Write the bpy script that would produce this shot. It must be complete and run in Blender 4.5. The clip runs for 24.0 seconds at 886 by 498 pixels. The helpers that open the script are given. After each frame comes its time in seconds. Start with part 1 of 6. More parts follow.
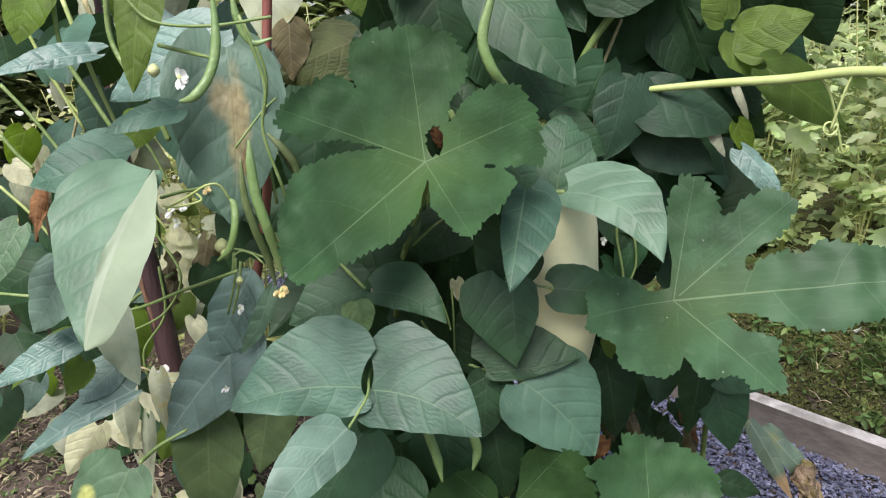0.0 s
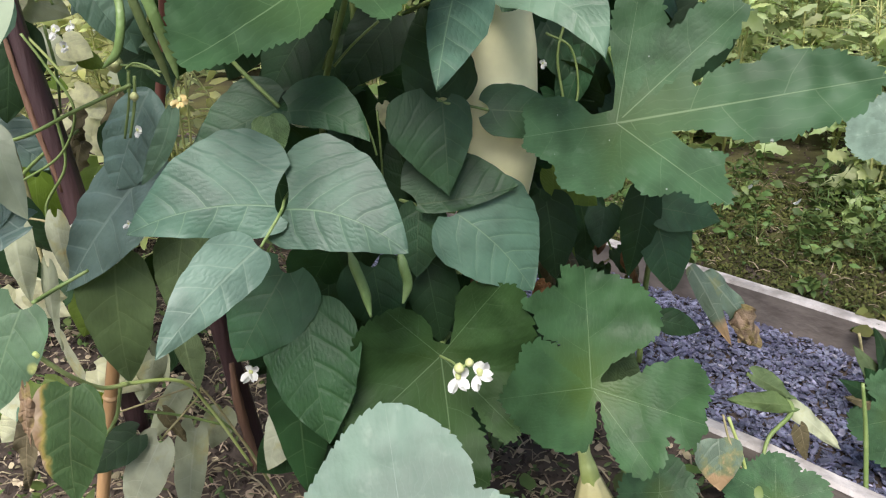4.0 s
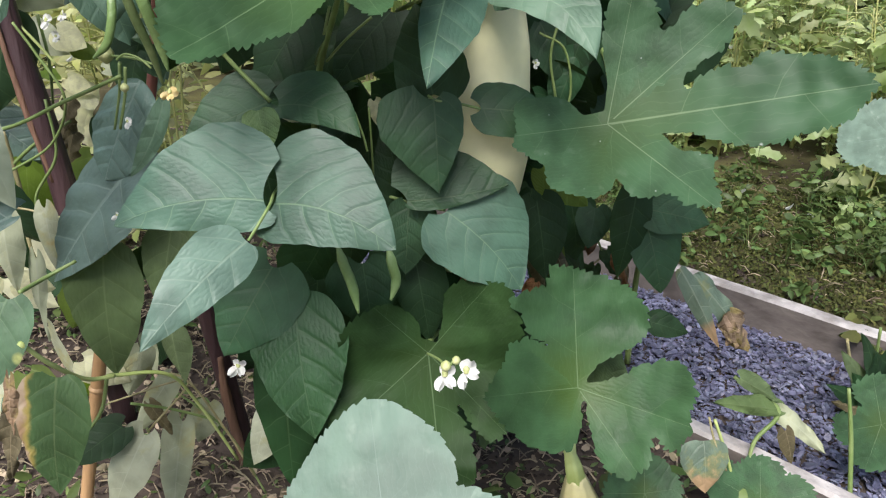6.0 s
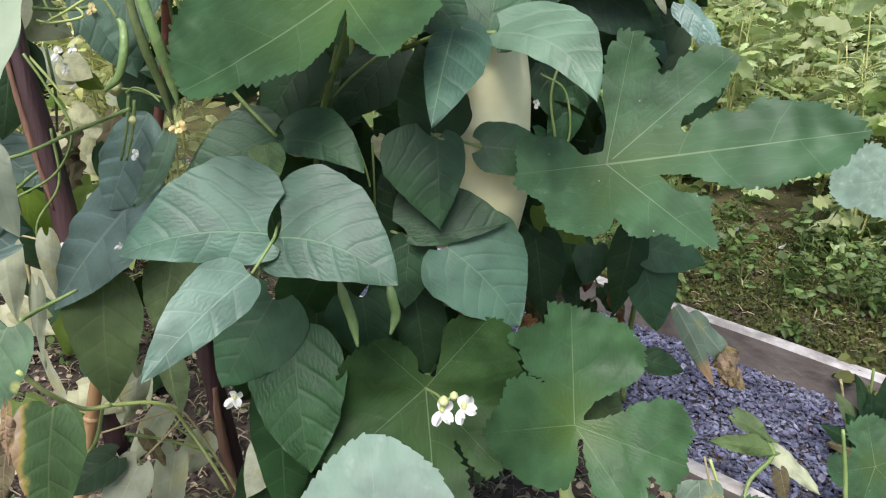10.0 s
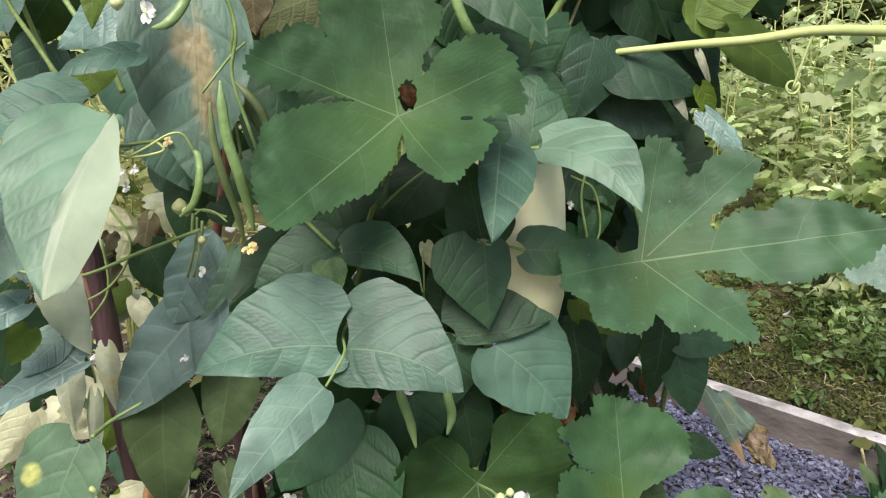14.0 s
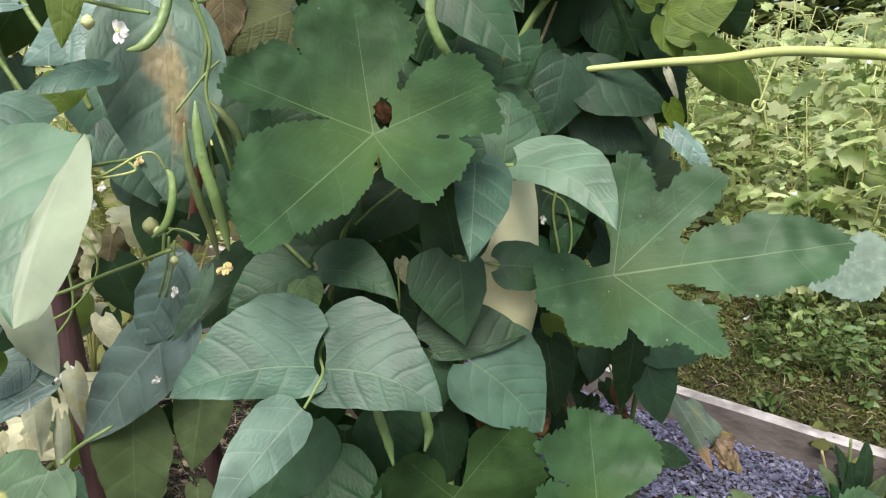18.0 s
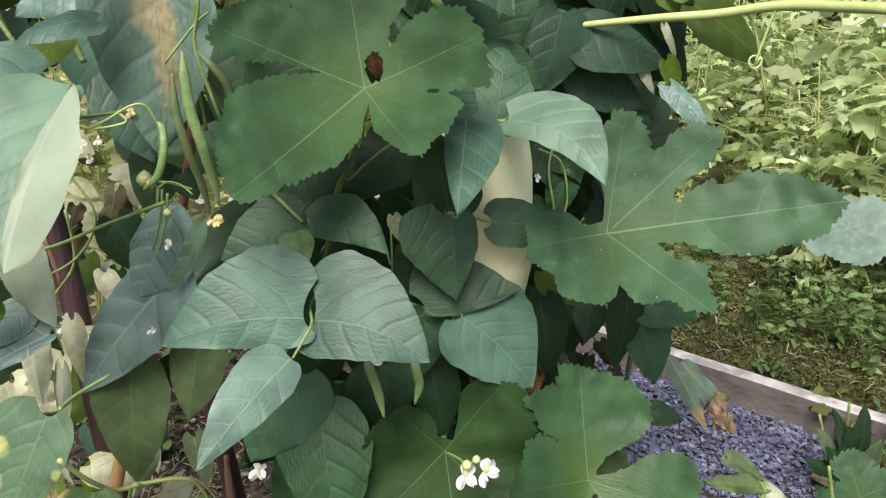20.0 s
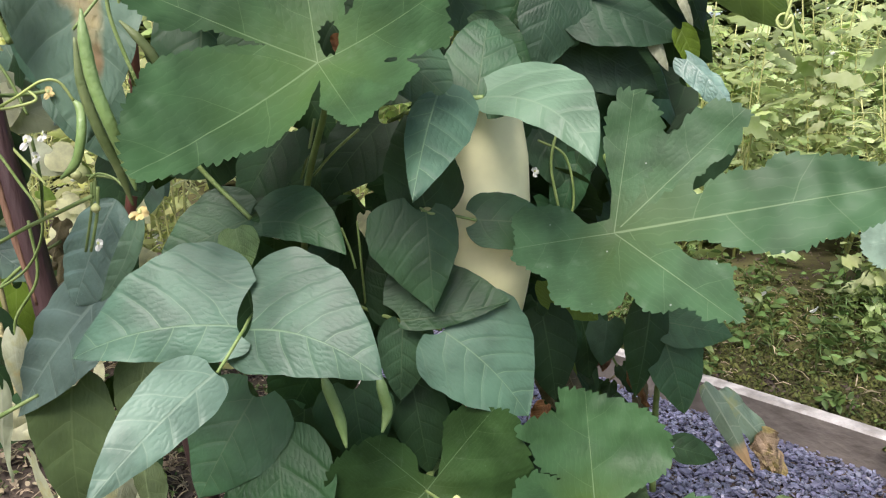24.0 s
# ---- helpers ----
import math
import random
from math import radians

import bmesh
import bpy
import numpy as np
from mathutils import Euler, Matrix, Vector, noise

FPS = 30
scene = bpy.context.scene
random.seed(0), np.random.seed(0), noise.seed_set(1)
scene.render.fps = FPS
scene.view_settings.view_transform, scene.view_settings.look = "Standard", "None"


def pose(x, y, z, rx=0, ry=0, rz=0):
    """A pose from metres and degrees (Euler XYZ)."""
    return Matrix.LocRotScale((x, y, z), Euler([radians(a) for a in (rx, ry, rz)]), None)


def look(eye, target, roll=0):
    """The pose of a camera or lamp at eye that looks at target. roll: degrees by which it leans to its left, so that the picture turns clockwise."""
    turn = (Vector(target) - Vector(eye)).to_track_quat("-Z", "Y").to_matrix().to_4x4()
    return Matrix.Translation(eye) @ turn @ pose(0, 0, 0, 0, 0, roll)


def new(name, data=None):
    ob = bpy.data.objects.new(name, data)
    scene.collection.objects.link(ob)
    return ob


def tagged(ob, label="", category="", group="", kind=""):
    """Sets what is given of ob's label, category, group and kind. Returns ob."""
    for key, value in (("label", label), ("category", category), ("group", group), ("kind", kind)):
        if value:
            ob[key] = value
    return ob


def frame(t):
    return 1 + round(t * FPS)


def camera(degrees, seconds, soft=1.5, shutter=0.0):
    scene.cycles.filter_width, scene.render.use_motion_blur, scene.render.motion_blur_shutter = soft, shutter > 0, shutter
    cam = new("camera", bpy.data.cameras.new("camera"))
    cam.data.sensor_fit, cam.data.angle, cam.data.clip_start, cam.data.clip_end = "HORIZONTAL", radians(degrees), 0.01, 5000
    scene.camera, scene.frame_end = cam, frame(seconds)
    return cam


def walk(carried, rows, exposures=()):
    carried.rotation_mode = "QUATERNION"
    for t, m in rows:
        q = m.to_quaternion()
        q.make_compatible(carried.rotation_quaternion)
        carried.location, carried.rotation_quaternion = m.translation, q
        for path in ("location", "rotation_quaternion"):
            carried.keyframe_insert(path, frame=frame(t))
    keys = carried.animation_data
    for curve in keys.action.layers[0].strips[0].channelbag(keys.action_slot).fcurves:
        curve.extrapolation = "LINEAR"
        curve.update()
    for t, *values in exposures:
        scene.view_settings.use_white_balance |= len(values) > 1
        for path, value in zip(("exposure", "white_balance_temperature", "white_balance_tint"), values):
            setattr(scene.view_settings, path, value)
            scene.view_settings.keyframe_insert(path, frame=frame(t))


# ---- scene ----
STOPS = 1.14
cam = camera(63.0, 24.0, soft=1.2)
PATH = [
    (0, (0.014, 0.0, 0.713), (-0.028, 1.93, 0.191), -0.3),
    (0.5, (0.021, 0.007, 0.686), (0.068, 1.906, 0.062), -1.3),
    (1, (0.029, 0.013, 0.669), (0.132, 1.896, 0.002), -0.3),
    (1.5, (0.027, 0.018, 0.657), (0.114, 1.888, -0.046), 0.2),
    (2, (0.029, 0.02, 0.65), (0.139, 1.879, -0.08), 0.5),
    (2.5, (0.027, 0.022, 0.64), (0.13, 1.872, -0.113), 0.9),
    (4.5, (0.033, 0.025, 0.626), (0.127, 1.881, -0.115), -0.1),
    (5, (0.034, 0.025, 0.626), (0.131, 1.875, -0.127), 0.1),
    (5.5, (0.034, 0.026, 0.626), (0.145, 1.88, -0.116), 0.5),
    (6, (0.036, 0.024, 0.626), (0.145, 1.877, -0.121), 1.3),
    (6.5, (0.038, 0.025, 0.619), (0.143, 1.872, -0.142), 0.6),
    (7, (0.037, 0.024, 0.619), (0.145, 1.869, -0.146), 1.3),
    (7.5, (0.036, 0.024, 0.619), (0.143, 1.871, -0.14), 1.7),
    (8, (0.034, 0.024, 0.62), (0.126, 1.879, -0.122), 1.6),
    (8.5, (0.031, 0.023, 0.623), (0.132, 1.88, -0.113), 2.3),
    (9, (0.032, 0.024, 0.622), (0.155, 1.877, -0.119), 2.7),
    (9.5, (0.031, 0.023, 0.621), (0.146, 1.879, -0.115), 2.2),
    (10, (0.03, 0.02, 0.631), (0.157, 1.902, -0.034), 2.5),
    (10.5, (0.03, 0.019, 0.639), (0.18, 1.913, 0.015), 2.4),
    (12.5, (0.011, 0.01, 0.657), (0.168, 1.933, 0.127), 0.8),
    (13, (0.001, 0.004, 0.661), (0.143, 1.933, 0.15), 0.7),
    (13.5, (-0.017, 0.004, 0.668), (0.136, 1.936, 0.174), 0.9),
    (14, (-0.024, 0.004, 0.669), (0.138, 1.935, 0.174), 0.8),
    (14.5, (-0.031, 0.006, 0.67), (0.152, 1.941, 0.199), 0.8),
    (15, (-0.036, 0.006, 0.678), (0.152, 1.936, 0.188), 0.5),
    (15.5, (-0.034, 0.009, 0.679), (0.168, 1.939, 0.196), 0.5),
    (16, (-0.037, 0.011, 0.682), (0.161, 1.944, 0.211), -0.2),
    (16.5, (-0.039, 0.011, 0.683), (0.165, 1.945, 0.215), -0.3),
    (17, (-0.037, 0.009, 0.685), (0.186, 1.941, 0.215), -0.1),
    (17.5, (-0.042, 0.007, 0.685), (0.217, 1.936, 0.226), 0.4),
    (18, (-0.035, 0.007, 0.68), (0.231, 1.929, 0.195), 1.1),
    (18.5, (-0.021, 0.003, 0.677), (0.244, 1.921, 0.175), 1.1),
    (20.5, (-0.015, -0.001, 0.664), (0.165, 1.891, 0.041), 1.5),
    (21, (0.033, 0.027, 0.639), (0.059, 1.896, -0.075), 1.2),
    (21.5, (0.057, 0.055, 0.601), (0.042, 1.88, -0.216), 0.0),
    (22, (0.072, 0.08, 0.584), (0.075, 1.91, -0.222), -0.7),
    (22.5, (0.076, 0.085, 0.584), (0.116, 1.958, -0.117), -0.2),
    (23, (0.069, 0.08, 0.596), (0.118, 1.984, -0.015), 0.4),
    (23.5, (0.06, 0.079, 0.608), (0.133, 2.003, 0.068), 0.7),
    (24, (0.054, 0.07, 0.621), (0.12, 2.013, 0.152), -0.4),
]
walk(cam, [(t, look(eye, target, roll)) for t, eye, target, roll in PATH], [(t, STOPS + gain, warmth, 17) for t, gain, warmth in ((0, -0.12, 6350), (2, -0.12, 6500), (5, -0.1, 6400), (9, -0.08, 6250), (13, 0.0, 6500), (18, -0.04, 6600), (21, -0.05, 6550), (22, 0.0, 6600), (23, 0.12, 6550), (24, 0.15, 6600))])
SKY, SUN = 0.088, 2.85

# ---- sky, sun ----
world = bpy.data.worlds.new("sky")
scene.world = world
world.use_nodes = True
_wn = world.node_tree.nodes
_sky = _wn.new("ShaderNodeTexSky")
_sky.sky_type, _sky.sun_disc = "NISHITA", False
_sky.sun_elevation, _sky.sun_rotation = radians(53), radians(202)
_sky.air_density, _sky.dust_density, _sky.ozone_density = 1.0, 2.5, 1.0
world.node_tree.links.new(_sky.outputs[0], _wn["Background"].inputs[0])
_wn["Background"].inputs[1].default_value = SKY
sun_data = bpy.data.lights.new("sun", "SUN")
sun_data.energy, sun_data.angle, sun_data.color = SUN, radians(36), (1.0, 0.97, 0.92)
sun = new("sun", sun_data)
sun.matrix_world = look((-0.8, -2.0, 2.9), (0, 0, 0))


# ---- materials ----
class Net:
    """A small hand for wiring a material."""

    def __init__(self, name):
        self.mat = bpy.data.materials.new(name)
        self.mat.use_nodes = True
        self.t = self.mat.node_tree
        self.bsdf = self.t.nodes["Principled BSDF"]
        self.out = self.t.nodes["Material Output"]

    def put(self, socket, v):
        if isinstance(v, bpy.types.NodeSocket):
            self.t.links.new(v, socket)
        elif v is not None:
            socket.default_value = (*v, 1.0) if isinstance(v, tuple) and len(v) == 3 and socket.type == "RGBA" else v

    def node(self, kind, **given):
        n = self.t.nodes.new(kind)
        for k, v in given.items():
            setattr(n, k, v)
        return n

    def math(self, op, a, b=None, c=None, clamp=False):
        n = self.node("ShaderNodeMath", operation=op, use_clamp=clamp)
        for s, v in zip(n.inputs, (a, b, c)):
            self.put(s, v)
        return n.outputs[0]

    def step(self, v, lo, hi, a=0.0, b=1.0):
        n = self.node("ShaderNodeMapRange", interpolation_type="SMOOTHSTEP")
        for s, x in zip(n.inputs, (v, lo, hi, a, b)):
            self.put(s, x)
        return n.outputs[0]

    def mix(self, f, a, b, blend="MIX"):
        n = self.node("ShaderNodeMix", data_type="RGBA", blend_type=blend)
        self.put(n.inputs[0], f), self.put(n.inputs[6], a), self.put(n.inputs[7], b)
        return n.outputs[2]

    def noise(self, vec, scale, detail=3.0, w=None, rough=0.5):
        n = self.node("ShaderNodeTexNoise", noise_dimensions="4D" if w is not None else "3D")
        self.put(n.inputs["Vector"], vec), self.put(n.inputs["Scale"], scale), self.put(n.inputs["Detail"], detail), self.put(n.inputs["Roughness"], rough)
        if w is not None:
            self.put(n.inputs["W"], w)
        return n.outputs[0]

    def voronoi(self, vec, scale, feature="F1", w=None):
        n = self.node("ShaderNodeTexVoronoi", feature=feature, voronoi_dimensions="4D" if w is not None else "3D")
        self.put(n.inputs["Vector"], vec), self.put(n.inputs["Scale"], scale)
        if w is not None:
            self.put(n.inputs["W"], w)
        return n.outputs["Distance"]

    def bump(self, height, strength, distance=0.002):
        n = self.node("ShaderNodeBump")
        self.put(n.inputs["Strength"], strength), self.put(n.inputs["Distance"], distance), self.put(n.inputs["Height"], height)
        self.put(self.bsdf.inputs["Normal"], n.outputs[0])
        return n.outputs[0]

    def coord(self, kind="Object"):
        return self.node("ShaderNodeTexCoord").outputs[kind]

    def random(self):
        return self.node("ShaderNodeObjectInfo").outputs["Random"]

    def island(self):
        return self.node("ShaderNodeNewGeometry").outputs["Random Per Island"]

    def finish(self, colour, rough=0.5, specular=0.5):
        self.put(self.bsdf.inputs["Base Color"], colour), self.put(self.bsdf.inputs["Roughness"], rough)
        self.put(self.bsdf.inputs["Specular IOR Level"], specular)
        return self.mat

    def thin(self, colour, amount):
        """Lets light through a thin blade."""
        tr = self.node("ShaderNodeBsdfTranslucent")
        self.put(tr.inputs[0], colour)
        m = self.node("ShaderNodeMixShader")
        m.inputs[0].default_value = amount
        self.t.links.new(self.bsdf.outputs[0], m.inputs[1])
        self.t.links.new(tr.outputs[0], m.inputs[2])
        self.t.links.new(m.outputs[0], self.out.inputs[0])


def leaf_material(name, base, vein, count=6.0, slant=0.85, rough=0.45, spec=0.3, line=1.0, through_light=0.22, glow=(0.16, 0.26, 0.03),
                  blotch=None, blotch_from=0.6, pucker=0.5, specks=0.0, vary=0.25, edge=None, strength=0.48, mesh=0.07, sides=1.0, rungs=1.0, dry_side=None,
                  middle=None, cells=27.0, scorch=()):
    """A leaf: midrib, side veins, skin blistered between its finest veins, mottling, and blotches of age."""
    n = Net(name)
    uv = n.coord("UV")
    sep = n.node("ShaderNodeSeparateXYZ")
    n.put(sep.inputs[0], uv)
    u, y = sep.outputs[0], sep.outputs[1]
    rnd = n.random()
    w = n.math("MULTIPLY", rnd, 37.0)
    wob = n.noise(uv, 5.0, 2.0, w)
    ay = n.math("ABSOLUTE", y)
    s = n.math("SUBTRACT", u, n.math("MULTIPLY", ay, n.math("ADD", 0.62 * slant, n.math("MULTIPLY", ay, 1.5 * slant))))
    s = n.math("ADD", s, n.math("MULTIPLY", n.math("SUBTRACT", wob, 0.5), 0.06))
    s = n.math("ADD", s, n.math("MULTIPLY", n.math("SIGN", y), 0.17 / count))
    near = n.math("PINGPONG", s, 0.5 / count)
    side = n.step(near, 0.0018 * line, 0.0062 * line, 1.0, 0.0)
    side = n.math("MULTIPLY", side, n.step(ay, 0.0, 0.36, 0.95 * sides, 0.25 * sides))
    thick = n.step(u, 0.0, 1.0, 1.0, 0.3)
    mid = n.step(n.math("DIVIDE", ay, thick), 0.004 * line, 0.012 * line, 1.0, 0.0)
    veins = n.math("MAXIMUM", side, mid)
    # the finest veins: rungs from one side vein to the next, the skin raised between them
    cell = n.math("MULTIPLY", n.math("FLOOR", n.math("MULTIPLY", s, 2 * count)), 0.37)
    ring = n.math("ADD", n.math("ADD", n.math("MULTIPLY", ay, cells), cell), n.math("MULTIPLY", n.noise(uv, 9.0, 3.0, w), 2.6))
    net = n.math("PINGPONG", ring, 0.5)
    fine = n.step(net, 0.0, 0.10, 1.0, 0.0)
    patch = n.noise(uv, 3.2, 4.0, w)
    grain = n.noise(uv, 70.0, 2.0, w)
    dark = tuple(c * (1 - vary) for c in base)
    light = tuple(min(1.0, c * (1 + 1.3 * vary)) for c in base)
    col = n.mix(n.step(patch, 0.3, 0.7), dark, light)
    if middle:
        inner = n.math("ADD", n.math("ADD", u, n.math("MULTIPLY", ay, 0.5)), n.math("MULTIPLY", n.math("SUBTRACT", patch, 0.5), 0.5))
        col = n.mix(n.step(inner, 0.0, 0.62, 0.85, 0.0), col, middle)
    hsv = n.node("ShaderNodeHueSaturation")
    n.put(hsv.inputs["Hue"], n.math("ADD", 0.493, n.math("MULTIPLY", rnd, 0.014)))
    n.put(hsv.inputs["Value"], n.math("ADD", 0.88, n.math("MULTIPLY", n.math("FRACT", n.math("MULTIPLY", rnd, 7.31)), 0.24)))
    n.put(hsv.inputs["Saturation"], n.math("ADD", 0.9, n.math("MULTIPLY", n.math("FRACT", n.math("MULTIPLY", rnd, 3.7)), 0.22)))
    n.put(hsv.inputs["Color"], col)
    col = hsv.outputs[0]
    col = n.mix(n.math("MULTIPLY", grain, 0.22), col, light)
    col = n.mix(n.math("MULTIPLY", fine, mesh), col, vein)
    col = n.mix(n.math("MULTIPLY", veins, strength), col, vein)
    if specks:
        dots = n.voronoi(uv, 13.0, "F1", w)
        pick = n.noise(uv, 9.0, 1.0, n.math("ADD", w, 5.0))
        col = n.mix(n.math("MULTIPLY", n.math("MULTIPLY", n.step(dots, 0.05, 0.14, 1.0, 0.0), n.step(pick, 0.55, 0.62)), specks), col, (0.66, 0.70, 0.62))
        haze = n.noise(uv, 6.5, 3.0, n.math("ADD", w, 11.0))
        col = n.mix(n.math("MULTIPLY", n.step(haze, 0.58, 0.8), 0.25 * specks), col, (0.42, 0.52, 0.4))
    if blotch:
        age = n.noise(uv, 2.6, 5.0, n.math("ADD", w, 3.0), 0.6)
        col = n.mix(n.step(age, blotch_from, blotch_from + 0.1), col, blotch)
        col = n.mix(n.math("MULTIPLY", n.step(age, blotch_from - 0.07, blotch_from + 0.02), 0.3), col, (0.3, 0.28, 0.05))
    for su, sy, ru, ry, tint in scorch:
        far = n.math("ADD", n.math("POWER", n.math("DIVIDE", n.math("SUBTRACT", u, su), ru), 2.0), n.math("POWER", n.math("DIVIDE", n.math("SUBTRACT", y, sy), ry), 2.0))
        far = n.math("ADD", far, n.math("MULTIPLY", n.math("SUBTRACT", n.noise(uv, 7.0, 4.0, w), 0.5), 1.6))
        col = n.mix(n.step(far, 0.1, 1.25, 0.85, 0.0), col, n.mix(n.step(n.noise(uv, 18.0, 4.0, w), 0.35, 0.65), tuple(0.7 * c for c in tint), tint))
    if edge:
        rim = n.math("ADD", u, n.math("MULTIPLY", n.math("SUBTRACT", patch, 0.5), 0.5))
        col = n.mix(n.step(rim, 0.62, 0.74), col, edge)
    if dry_side:
        off = n.math("ADD", n.math("MULTIPLY", y, dry_side), n.math("MULTIPLY", n.math("SUBTRACT", n.noise(uv, 3.0, 5.0, w), 0.5), 0.5))
        col = n.mix(n.step(off, 0.12, 0.18), col, (0.27, 0.22, 0.06))
        col = n.mix(n.step(off, 0.17, 0.21), col, n.mix(n.step(patch, 0.35, 0.65), (0.42, 0.35, 0.25), (0.24, 0.16, 0.09)))
    pillow = n.step(near, 0.0, 0.2 / count)
    blister = n.math("MULTIPLY", n.math("MULTIPLY", n.step(net, 0.0, 0.4), pillow), n.step(n.noise(uv, 4.0, 2.0, n.math("ADD", w, 7.0)), 0.3, 0.6, 0.1, 1.0))
    lumps = n.noise(uv, 16.0, 2.0, w)
    h = n.math("ADD", n.math("MULTIPLY", pillow, 0.32 * sides), n.math("MULTIPLY", blister, 0.30 * rungs))
    h = n.math("ADD", n.math("MULTIPLY", h, n.step(mid, 0.0, 1.0, 1.0, 0.3)), n.math("MULTIPLY", grain, 0.07))
    h = n.math("ADD", h, n.math("MULTIPLY", lumps, 0.5))
    n.bump(h, 0.62 * pucker, 0.0030)
    n.finish(col, n.math("ADD", rough - 0.06, n.math("MULTIPLY", patch, 0.16)), spec)
    n.thin(n.mix(0.5, col, glow), through_light)
    return n.mat


GREEN = leaf_material("bean leaf green", (0.058, 0.122, 0.080), (0.20, 0.31, 0.17), 5.0, pucker=0.5, spec=0.36, rungs=0.45, strength=0.42, line=0.8, rough=0.46)
# Darker copy of the bean leaf, shade among the foliage put into its colour.
DEEPSHADE = leaf_material("bean leaf deep shaded green", (0.018, 0.045, 0.019), (0.065, 0.12, 0.047), 5.0, pucker=0.42, rough=0.45, spec=0.16, rungs=0.5)
# Sky light on upturned leaflets is put into this pale colour.
PALE = leaf_material("bean leaf pale with sky light", (0.125, 0.205, 0.150), (0.28, 0.37, 0.27), 5.0, pucker=0.42, strength=0.38, rungs=0.5, rough=0.42, spec=0.42)
# Sky reflection is put into this bluish colour, beside the real gloss.
BLUE = leaf_material("bean leaf glossy with sky sheen in colour", (0.118, 0.196, 0.160), (0.25, 0.34, 0.28), 5.0, pucker=0.9, strength=0.6, rough=0.38, spec=0.5, line=1.2, rungs=0.5)
# Yellow-green for undersides, and for light from behind put into the colour.
LIME = leaf_material("bean leaf yellow green", (0.090, 0.150, 0.020), (0.20, 0.29, 0.07), 4.0, through_light=0.4, glow=(0.3, 0.42, 0.03), pucker=0.6, spec=0.2)
WORN = leaf_material("bean leaf with a scorched patch", (0.100, 0.170, 0.118), (0.20, 0.28, 0.20), 5.0, pucker=0.7, scorch=((0.42, 0.02, 0.34, 0.075, (0.42, 0.35, 0.17)), (0.28, -0.05, 0.13, 0.10, (0.40, 0.34, 0.18)), (0.62, 0.05, 0.09, 0.035, (0.24, 0.15, 0.07))))
SPOT = leaf_material("bean leaf spotted", (0.085, 0.16, 0.08), (0.2, 0.3, 0.17), 5.0, blotch=(0.42, 0.42, 0.16), blotch_from=0.62, pucker=0.55)
TIPDRY = leaf_material("bean leaf with a withered tip", (0.14, 0.2, 0.14), (0.3, 0.36, 0.26), 4.0, edge=(0.38, 0.26, 0.14), pucker=0.6, blotch=(0.40, 0.30, 0.19), blotch_from=0.57)
FADED = leaf_material("bean leaf faded", (0.33, 0.36, 0.24), (0.42, 0.45, 0.33), 5.0, pucker=0.35, blotch=(0.38, 0.31, 0.18), blotch_from=0.62, vary=0.22)
BROWN = leaf_material("leaf withered", (0.10, 0.088, 0.045), (0.27, 0.22, 0.13), 6.0, pucker=0.7, rough=0.7, spec=0.2, through_light=0.12, glow=(0.3, 0.2, 0.06), rungs=0.4)
RUST = leaf_material("leaf withered rusty", (0.17, 0.085, 0.04), (0.28, 0.17, 0.08), 5.0, pucker=0.8, rough=0.7, spec=0.2, vary=0.5, glow=(0.26, 0.13, 0.04))
# Direct sun on leaves in the background is put into this near-white colour.
SUNLIT = leaf_material("leaf with sunlight in its colour", (0.70, 0.71, 0.46), (0.78, 0.78, 0.6), 5.0, pucker=0.6, through_light=0.5, glow=(0.6, 0.6, 0.3))
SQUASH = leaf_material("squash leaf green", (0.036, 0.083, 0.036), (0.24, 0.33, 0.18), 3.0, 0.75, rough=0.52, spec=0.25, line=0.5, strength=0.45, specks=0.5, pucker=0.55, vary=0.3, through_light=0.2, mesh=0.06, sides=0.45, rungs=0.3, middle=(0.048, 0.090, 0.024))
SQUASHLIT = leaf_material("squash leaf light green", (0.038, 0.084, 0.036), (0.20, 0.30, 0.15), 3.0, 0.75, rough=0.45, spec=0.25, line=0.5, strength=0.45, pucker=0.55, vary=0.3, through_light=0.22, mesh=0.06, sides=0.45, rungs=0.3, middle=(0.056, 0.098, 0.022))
# The sky's reflection is put into this pale squash leaf colour.
SQUASHPALE = leaf_material("squash leaf pale with sky sheen", (0.125, 0.19, 0.14), (0.24, 0.32, 0.26), 3.0, 0.8, rough=0.5, line=0.5, strength=0.45, specks=1.6, pucker=0.5, vary=0.25, mesh=0.1, sides=0.3, rungs=0.3)
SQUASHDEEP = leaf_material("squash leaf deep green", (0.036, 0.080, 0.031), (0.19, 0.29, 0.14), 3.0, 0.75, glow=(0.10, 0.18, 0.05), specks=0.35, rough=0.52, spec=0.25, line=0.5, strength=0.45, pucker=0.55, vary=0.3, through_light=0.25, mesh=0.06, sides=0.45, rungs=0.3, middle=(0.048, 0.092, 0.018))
# Darker squash leaf copy, shade low on the plant put into its colour.
SQUASHSHADE = leaf_material("squash leaf shaded green", (0.024, 0.066, 0.016), (0.19, 0.29, 0.14), 3.0, 0.75, glow=(0.10, 0.18, 0.05), specks=0.15, rough=0.52, spec=0.16, line=0.5, strength=0.45, pucker=0.55, vary=0.3, through_light=0.25, mesh=0.06, sides=0.45, rungs=0.3, middle=(0.030, 0.072, 0.012))
# Halfway copy of the bean leaf, half shade put into its colour.
HALFSHADE = leaf_material("bean leaf half shaded green", (0.032, 0.082, 0.037), (0.11, 0.16, 0.08), 5.0, pucker=0.5, rough=0.48, spec=0.3, strength=0.4, rungs=0.5)
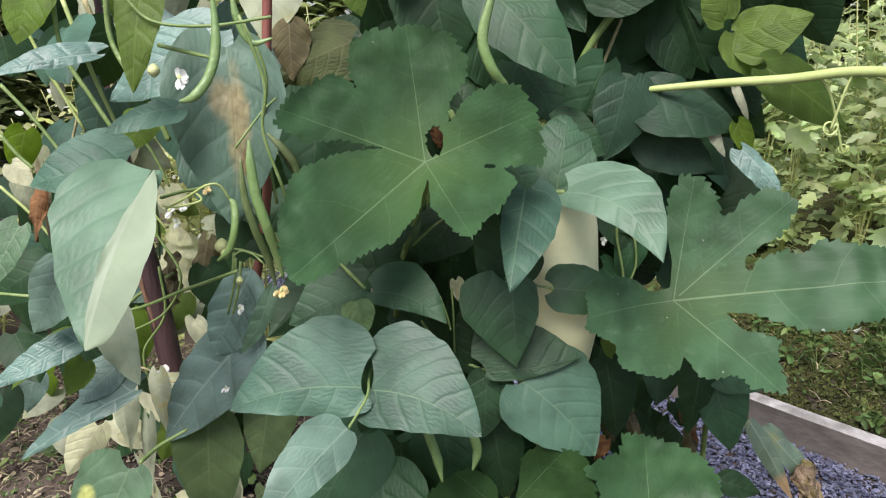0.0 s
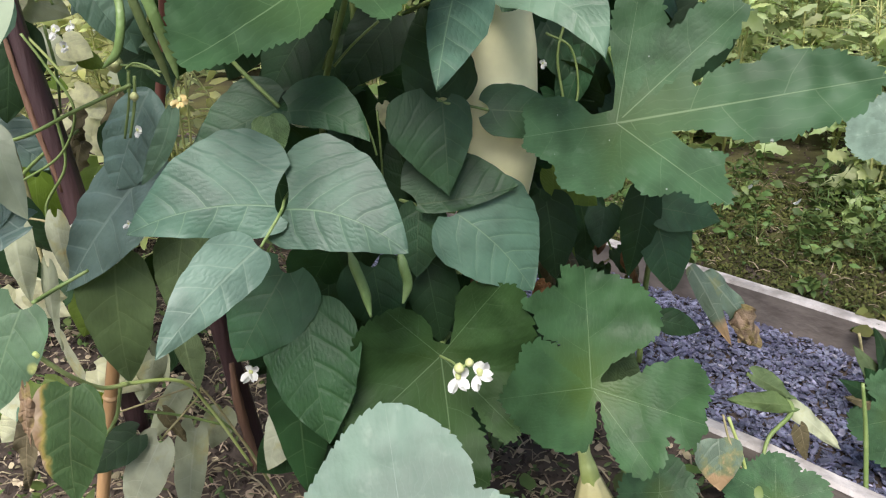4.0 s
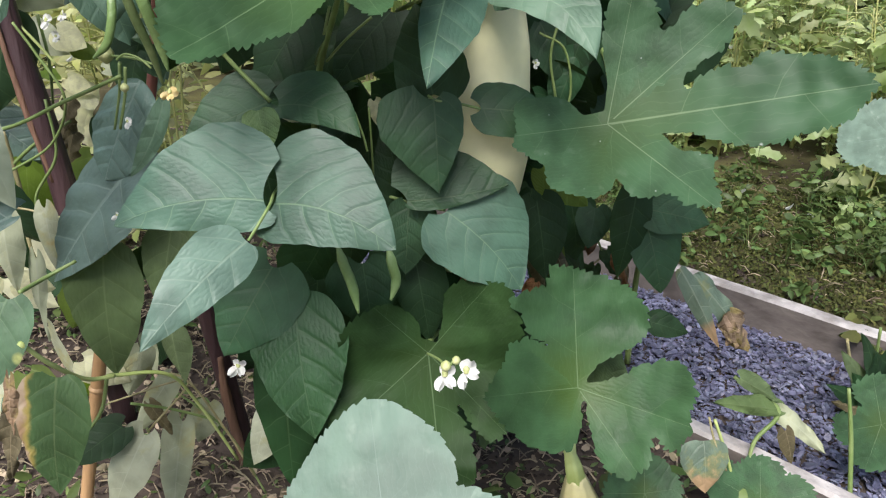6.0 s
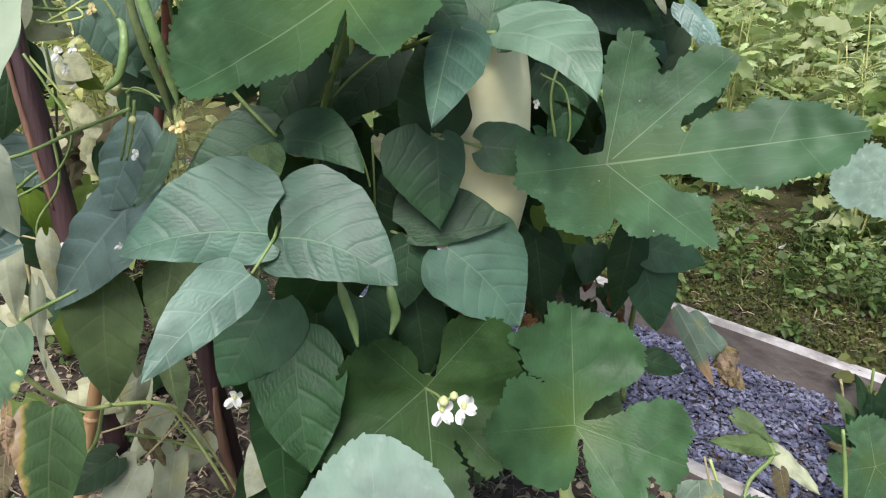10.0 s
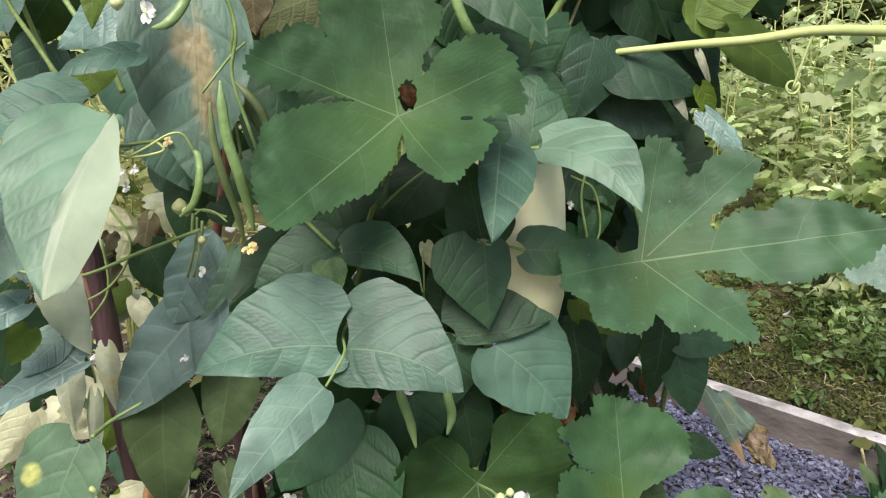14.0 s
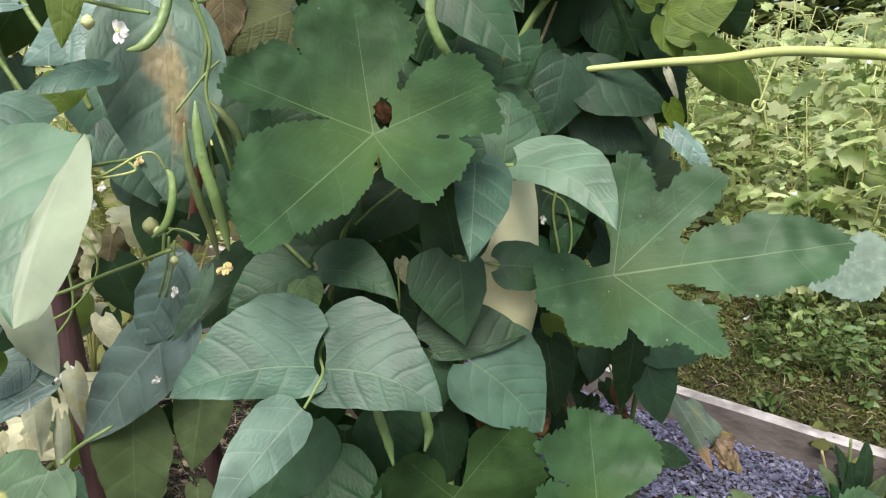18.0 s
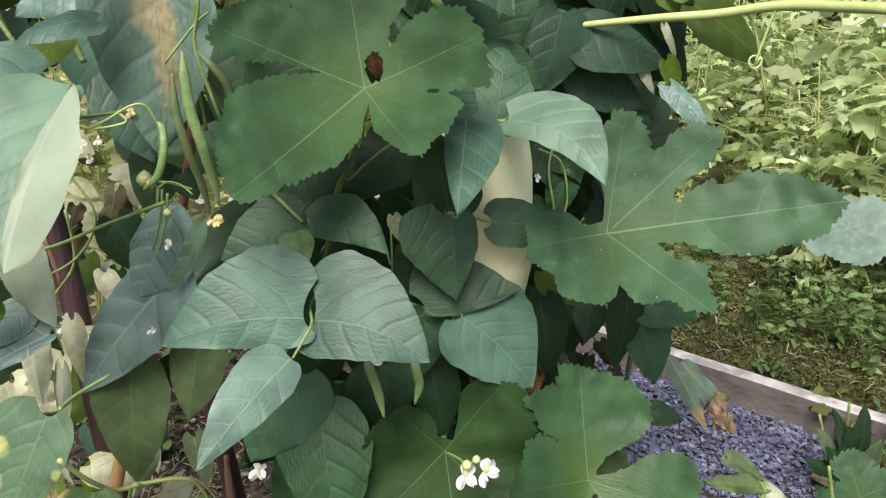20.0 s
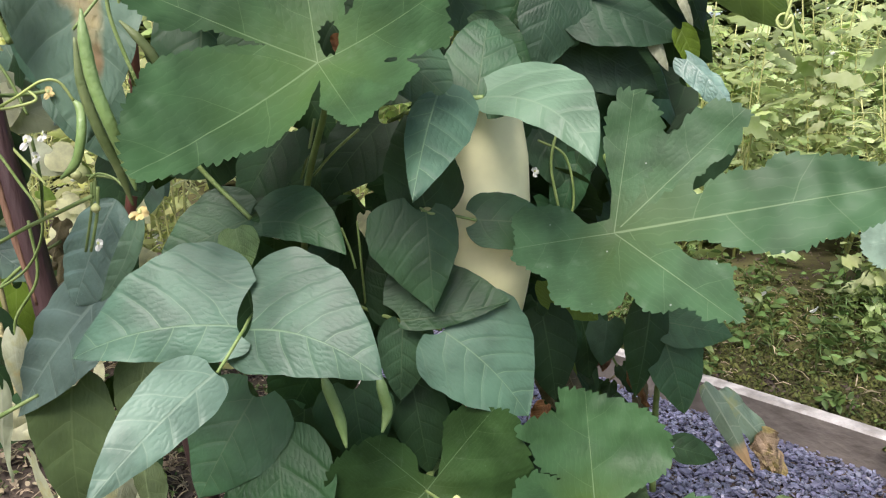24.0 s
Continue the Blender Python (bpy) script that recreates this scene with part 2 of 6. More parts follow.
PUCKERED = leaf_material("bean leaf deeply puckered", (0.029, 0.078, 0.031), (0.11, 0.18, 0.09), 5.0, pucker=0.8, rough=0.45, spec=0.3, strength=0.35, mesh=0.14, rungs=0.7)
NETTED = leaf_material("bean leaf with pale net veins", (0.12, 0.20, 0.075), (0.26, 0.38, 0.17), 5.0, pucker=0.55, strength=0.5, mesh=0.6)
OLIVE = leaf_material("bean leaf olive", (0.088, 0.132, 0.055), (0.17, 0.23, 0.10), 5.0, pucker=0.5, rough=0.55, spec=0.2, strength=0.35)
# Lighter copies of the bean leaf, light on upturned parts put into their colour.
FOLDPALE = leaf_material("bean leaf pale lit fold", (0.235, 0.285, 0.195), (0.32, 0.36, 0.27), 5.0, pucker=0.3, rough=0.45, spec=0.35, strength=0.25, sides=0.5, rungs=0.3, vary=0.12)
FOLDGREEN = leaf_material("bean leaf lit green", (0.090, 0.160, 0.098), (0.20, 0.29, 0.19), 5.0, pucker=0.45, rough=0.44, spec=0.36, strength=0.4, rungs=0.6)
DRYSIDE = leaf_material("bean leaf with a withered side", (0.045, 0.088, 0.034), (0.17, 0.22, 0.10), 5.0, pucker=0.55, rough=0.5, spec=0.3, strength=0.3, dry_side=-1.0)
# Dark bluish bean leaf copy, the shade it hangs in put into its colour.
SHADE = leaf_material("bean leaf shaded bluish", (0.026, 0.057, 0.032), (0.075, 0.12, 0.08), 5.0, pucker=0.4, rough=0.45, spec=0.2, strength=0.35)
CRUMPLED = leaf_material("leaf crumpled and dry", (0.23, 0.165, 0.10), (0.40, 0.31, 0.21), 6.0, pucker=0.9, rough=0.7, spec=0.2, vary=0.45, blotch=(0.10, 0.06, 0.035), blotch_from=0.57, glow=(0.35, 0.2, 0.07))
LIMEDARK = leaf_material("bean leaf olive lit through", (0.040, 0.074, 0.010), (0.12, 0.18, 0.04), 4.0, pucker=0.4, through_light=0.35, glow=(0.20, 0.28, 0.02), spec=0.15)
OLIVEDRY = leaf_material("bean leaf olive with dry fibres", (0.050, 0.062, 0.024), (0.13, 0.13, 0.06), 6.0, pucker=0.6, rough=0.6, spec=0.2)
YSPOT = leaf_material("bean leaf yellow spots", (0.075, 0.14, 0.075), (0.17, 0.25, 0.14), 5.0, pucker=0.5, scorch=((0.39, -0.29, 0.10, 0.10, (0.52, 0.55, 0.16)), (0.68, -0.23, 0.11, 0.09, (0.56, 0.52, 0.26)), (0.45, 0.25, 0.06, 0.05, (0.40, 0.44, 0.16))))


def plain_material(name, a, b, scale=40.0, rough=0.5, spec=0.5, bump=0.2, stretch=None, per_piece=0.0, thin=0.0):
    n = Net(name)
    vec = n.coord("Object")
    if stretch:
        mp = n.node("ShaderNodeMapping")
        n.put(mp.inputs[0], vec)
        mp.inputs["Scale"].default_value = stretch
        vec = mp.outputs[0]
    big, small = n.noise(vec, scale, 4.0), n.noise(vec, scale * 7, 3.0)
    col = n.mix(n.step(big, 0.3, 0.7), a, b)
    col = n.mix(n.math("MULTIPLY", small, 0.35), col, tuple(0.6 * c for c in a))
    if per_piece:
        hsv = n.node("ShaderNodeHueSaturation")
        n.put(hsv.inputs["Value"], n.math("ADD", 1 - per_piece, n.math("MULTIPLY", n.island(), 2 * per_piece)))
        n.put(hsv.inputs["Hue"], n.math("ADD", 0.48, n.math("MULTIPLY", n.math("FRACT", n.math("MULTIPLY", n.island(), 5.3)), 0.04)))
        n.put(hsv.inputs["Color"], col)
        col = hsv.outputs[0]
    n.bump(n.math("ADD", small, big), bump, 0.004)
    n.finish(col, rough, spec)
    if thin:
        n.thin(col, thin)
    return n.mat


STEM = plain_material("vine stem", (0.14, 0.22, 0.06), (0.23, 0.31, 0.11), 60, 0.5, 0.4, 0.2)
VINE = plain_material("squash vine", (0.33, 0.42, 0.12), (0.46, 0.54, 0.21), 22, 0.45, 0.4, 0.1)
DRYSTEM = plain_material("dry stem", (0.27, 0.25, 0.12), (0.40, 0.36, 0.19), 60, 0.7, 0.2, 0.4)
POD = plain_material("bean pod", (0.15, 0.25, 0.075), (0.22, 0.32, 0.12), 50, 0.42, 0.5, 0.2)
PODOLD = plain_material("olive bean pod", (0.10, 0.15, 0.05), (0.16, 0.2, 0.08), 50, 0.5, 0.4, 0.2)
CREAM = plain_material("squash skin", (0.85, 0.84, 0.48), (0.90, 0.89, 0.56), 14, 0.42, 0.45, 0.04)
YOUNG = plain_material("young squash skin", (0.52, 0.50, 0.22), (0.62, 0.58, 0.3), 30, 0.4, 0.5, 0.1)
PETAL = plain_material("white petal", (0.82, 0.85, 0.78), (0.9, 0.9, 0.86), 60, 0.6, 0.3, 0.1, thin=0.3)
YPETAL = plain_material("yellowed petal", (0.78, 0.62, 0.26), (0.85, 0.72, 0.4), 60, 0.6, 0.3, 0.1, thin=0.3)
BUD = plain_material("flower bud", (0.42, 0.48, 0.18), (0.55, 0.58, 0.28), 60, 0.5, 0.4, 0.1)
CANE = plain_material("bamboo cane", (0.46, 0.27, 0.12), (0.58, 0.38, 0.19), 22, 0.4, 0.5, 0.2, (1, 1, 0.15))
REDCANE = plain_material("red coated cane", (0.20, 0.06, 0.045), (0.28, 0.11, 0.08), 22, 0.5, 0.5, 0.2, (1, 1, 0.15))
BARK = plain_material("dark wooden stake", (0.030, 0.014, 0.016), (0.075, 0.040, 0.040), 26, 0.5, 0.5, 0.5, (1, 1, 0.12))
PEEL = plain_material("peeling bark", (0.11, 0.06, 0.04), (0.24, 0.14, 0.09), 30, 0.7, 0.3, 0.7, (1, 1, 0.15))
SOIL = plain_material("soil", (0.05, 0.04, 0.033), (0.12, 0.096, 0.076), 9, 0.95, 0.1, 1.0)
CLOD = plain_material("clods and crumbs", (0.042, 0.034, 0.028), (0.11, 0.088, 0.07), 30, 0.95, 0.1, 0.8, per_piece=0.45)
LITTER = plain_material("dry litter", (0.22, 0.18, 0.115), (0.42, 0.35, 0.24), 30, 0.85, 0.2, 0.3, per_piece=0.4)
MOSS = plain_material("mossy earth", (0.050, 0.045, 0.024), (0.095, 0.095, 0.036), 7, 0.95, 0.1, 1.0)
SLATE = plain_material("slate chippings", (0.080, 0.085, 0.132), (0.195, 0.205, 0.285), 30, 0.38, 0.5, 0.4, per_piece=0.5)
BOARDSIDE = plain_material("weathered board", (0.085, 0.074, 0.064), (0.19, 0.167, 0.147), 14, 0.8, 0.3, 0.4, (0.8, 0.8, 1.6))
BOARDTOP = plain_material("pale board edge", (0.24, 0.225, 0.205), (0.58, 0.56, 0.53), 22, 0.75, 0.3, 0.4)
MOSSLEAF = plain_material("moss and fine weeds", (0.056, 0.068, 0.018), (0.105, 0.118, 0.032), 20, 0.7, 0.2, 0.2, per_piece=0.5, thin=0.2)
WEED = plain_material("weed leaves", (0.07, 0.128, 0.034), (0.14, 0.21, 0.06), 20, 0.5, 0.4, 0.2, per_piece=0.4, thin=0.3)
HEDGE = plain_material("far greenery", (0.16, 0.22, 0.06), (0.28, 0.34, 0.13), 6, 0.6, 0.3, 0.2, per_piece=0.5, thin=0.2)
# Sunlight on the plants behind the beans is put into this bright colour.
SUNNY = plain_material("foliage with sunlight in its colour", (0.50, 0.56, 0.17), (0.74, 0.75, 0.45), 12, 0.55, 0.4, 0.2, per_piece=0.4, thin=0.5)
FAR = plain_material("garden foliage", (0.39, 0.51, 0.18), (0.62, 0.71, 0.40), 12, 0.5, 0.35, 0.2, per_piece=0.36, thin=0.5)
FARSTEM = plain_material("garden stems", (0.30, 0.36, 0.11), (0.46, 0.48, 0.22), 30, 0.5, 0.4, 0.2, per_piece=0.3)
TOMATO = plain_material("unripe tomato", (0.34, 0.42, 0.12), (0.42, 0.48, 0.18), 20, 0.3, 0.5, 0.02)


# ---- building blocks ----
from mathutils import geometry


def thing(name, at, label, category, group="", kind=""):
    ob = new(name)
    ob.location = at
    ob.empty_display_size = 0.05
    return tagged(ob, label, category, group, kind)


def adopt(ob, parent, m=None):
    """Sets ob under parent, at the world pose m."""
    p = parent
    base = Matrix.Identity(4)
    while p is not None:
        base = p.matrix_basis @ base if p.parent is None else base
        p = p.parent
    if parent.parent is None:
        ob.parent = parent
        ob.matrix_parent_inverse = parent.matrix_basis.inverted()
    else:
        ob.parent = parent
        ob.matrix_parent_inverse = (parent.parent.matrix_basis @ parent.matrix_parent_inverse @ parent.matrix_basis).inverted()
    ob.matrix_basis = m if m is not None else Matrix.Identity(4)
    return ob


def mesh_of(name, verts, faces, mat, smooth=True, uvs=None):
    me = bpy.data.meshes.new(name)
    me.from_pydata([tuple(map(float, v)) for v in verts], [], faces)
    if uvs is not None:
        lay = me.uv_layers.new(name="UVMap")
        lay.data.foreach_set("uv", np.array(uvs, dtype=np.float32).ravel())
    if smooth:
        me.polygons.foreach_set("use_smooth", [True] * len(me.polygons))
    me.materials.append(mat)
    me.update()
    return me


def frame_of(base, along, face):
    x = Vector(along).normalized()
    z = Vector(face)
    z = (z - x * z.dot(x)).normalized()
    y = z.cross(x)
    m = Matrix((x, y, z)).transposed().to_4x4()
    m.translation = Vector(base)
    return m


def blade_mesh(length, wl, wr, mat, arch=0.06, fold=0.10, bow=0.0, puff=0.005, count=5.0, slant=0.85, seed=0, heart=0.13, twist=0.0, taper=0.92, nu=34, nv=24, ruffle=0.012, butt=0.35):
    """A bean leaflet along +x, its upper face to +z: ovate, heart-shaped at the base, drawn out at the tip."""
    rng = random.Random(seed)
    ph = [rng.uniform(0, 6.28) for _ in range(4)]
    peak = butt / (butt + taper)
    top = (peak ** butt) * ((1 - peak) ** taper)
    U = np.linspace(0, 1, nu + 1)[:, None]
    V = np.linspace(-1, 1, nv + 1)[None, :]
    Us = 0.004 + 0.996 * U ** 1.25
    prof = (Us ** butt) * ((1.0002 - Us) ** taper) / top
    half = np.where(V > 0, wl, wr)
    y = V * prof * half * (1 + 0.02 * np.sin(17 * Us + ph[0]) + 0.012 * np.sin(41 * Us + ph[1]))
    x = Us * length - heart * length * half / max(wl, wr) * np.abs(V) ** 2 * (1 - Us) ** 4
    an = np.abs(y) / length
    s = Us - slant * an * (0.62 + 1.5 * an)
    bulge = np.abs(np.sin(math.pi * count * s)) ** 0.7 * np.clip(an * 9, 0, 1)
    z = puff * length * (bulge - 0.5) * (prof ** 0.5)
    z = z + arch * length * 4 * Us * (1 - Us) - fold * np.abs(y) * (0.6 + 0.8 * Us)
    z = z + ruffle * length * np.sin(9 * Us + ph[2] + 2 * V) * V ** 2 + 0.5 * ruffle * length * np.sin(23 * Us + ph[3]) * V ** 4
    y = y + bow * length * 4 * Us * (1 - Us)
    if twist:
        a = twist * (Us - 0.2)
        y, z = y * np.cos(a) - z * np.sin(a), y * np.sin(a) + z * np.cos(a)
    verts = np.stack([x + 0 * V, y, z + 0 * V], -1).reshape(-1, 3)
    k = nv + 1
    uvgrid = np.stack([Us + 0 * V, V * prof * half / length], -1).reshape(-1, 2)
    faces, uvs = [], []
    for i in range(nu):
        for j in range(nv):
            f = (i * k + j, (i + 1) * k + j, (i + 1) * k + j + 1, i * k + j + 1)
            faces.append(f)
            uvs += [uvgrid[q] for q in f]
    return mesh_of("leaf", verts, faces, mat, True, uvs)


def leaf(parent, base, tip, wl, wr, mat, roll=0.0, label="", name="leaf", face=(0.0, -0.9, 0.45), seed=None, **shape):
    """A bean leaflet from base to tip; wl and wr: its half widths; roll turns it about its midrib."""
    b, t = Vector(base), Vector(tip)
    along = t - b
    m = frame_of(b, along, face) @ pose(0, 0, 0, roll, 0, 0)
    me = blade_mesh(along.length, wl, wr, mat, seed=int(b.x * 9973 + b.z * 7919) if seed is None else seed, **shape)
    ob = adopt(new(name, me), parent, m)
    if label:
        tagged(ob, label)
    return ob


EYE_WAY = 0.62  # how far off the leaves grow; what rises toward the walk keeps its spread


def palmate(parent, centre, normal, lobes, mat, rim=None, holes=(), floor=0.34, label="", cup=0.0, teeth=0.0032, ragged=1.3, wave=0.02, seed=1, name="leaf", plain=(), slope=(0.0, 0.0), nt=900):
    """A squash leaf round its stalk's end: lobes of (angle, length, half widths to both sides in degrees, lift, bluntness), teeth along the margin;
    rim: where lobes and bays of an uneven leaf end, as (angle, reach in mm); plain lobes have no rib of their own; holes: eaten spots (x, y, half sizes)."""
    rng = random.Random(seed)
    m = frame_of(centre, Vector((0, 0, 1)).cross(Vector(normal)), normal)
    big = max(l[1] for l in lobes)

    def reach(th):
        best = floor * big
        for ang, length, ccw, cw, _, blunt in lobes:
            d = (math.degrees(th) - ang + 180) % 360 - 180
            d /= ccw if d > 0 else cw
            best = max(best, length * max(0.0, 1 - abs(d) ** blunt) ** 0.5 * (1 - 0.2 * d * d))
        return best

    # the plain outline, then even steps along it
    if rim:
        polar = [(math.radians(a), 0.001 * r) for a, r in rim]
    else:
        polar = [(2 * math.pi * i / 1440, reach(2 * math.pi * i / 1440)) for i in range(1440)]
    raw = np.array([(r * math.cos(a), r * math.sin(a)) for a, r in polar + polar[:1]])
    run = np.concatenate([[0], np.cumsum(np.hypot(*np.diff(raw, axis=0).T))])
    at = np.linspace(0, run[-1], nt + 1)[:-1]
    px, py = np.interp(at, run, raw[:, 0]), np.interp(at, run, raw[:, 1])
    for _ in range(3):
        px, py = (np.roll(px, 1) + 2 * px + np.roll(px, -1)) / 4, (np.roll(py, 1) + 2 * py + np.roll(py, -1)) / 4
    tx, ty = np.roll(px, -1) - np.roll(px, 1), np.roll(py, -1) - np.roll(py, 1)
    tl = np.hypot(tx, ty) + 1e-9
    rad = np.hypot(px, py) + 1e-9
    step = run[-1] / nt
    saw, push, rate, tall = 0.0, [], 1.0, 1.0
    for i in range(nt):
        uneven = noise.noise(Vector((px[i] * 38, py[i] * 38, seed))) + 0.5 * noise.noise(Vector((px[i] * 90, py[i] * 90, seed + 3)))
        saw += step / 0.0086 * rate
        if saw >= 1.0:
            saw, rate, tall = saw - 1.0, rng.uniform(0.6, 1.7), rng.uniform(0.35, 1.2)
        calm = min(1.0, rad[i] / (0.5 * big)) ** 1.5
        push.append(ragged * (0.35 if rim else 1.0) * min(0.007, 0.038 * big) * uneven * calm + calm * teeth * tall * (0.5 - 1.3 * saw ** 1.4))
    push = np.array(push)
    px, py = px + ty / tl * push, py - tx / tl * push
    # the margin, the rims of the eaten spots, and a lattice of points between them
    ring = [Vector((a, b)) for a, b in zip(px, py)]
    edges = [(i, (i + 1) % nt) for i in range(nt)]
    for hx, hy, ha, hb in holes:
        o = len(ring)
        for k in range(18):
            a = 2 * math.pi * k / 18
            g = 1 + 0.4 * noise.noise(Vector((math.cos(a) * 2, math.sin(a) * 2, seed + hx * 90)))
            ring.append(Vector((hx + ha * g * math.cos(a), hy + hb * g * math.sin(a))))
        edges += [(o + k, o + (k + 1) % 18) for k in range(18)]
    gap = max(0.0028, 0.026 * big)
    rows = int(1.1 * big / gap)
    ring += [Vector(((i + 0.5 * (j % 2)) * gap, j * 0.87 * gap)) for i in range(-rows, rows + 1) for j in range(-rows, rows + 1)]
    flat, _, tris, _, _, _ = geometry.delaunay_2d_cdt(ring, edges, [], 1, 1e-6)
    x, y = np.array([v.x for v in flat]), np.array([v.y for v in flat])
    loop_x, loop_y = np.roll(px, -1), np.roll(py, -1)

    def inside(a, b):
        cross = (py > b) != (loop_y > b)
        return int(np.count_nonzero(cross & (a < (loop_x - px) * (b - py) / (loop_y - py + 1e-12) + px))) % 2 == 1

    def eaten(a, b):
        return any(((a - hx) / ha) ** 2 + ((b - hy) / hb) ** 2 < 0.98 for hx, hy, ha, hb in holes)

    keep = []
    for f in tris:
        a, b = sum(x[k] for k in f) / 3, sum(y[k] for k in f) / 3
        if inside(a, b) and not eaten(a, b):
            keep.append((tuple(f) if (x[f[1]] - x[f[0]]) * (y[f[2]] - y[f[0]]) > (x[f[2]] - x[f[0]]) * (y[f[1]] - y[f[0]]) else tuple(f)[::-1], a, b))
    # the lobe that each spot belongs to, and how far it rises
    ribs = [k for k in range(len(lobes)) if k not in plain]

    def off(a, b, k):
        d = (np.degrees(np.arctan2(b, a)) - lobes[k][0] + 180) % 360 - 180
        return d

    def owner(a, b):
        score = [lobes[k][1] * np.exp(-0.5 * (off(a, b, k) / np.where(off(a, b, k) > 0, lobes[k][2], lobes[k][3])) ** 2) for k in ribs]
        return np.array(ribs)[np.argmax(np.array(score), 0)]

    def leaf_uv(a, b, k):
        ang, size = np.radians(np.array([l[0] for l in lobes]))[k], np.array([l[1] for l in lobes])[k]
        return (a * np.cos(ang) + b * np.sin(ang)) / size, (b * np.cos(ang) - a * np.sin(ang)) / size

    weight = [np.exp(-((off(x, y, k) / 34) ** 2)) for k in range(len(lobes))]
    lift = sum(w * l[4] / l[1] ** 1.5 for w, l in zip(weight, lobes)) / (sum(weight) + 1e-6)
    r = np.hypot(x, y)
    q = np.clip(r / big, 0, 1)
    along, across = leaf_uv(x, y, owner(x, y))
    across = np.abs(across)
    z = cup * r * r / big + lift * r ** 1.5 - 0.006 * big * np.exp(-(across / 0.03) ** 2) * q + 0.003 * big * np.abs(np.sin(math.pi * 3 * (along - 0.6 * across))) * q
    rough = np.array([2.2 * noise.noise(Vector((a * 26, b * 26, seed))) + 1.2 * noise.noise(Vector((a * 60, b * 60, seed))) for a, b in zip(x, y)])
    z = z + wave * big * np.clip(q * 1.3, 0, 1) ** 2 * rough + x * slope[0] + y * slope[1]
    near = 1 - z / EYE_WAY
    verts = np.stack([x * near, y * near, z], -1)
    mine = owner(np.array([k[1] for k in keep]), np.array([k[2] for k in keep]))
    corner = np.array([k[0] for k in keep])
    uvs = np.stack(leaf_uv(x[corner], y[corner], mine[:, None]), -1).reshape(-1, 2)
    ob = adopt(new(name, mesh_of("leaf", verts, [k[0] for k in keep], mat, True, uvs)), parent, m)
    if label:
        tagged(ob, label)
    return ob


def spline(pts, per=8):
    P = [Vector(p) for p in pts]
    P = [2 * P[0] - P[1]] + P + [2 * P[-1] - P[-2]]
    out = []
    for i in range(1, len(P) - 2):
        for k in range(per):
            t = k / per
            a, b, c, d = P[i - 1], P[i], P[i + 1], P[i + 2]
            out.append(0.5 * (2 * b + (c - a) * t + (2 * a - 5 * b + 4 * c - d) * t * t + (3 * b - a - 3 * c + d) * t ** 3))
    out.append(P[-2])
    return out


def tube_data(pts, radii, per=8, sides=9, flat=1.0, lumps=0.0, ribs=0):
    """Vertices and faces of a closed tube through pts; radii are spread along it."""
    line = spline(pts, per)
    n = len(line)
    verts, faces = [], []
    side = None
    for i, p in enumerate(line):
        t = (line[min(i + 1, n - 1)] - line[max(i - 1, 0)]).normalized()
        if side is None:
            side = t.cross(Vector((0.31, -0.9, 0.2))).normalized()
        side = (side - t * side.dot(t)).normalized()
        other = t.cross(side)
        f = i / (n - 1) * (len(radii) - 1)
        k = min(int(f), len(radii) - 2) if len(radii) > 1 else 0
        r = radii[0] if len(radii) == 1 else radii[k] + (radii[k + 1] - radii[k]) * (f - k)
        r *= 1 + lumps * math.sin(i * 1.9)
        for s in range(sides):
            a = 2 * math.pi * s / sides
            q = r * (1 + (0.10 * math.cos(ribs * a) if ribs else 0))
            verts.append(p + side * math.cos(a) * q + other * math.sin(a) * q * flat)
    for i in range(n - 1):
        for s in range(sides):
            s2 = (s + 1) % sides
            faces.append((i * sides + s, i * sides + s2, (i + 1) * sides + s2, (i + 1) * sides + s))
    faces.append(tuple(range(sides - 1, -1, -1)))
    faces.append(tuple((n - 1) * sides + s for s in range(sides)))
    return verts, faces


def tube(name, parent, pts, radii, mat, label="", **kw):
    v, f = tube_data(pts, radii, **kw)
    o = Vector(pts[0])
    ob = new(name, mesh_of(name, [p - o for p in v], f, mat))
    if parent is not None:
        adopt(ob, parent, Matrix.Translation(o))
    else:
        ob.location = o
    if label:
        tagged(ob, label)
    return ob


def petal_mesh(size, mat, bend=0.35, wide=0.8, crimp=0.06):
    """A thin rounded petal along +x, notched and crimped at its rim."""
    verts, faces = [], []
    n, k = 8, 9
    for i in range(n + 1):
        u = i / n
        for j in range(k):
            v = (j / (k - 1) - 0.5) * 2
            w = wide * size * 0.5 * math.sin(math.pi * (0.10 + 0.74 * u)) ** 0.7
            reach = u * size * (1 - 0.16 * u * (1 - abs(v)) ** 2 - 0.14 * u * v ** 4)
            verts.append((reach, v * w, bend * size * (u * u - 0.7 * v * v * u) + crimp * size * u * math.sin(5 * v + 3 * u)))
    for i in range(n):
        for j in range(k - 1):
            faces.append((i * k + j, (i + 1) * k + j, (i + 1) * k + j + 1, i * k + j + 1))
    return mesh_of("petal", verts, faces, mat)


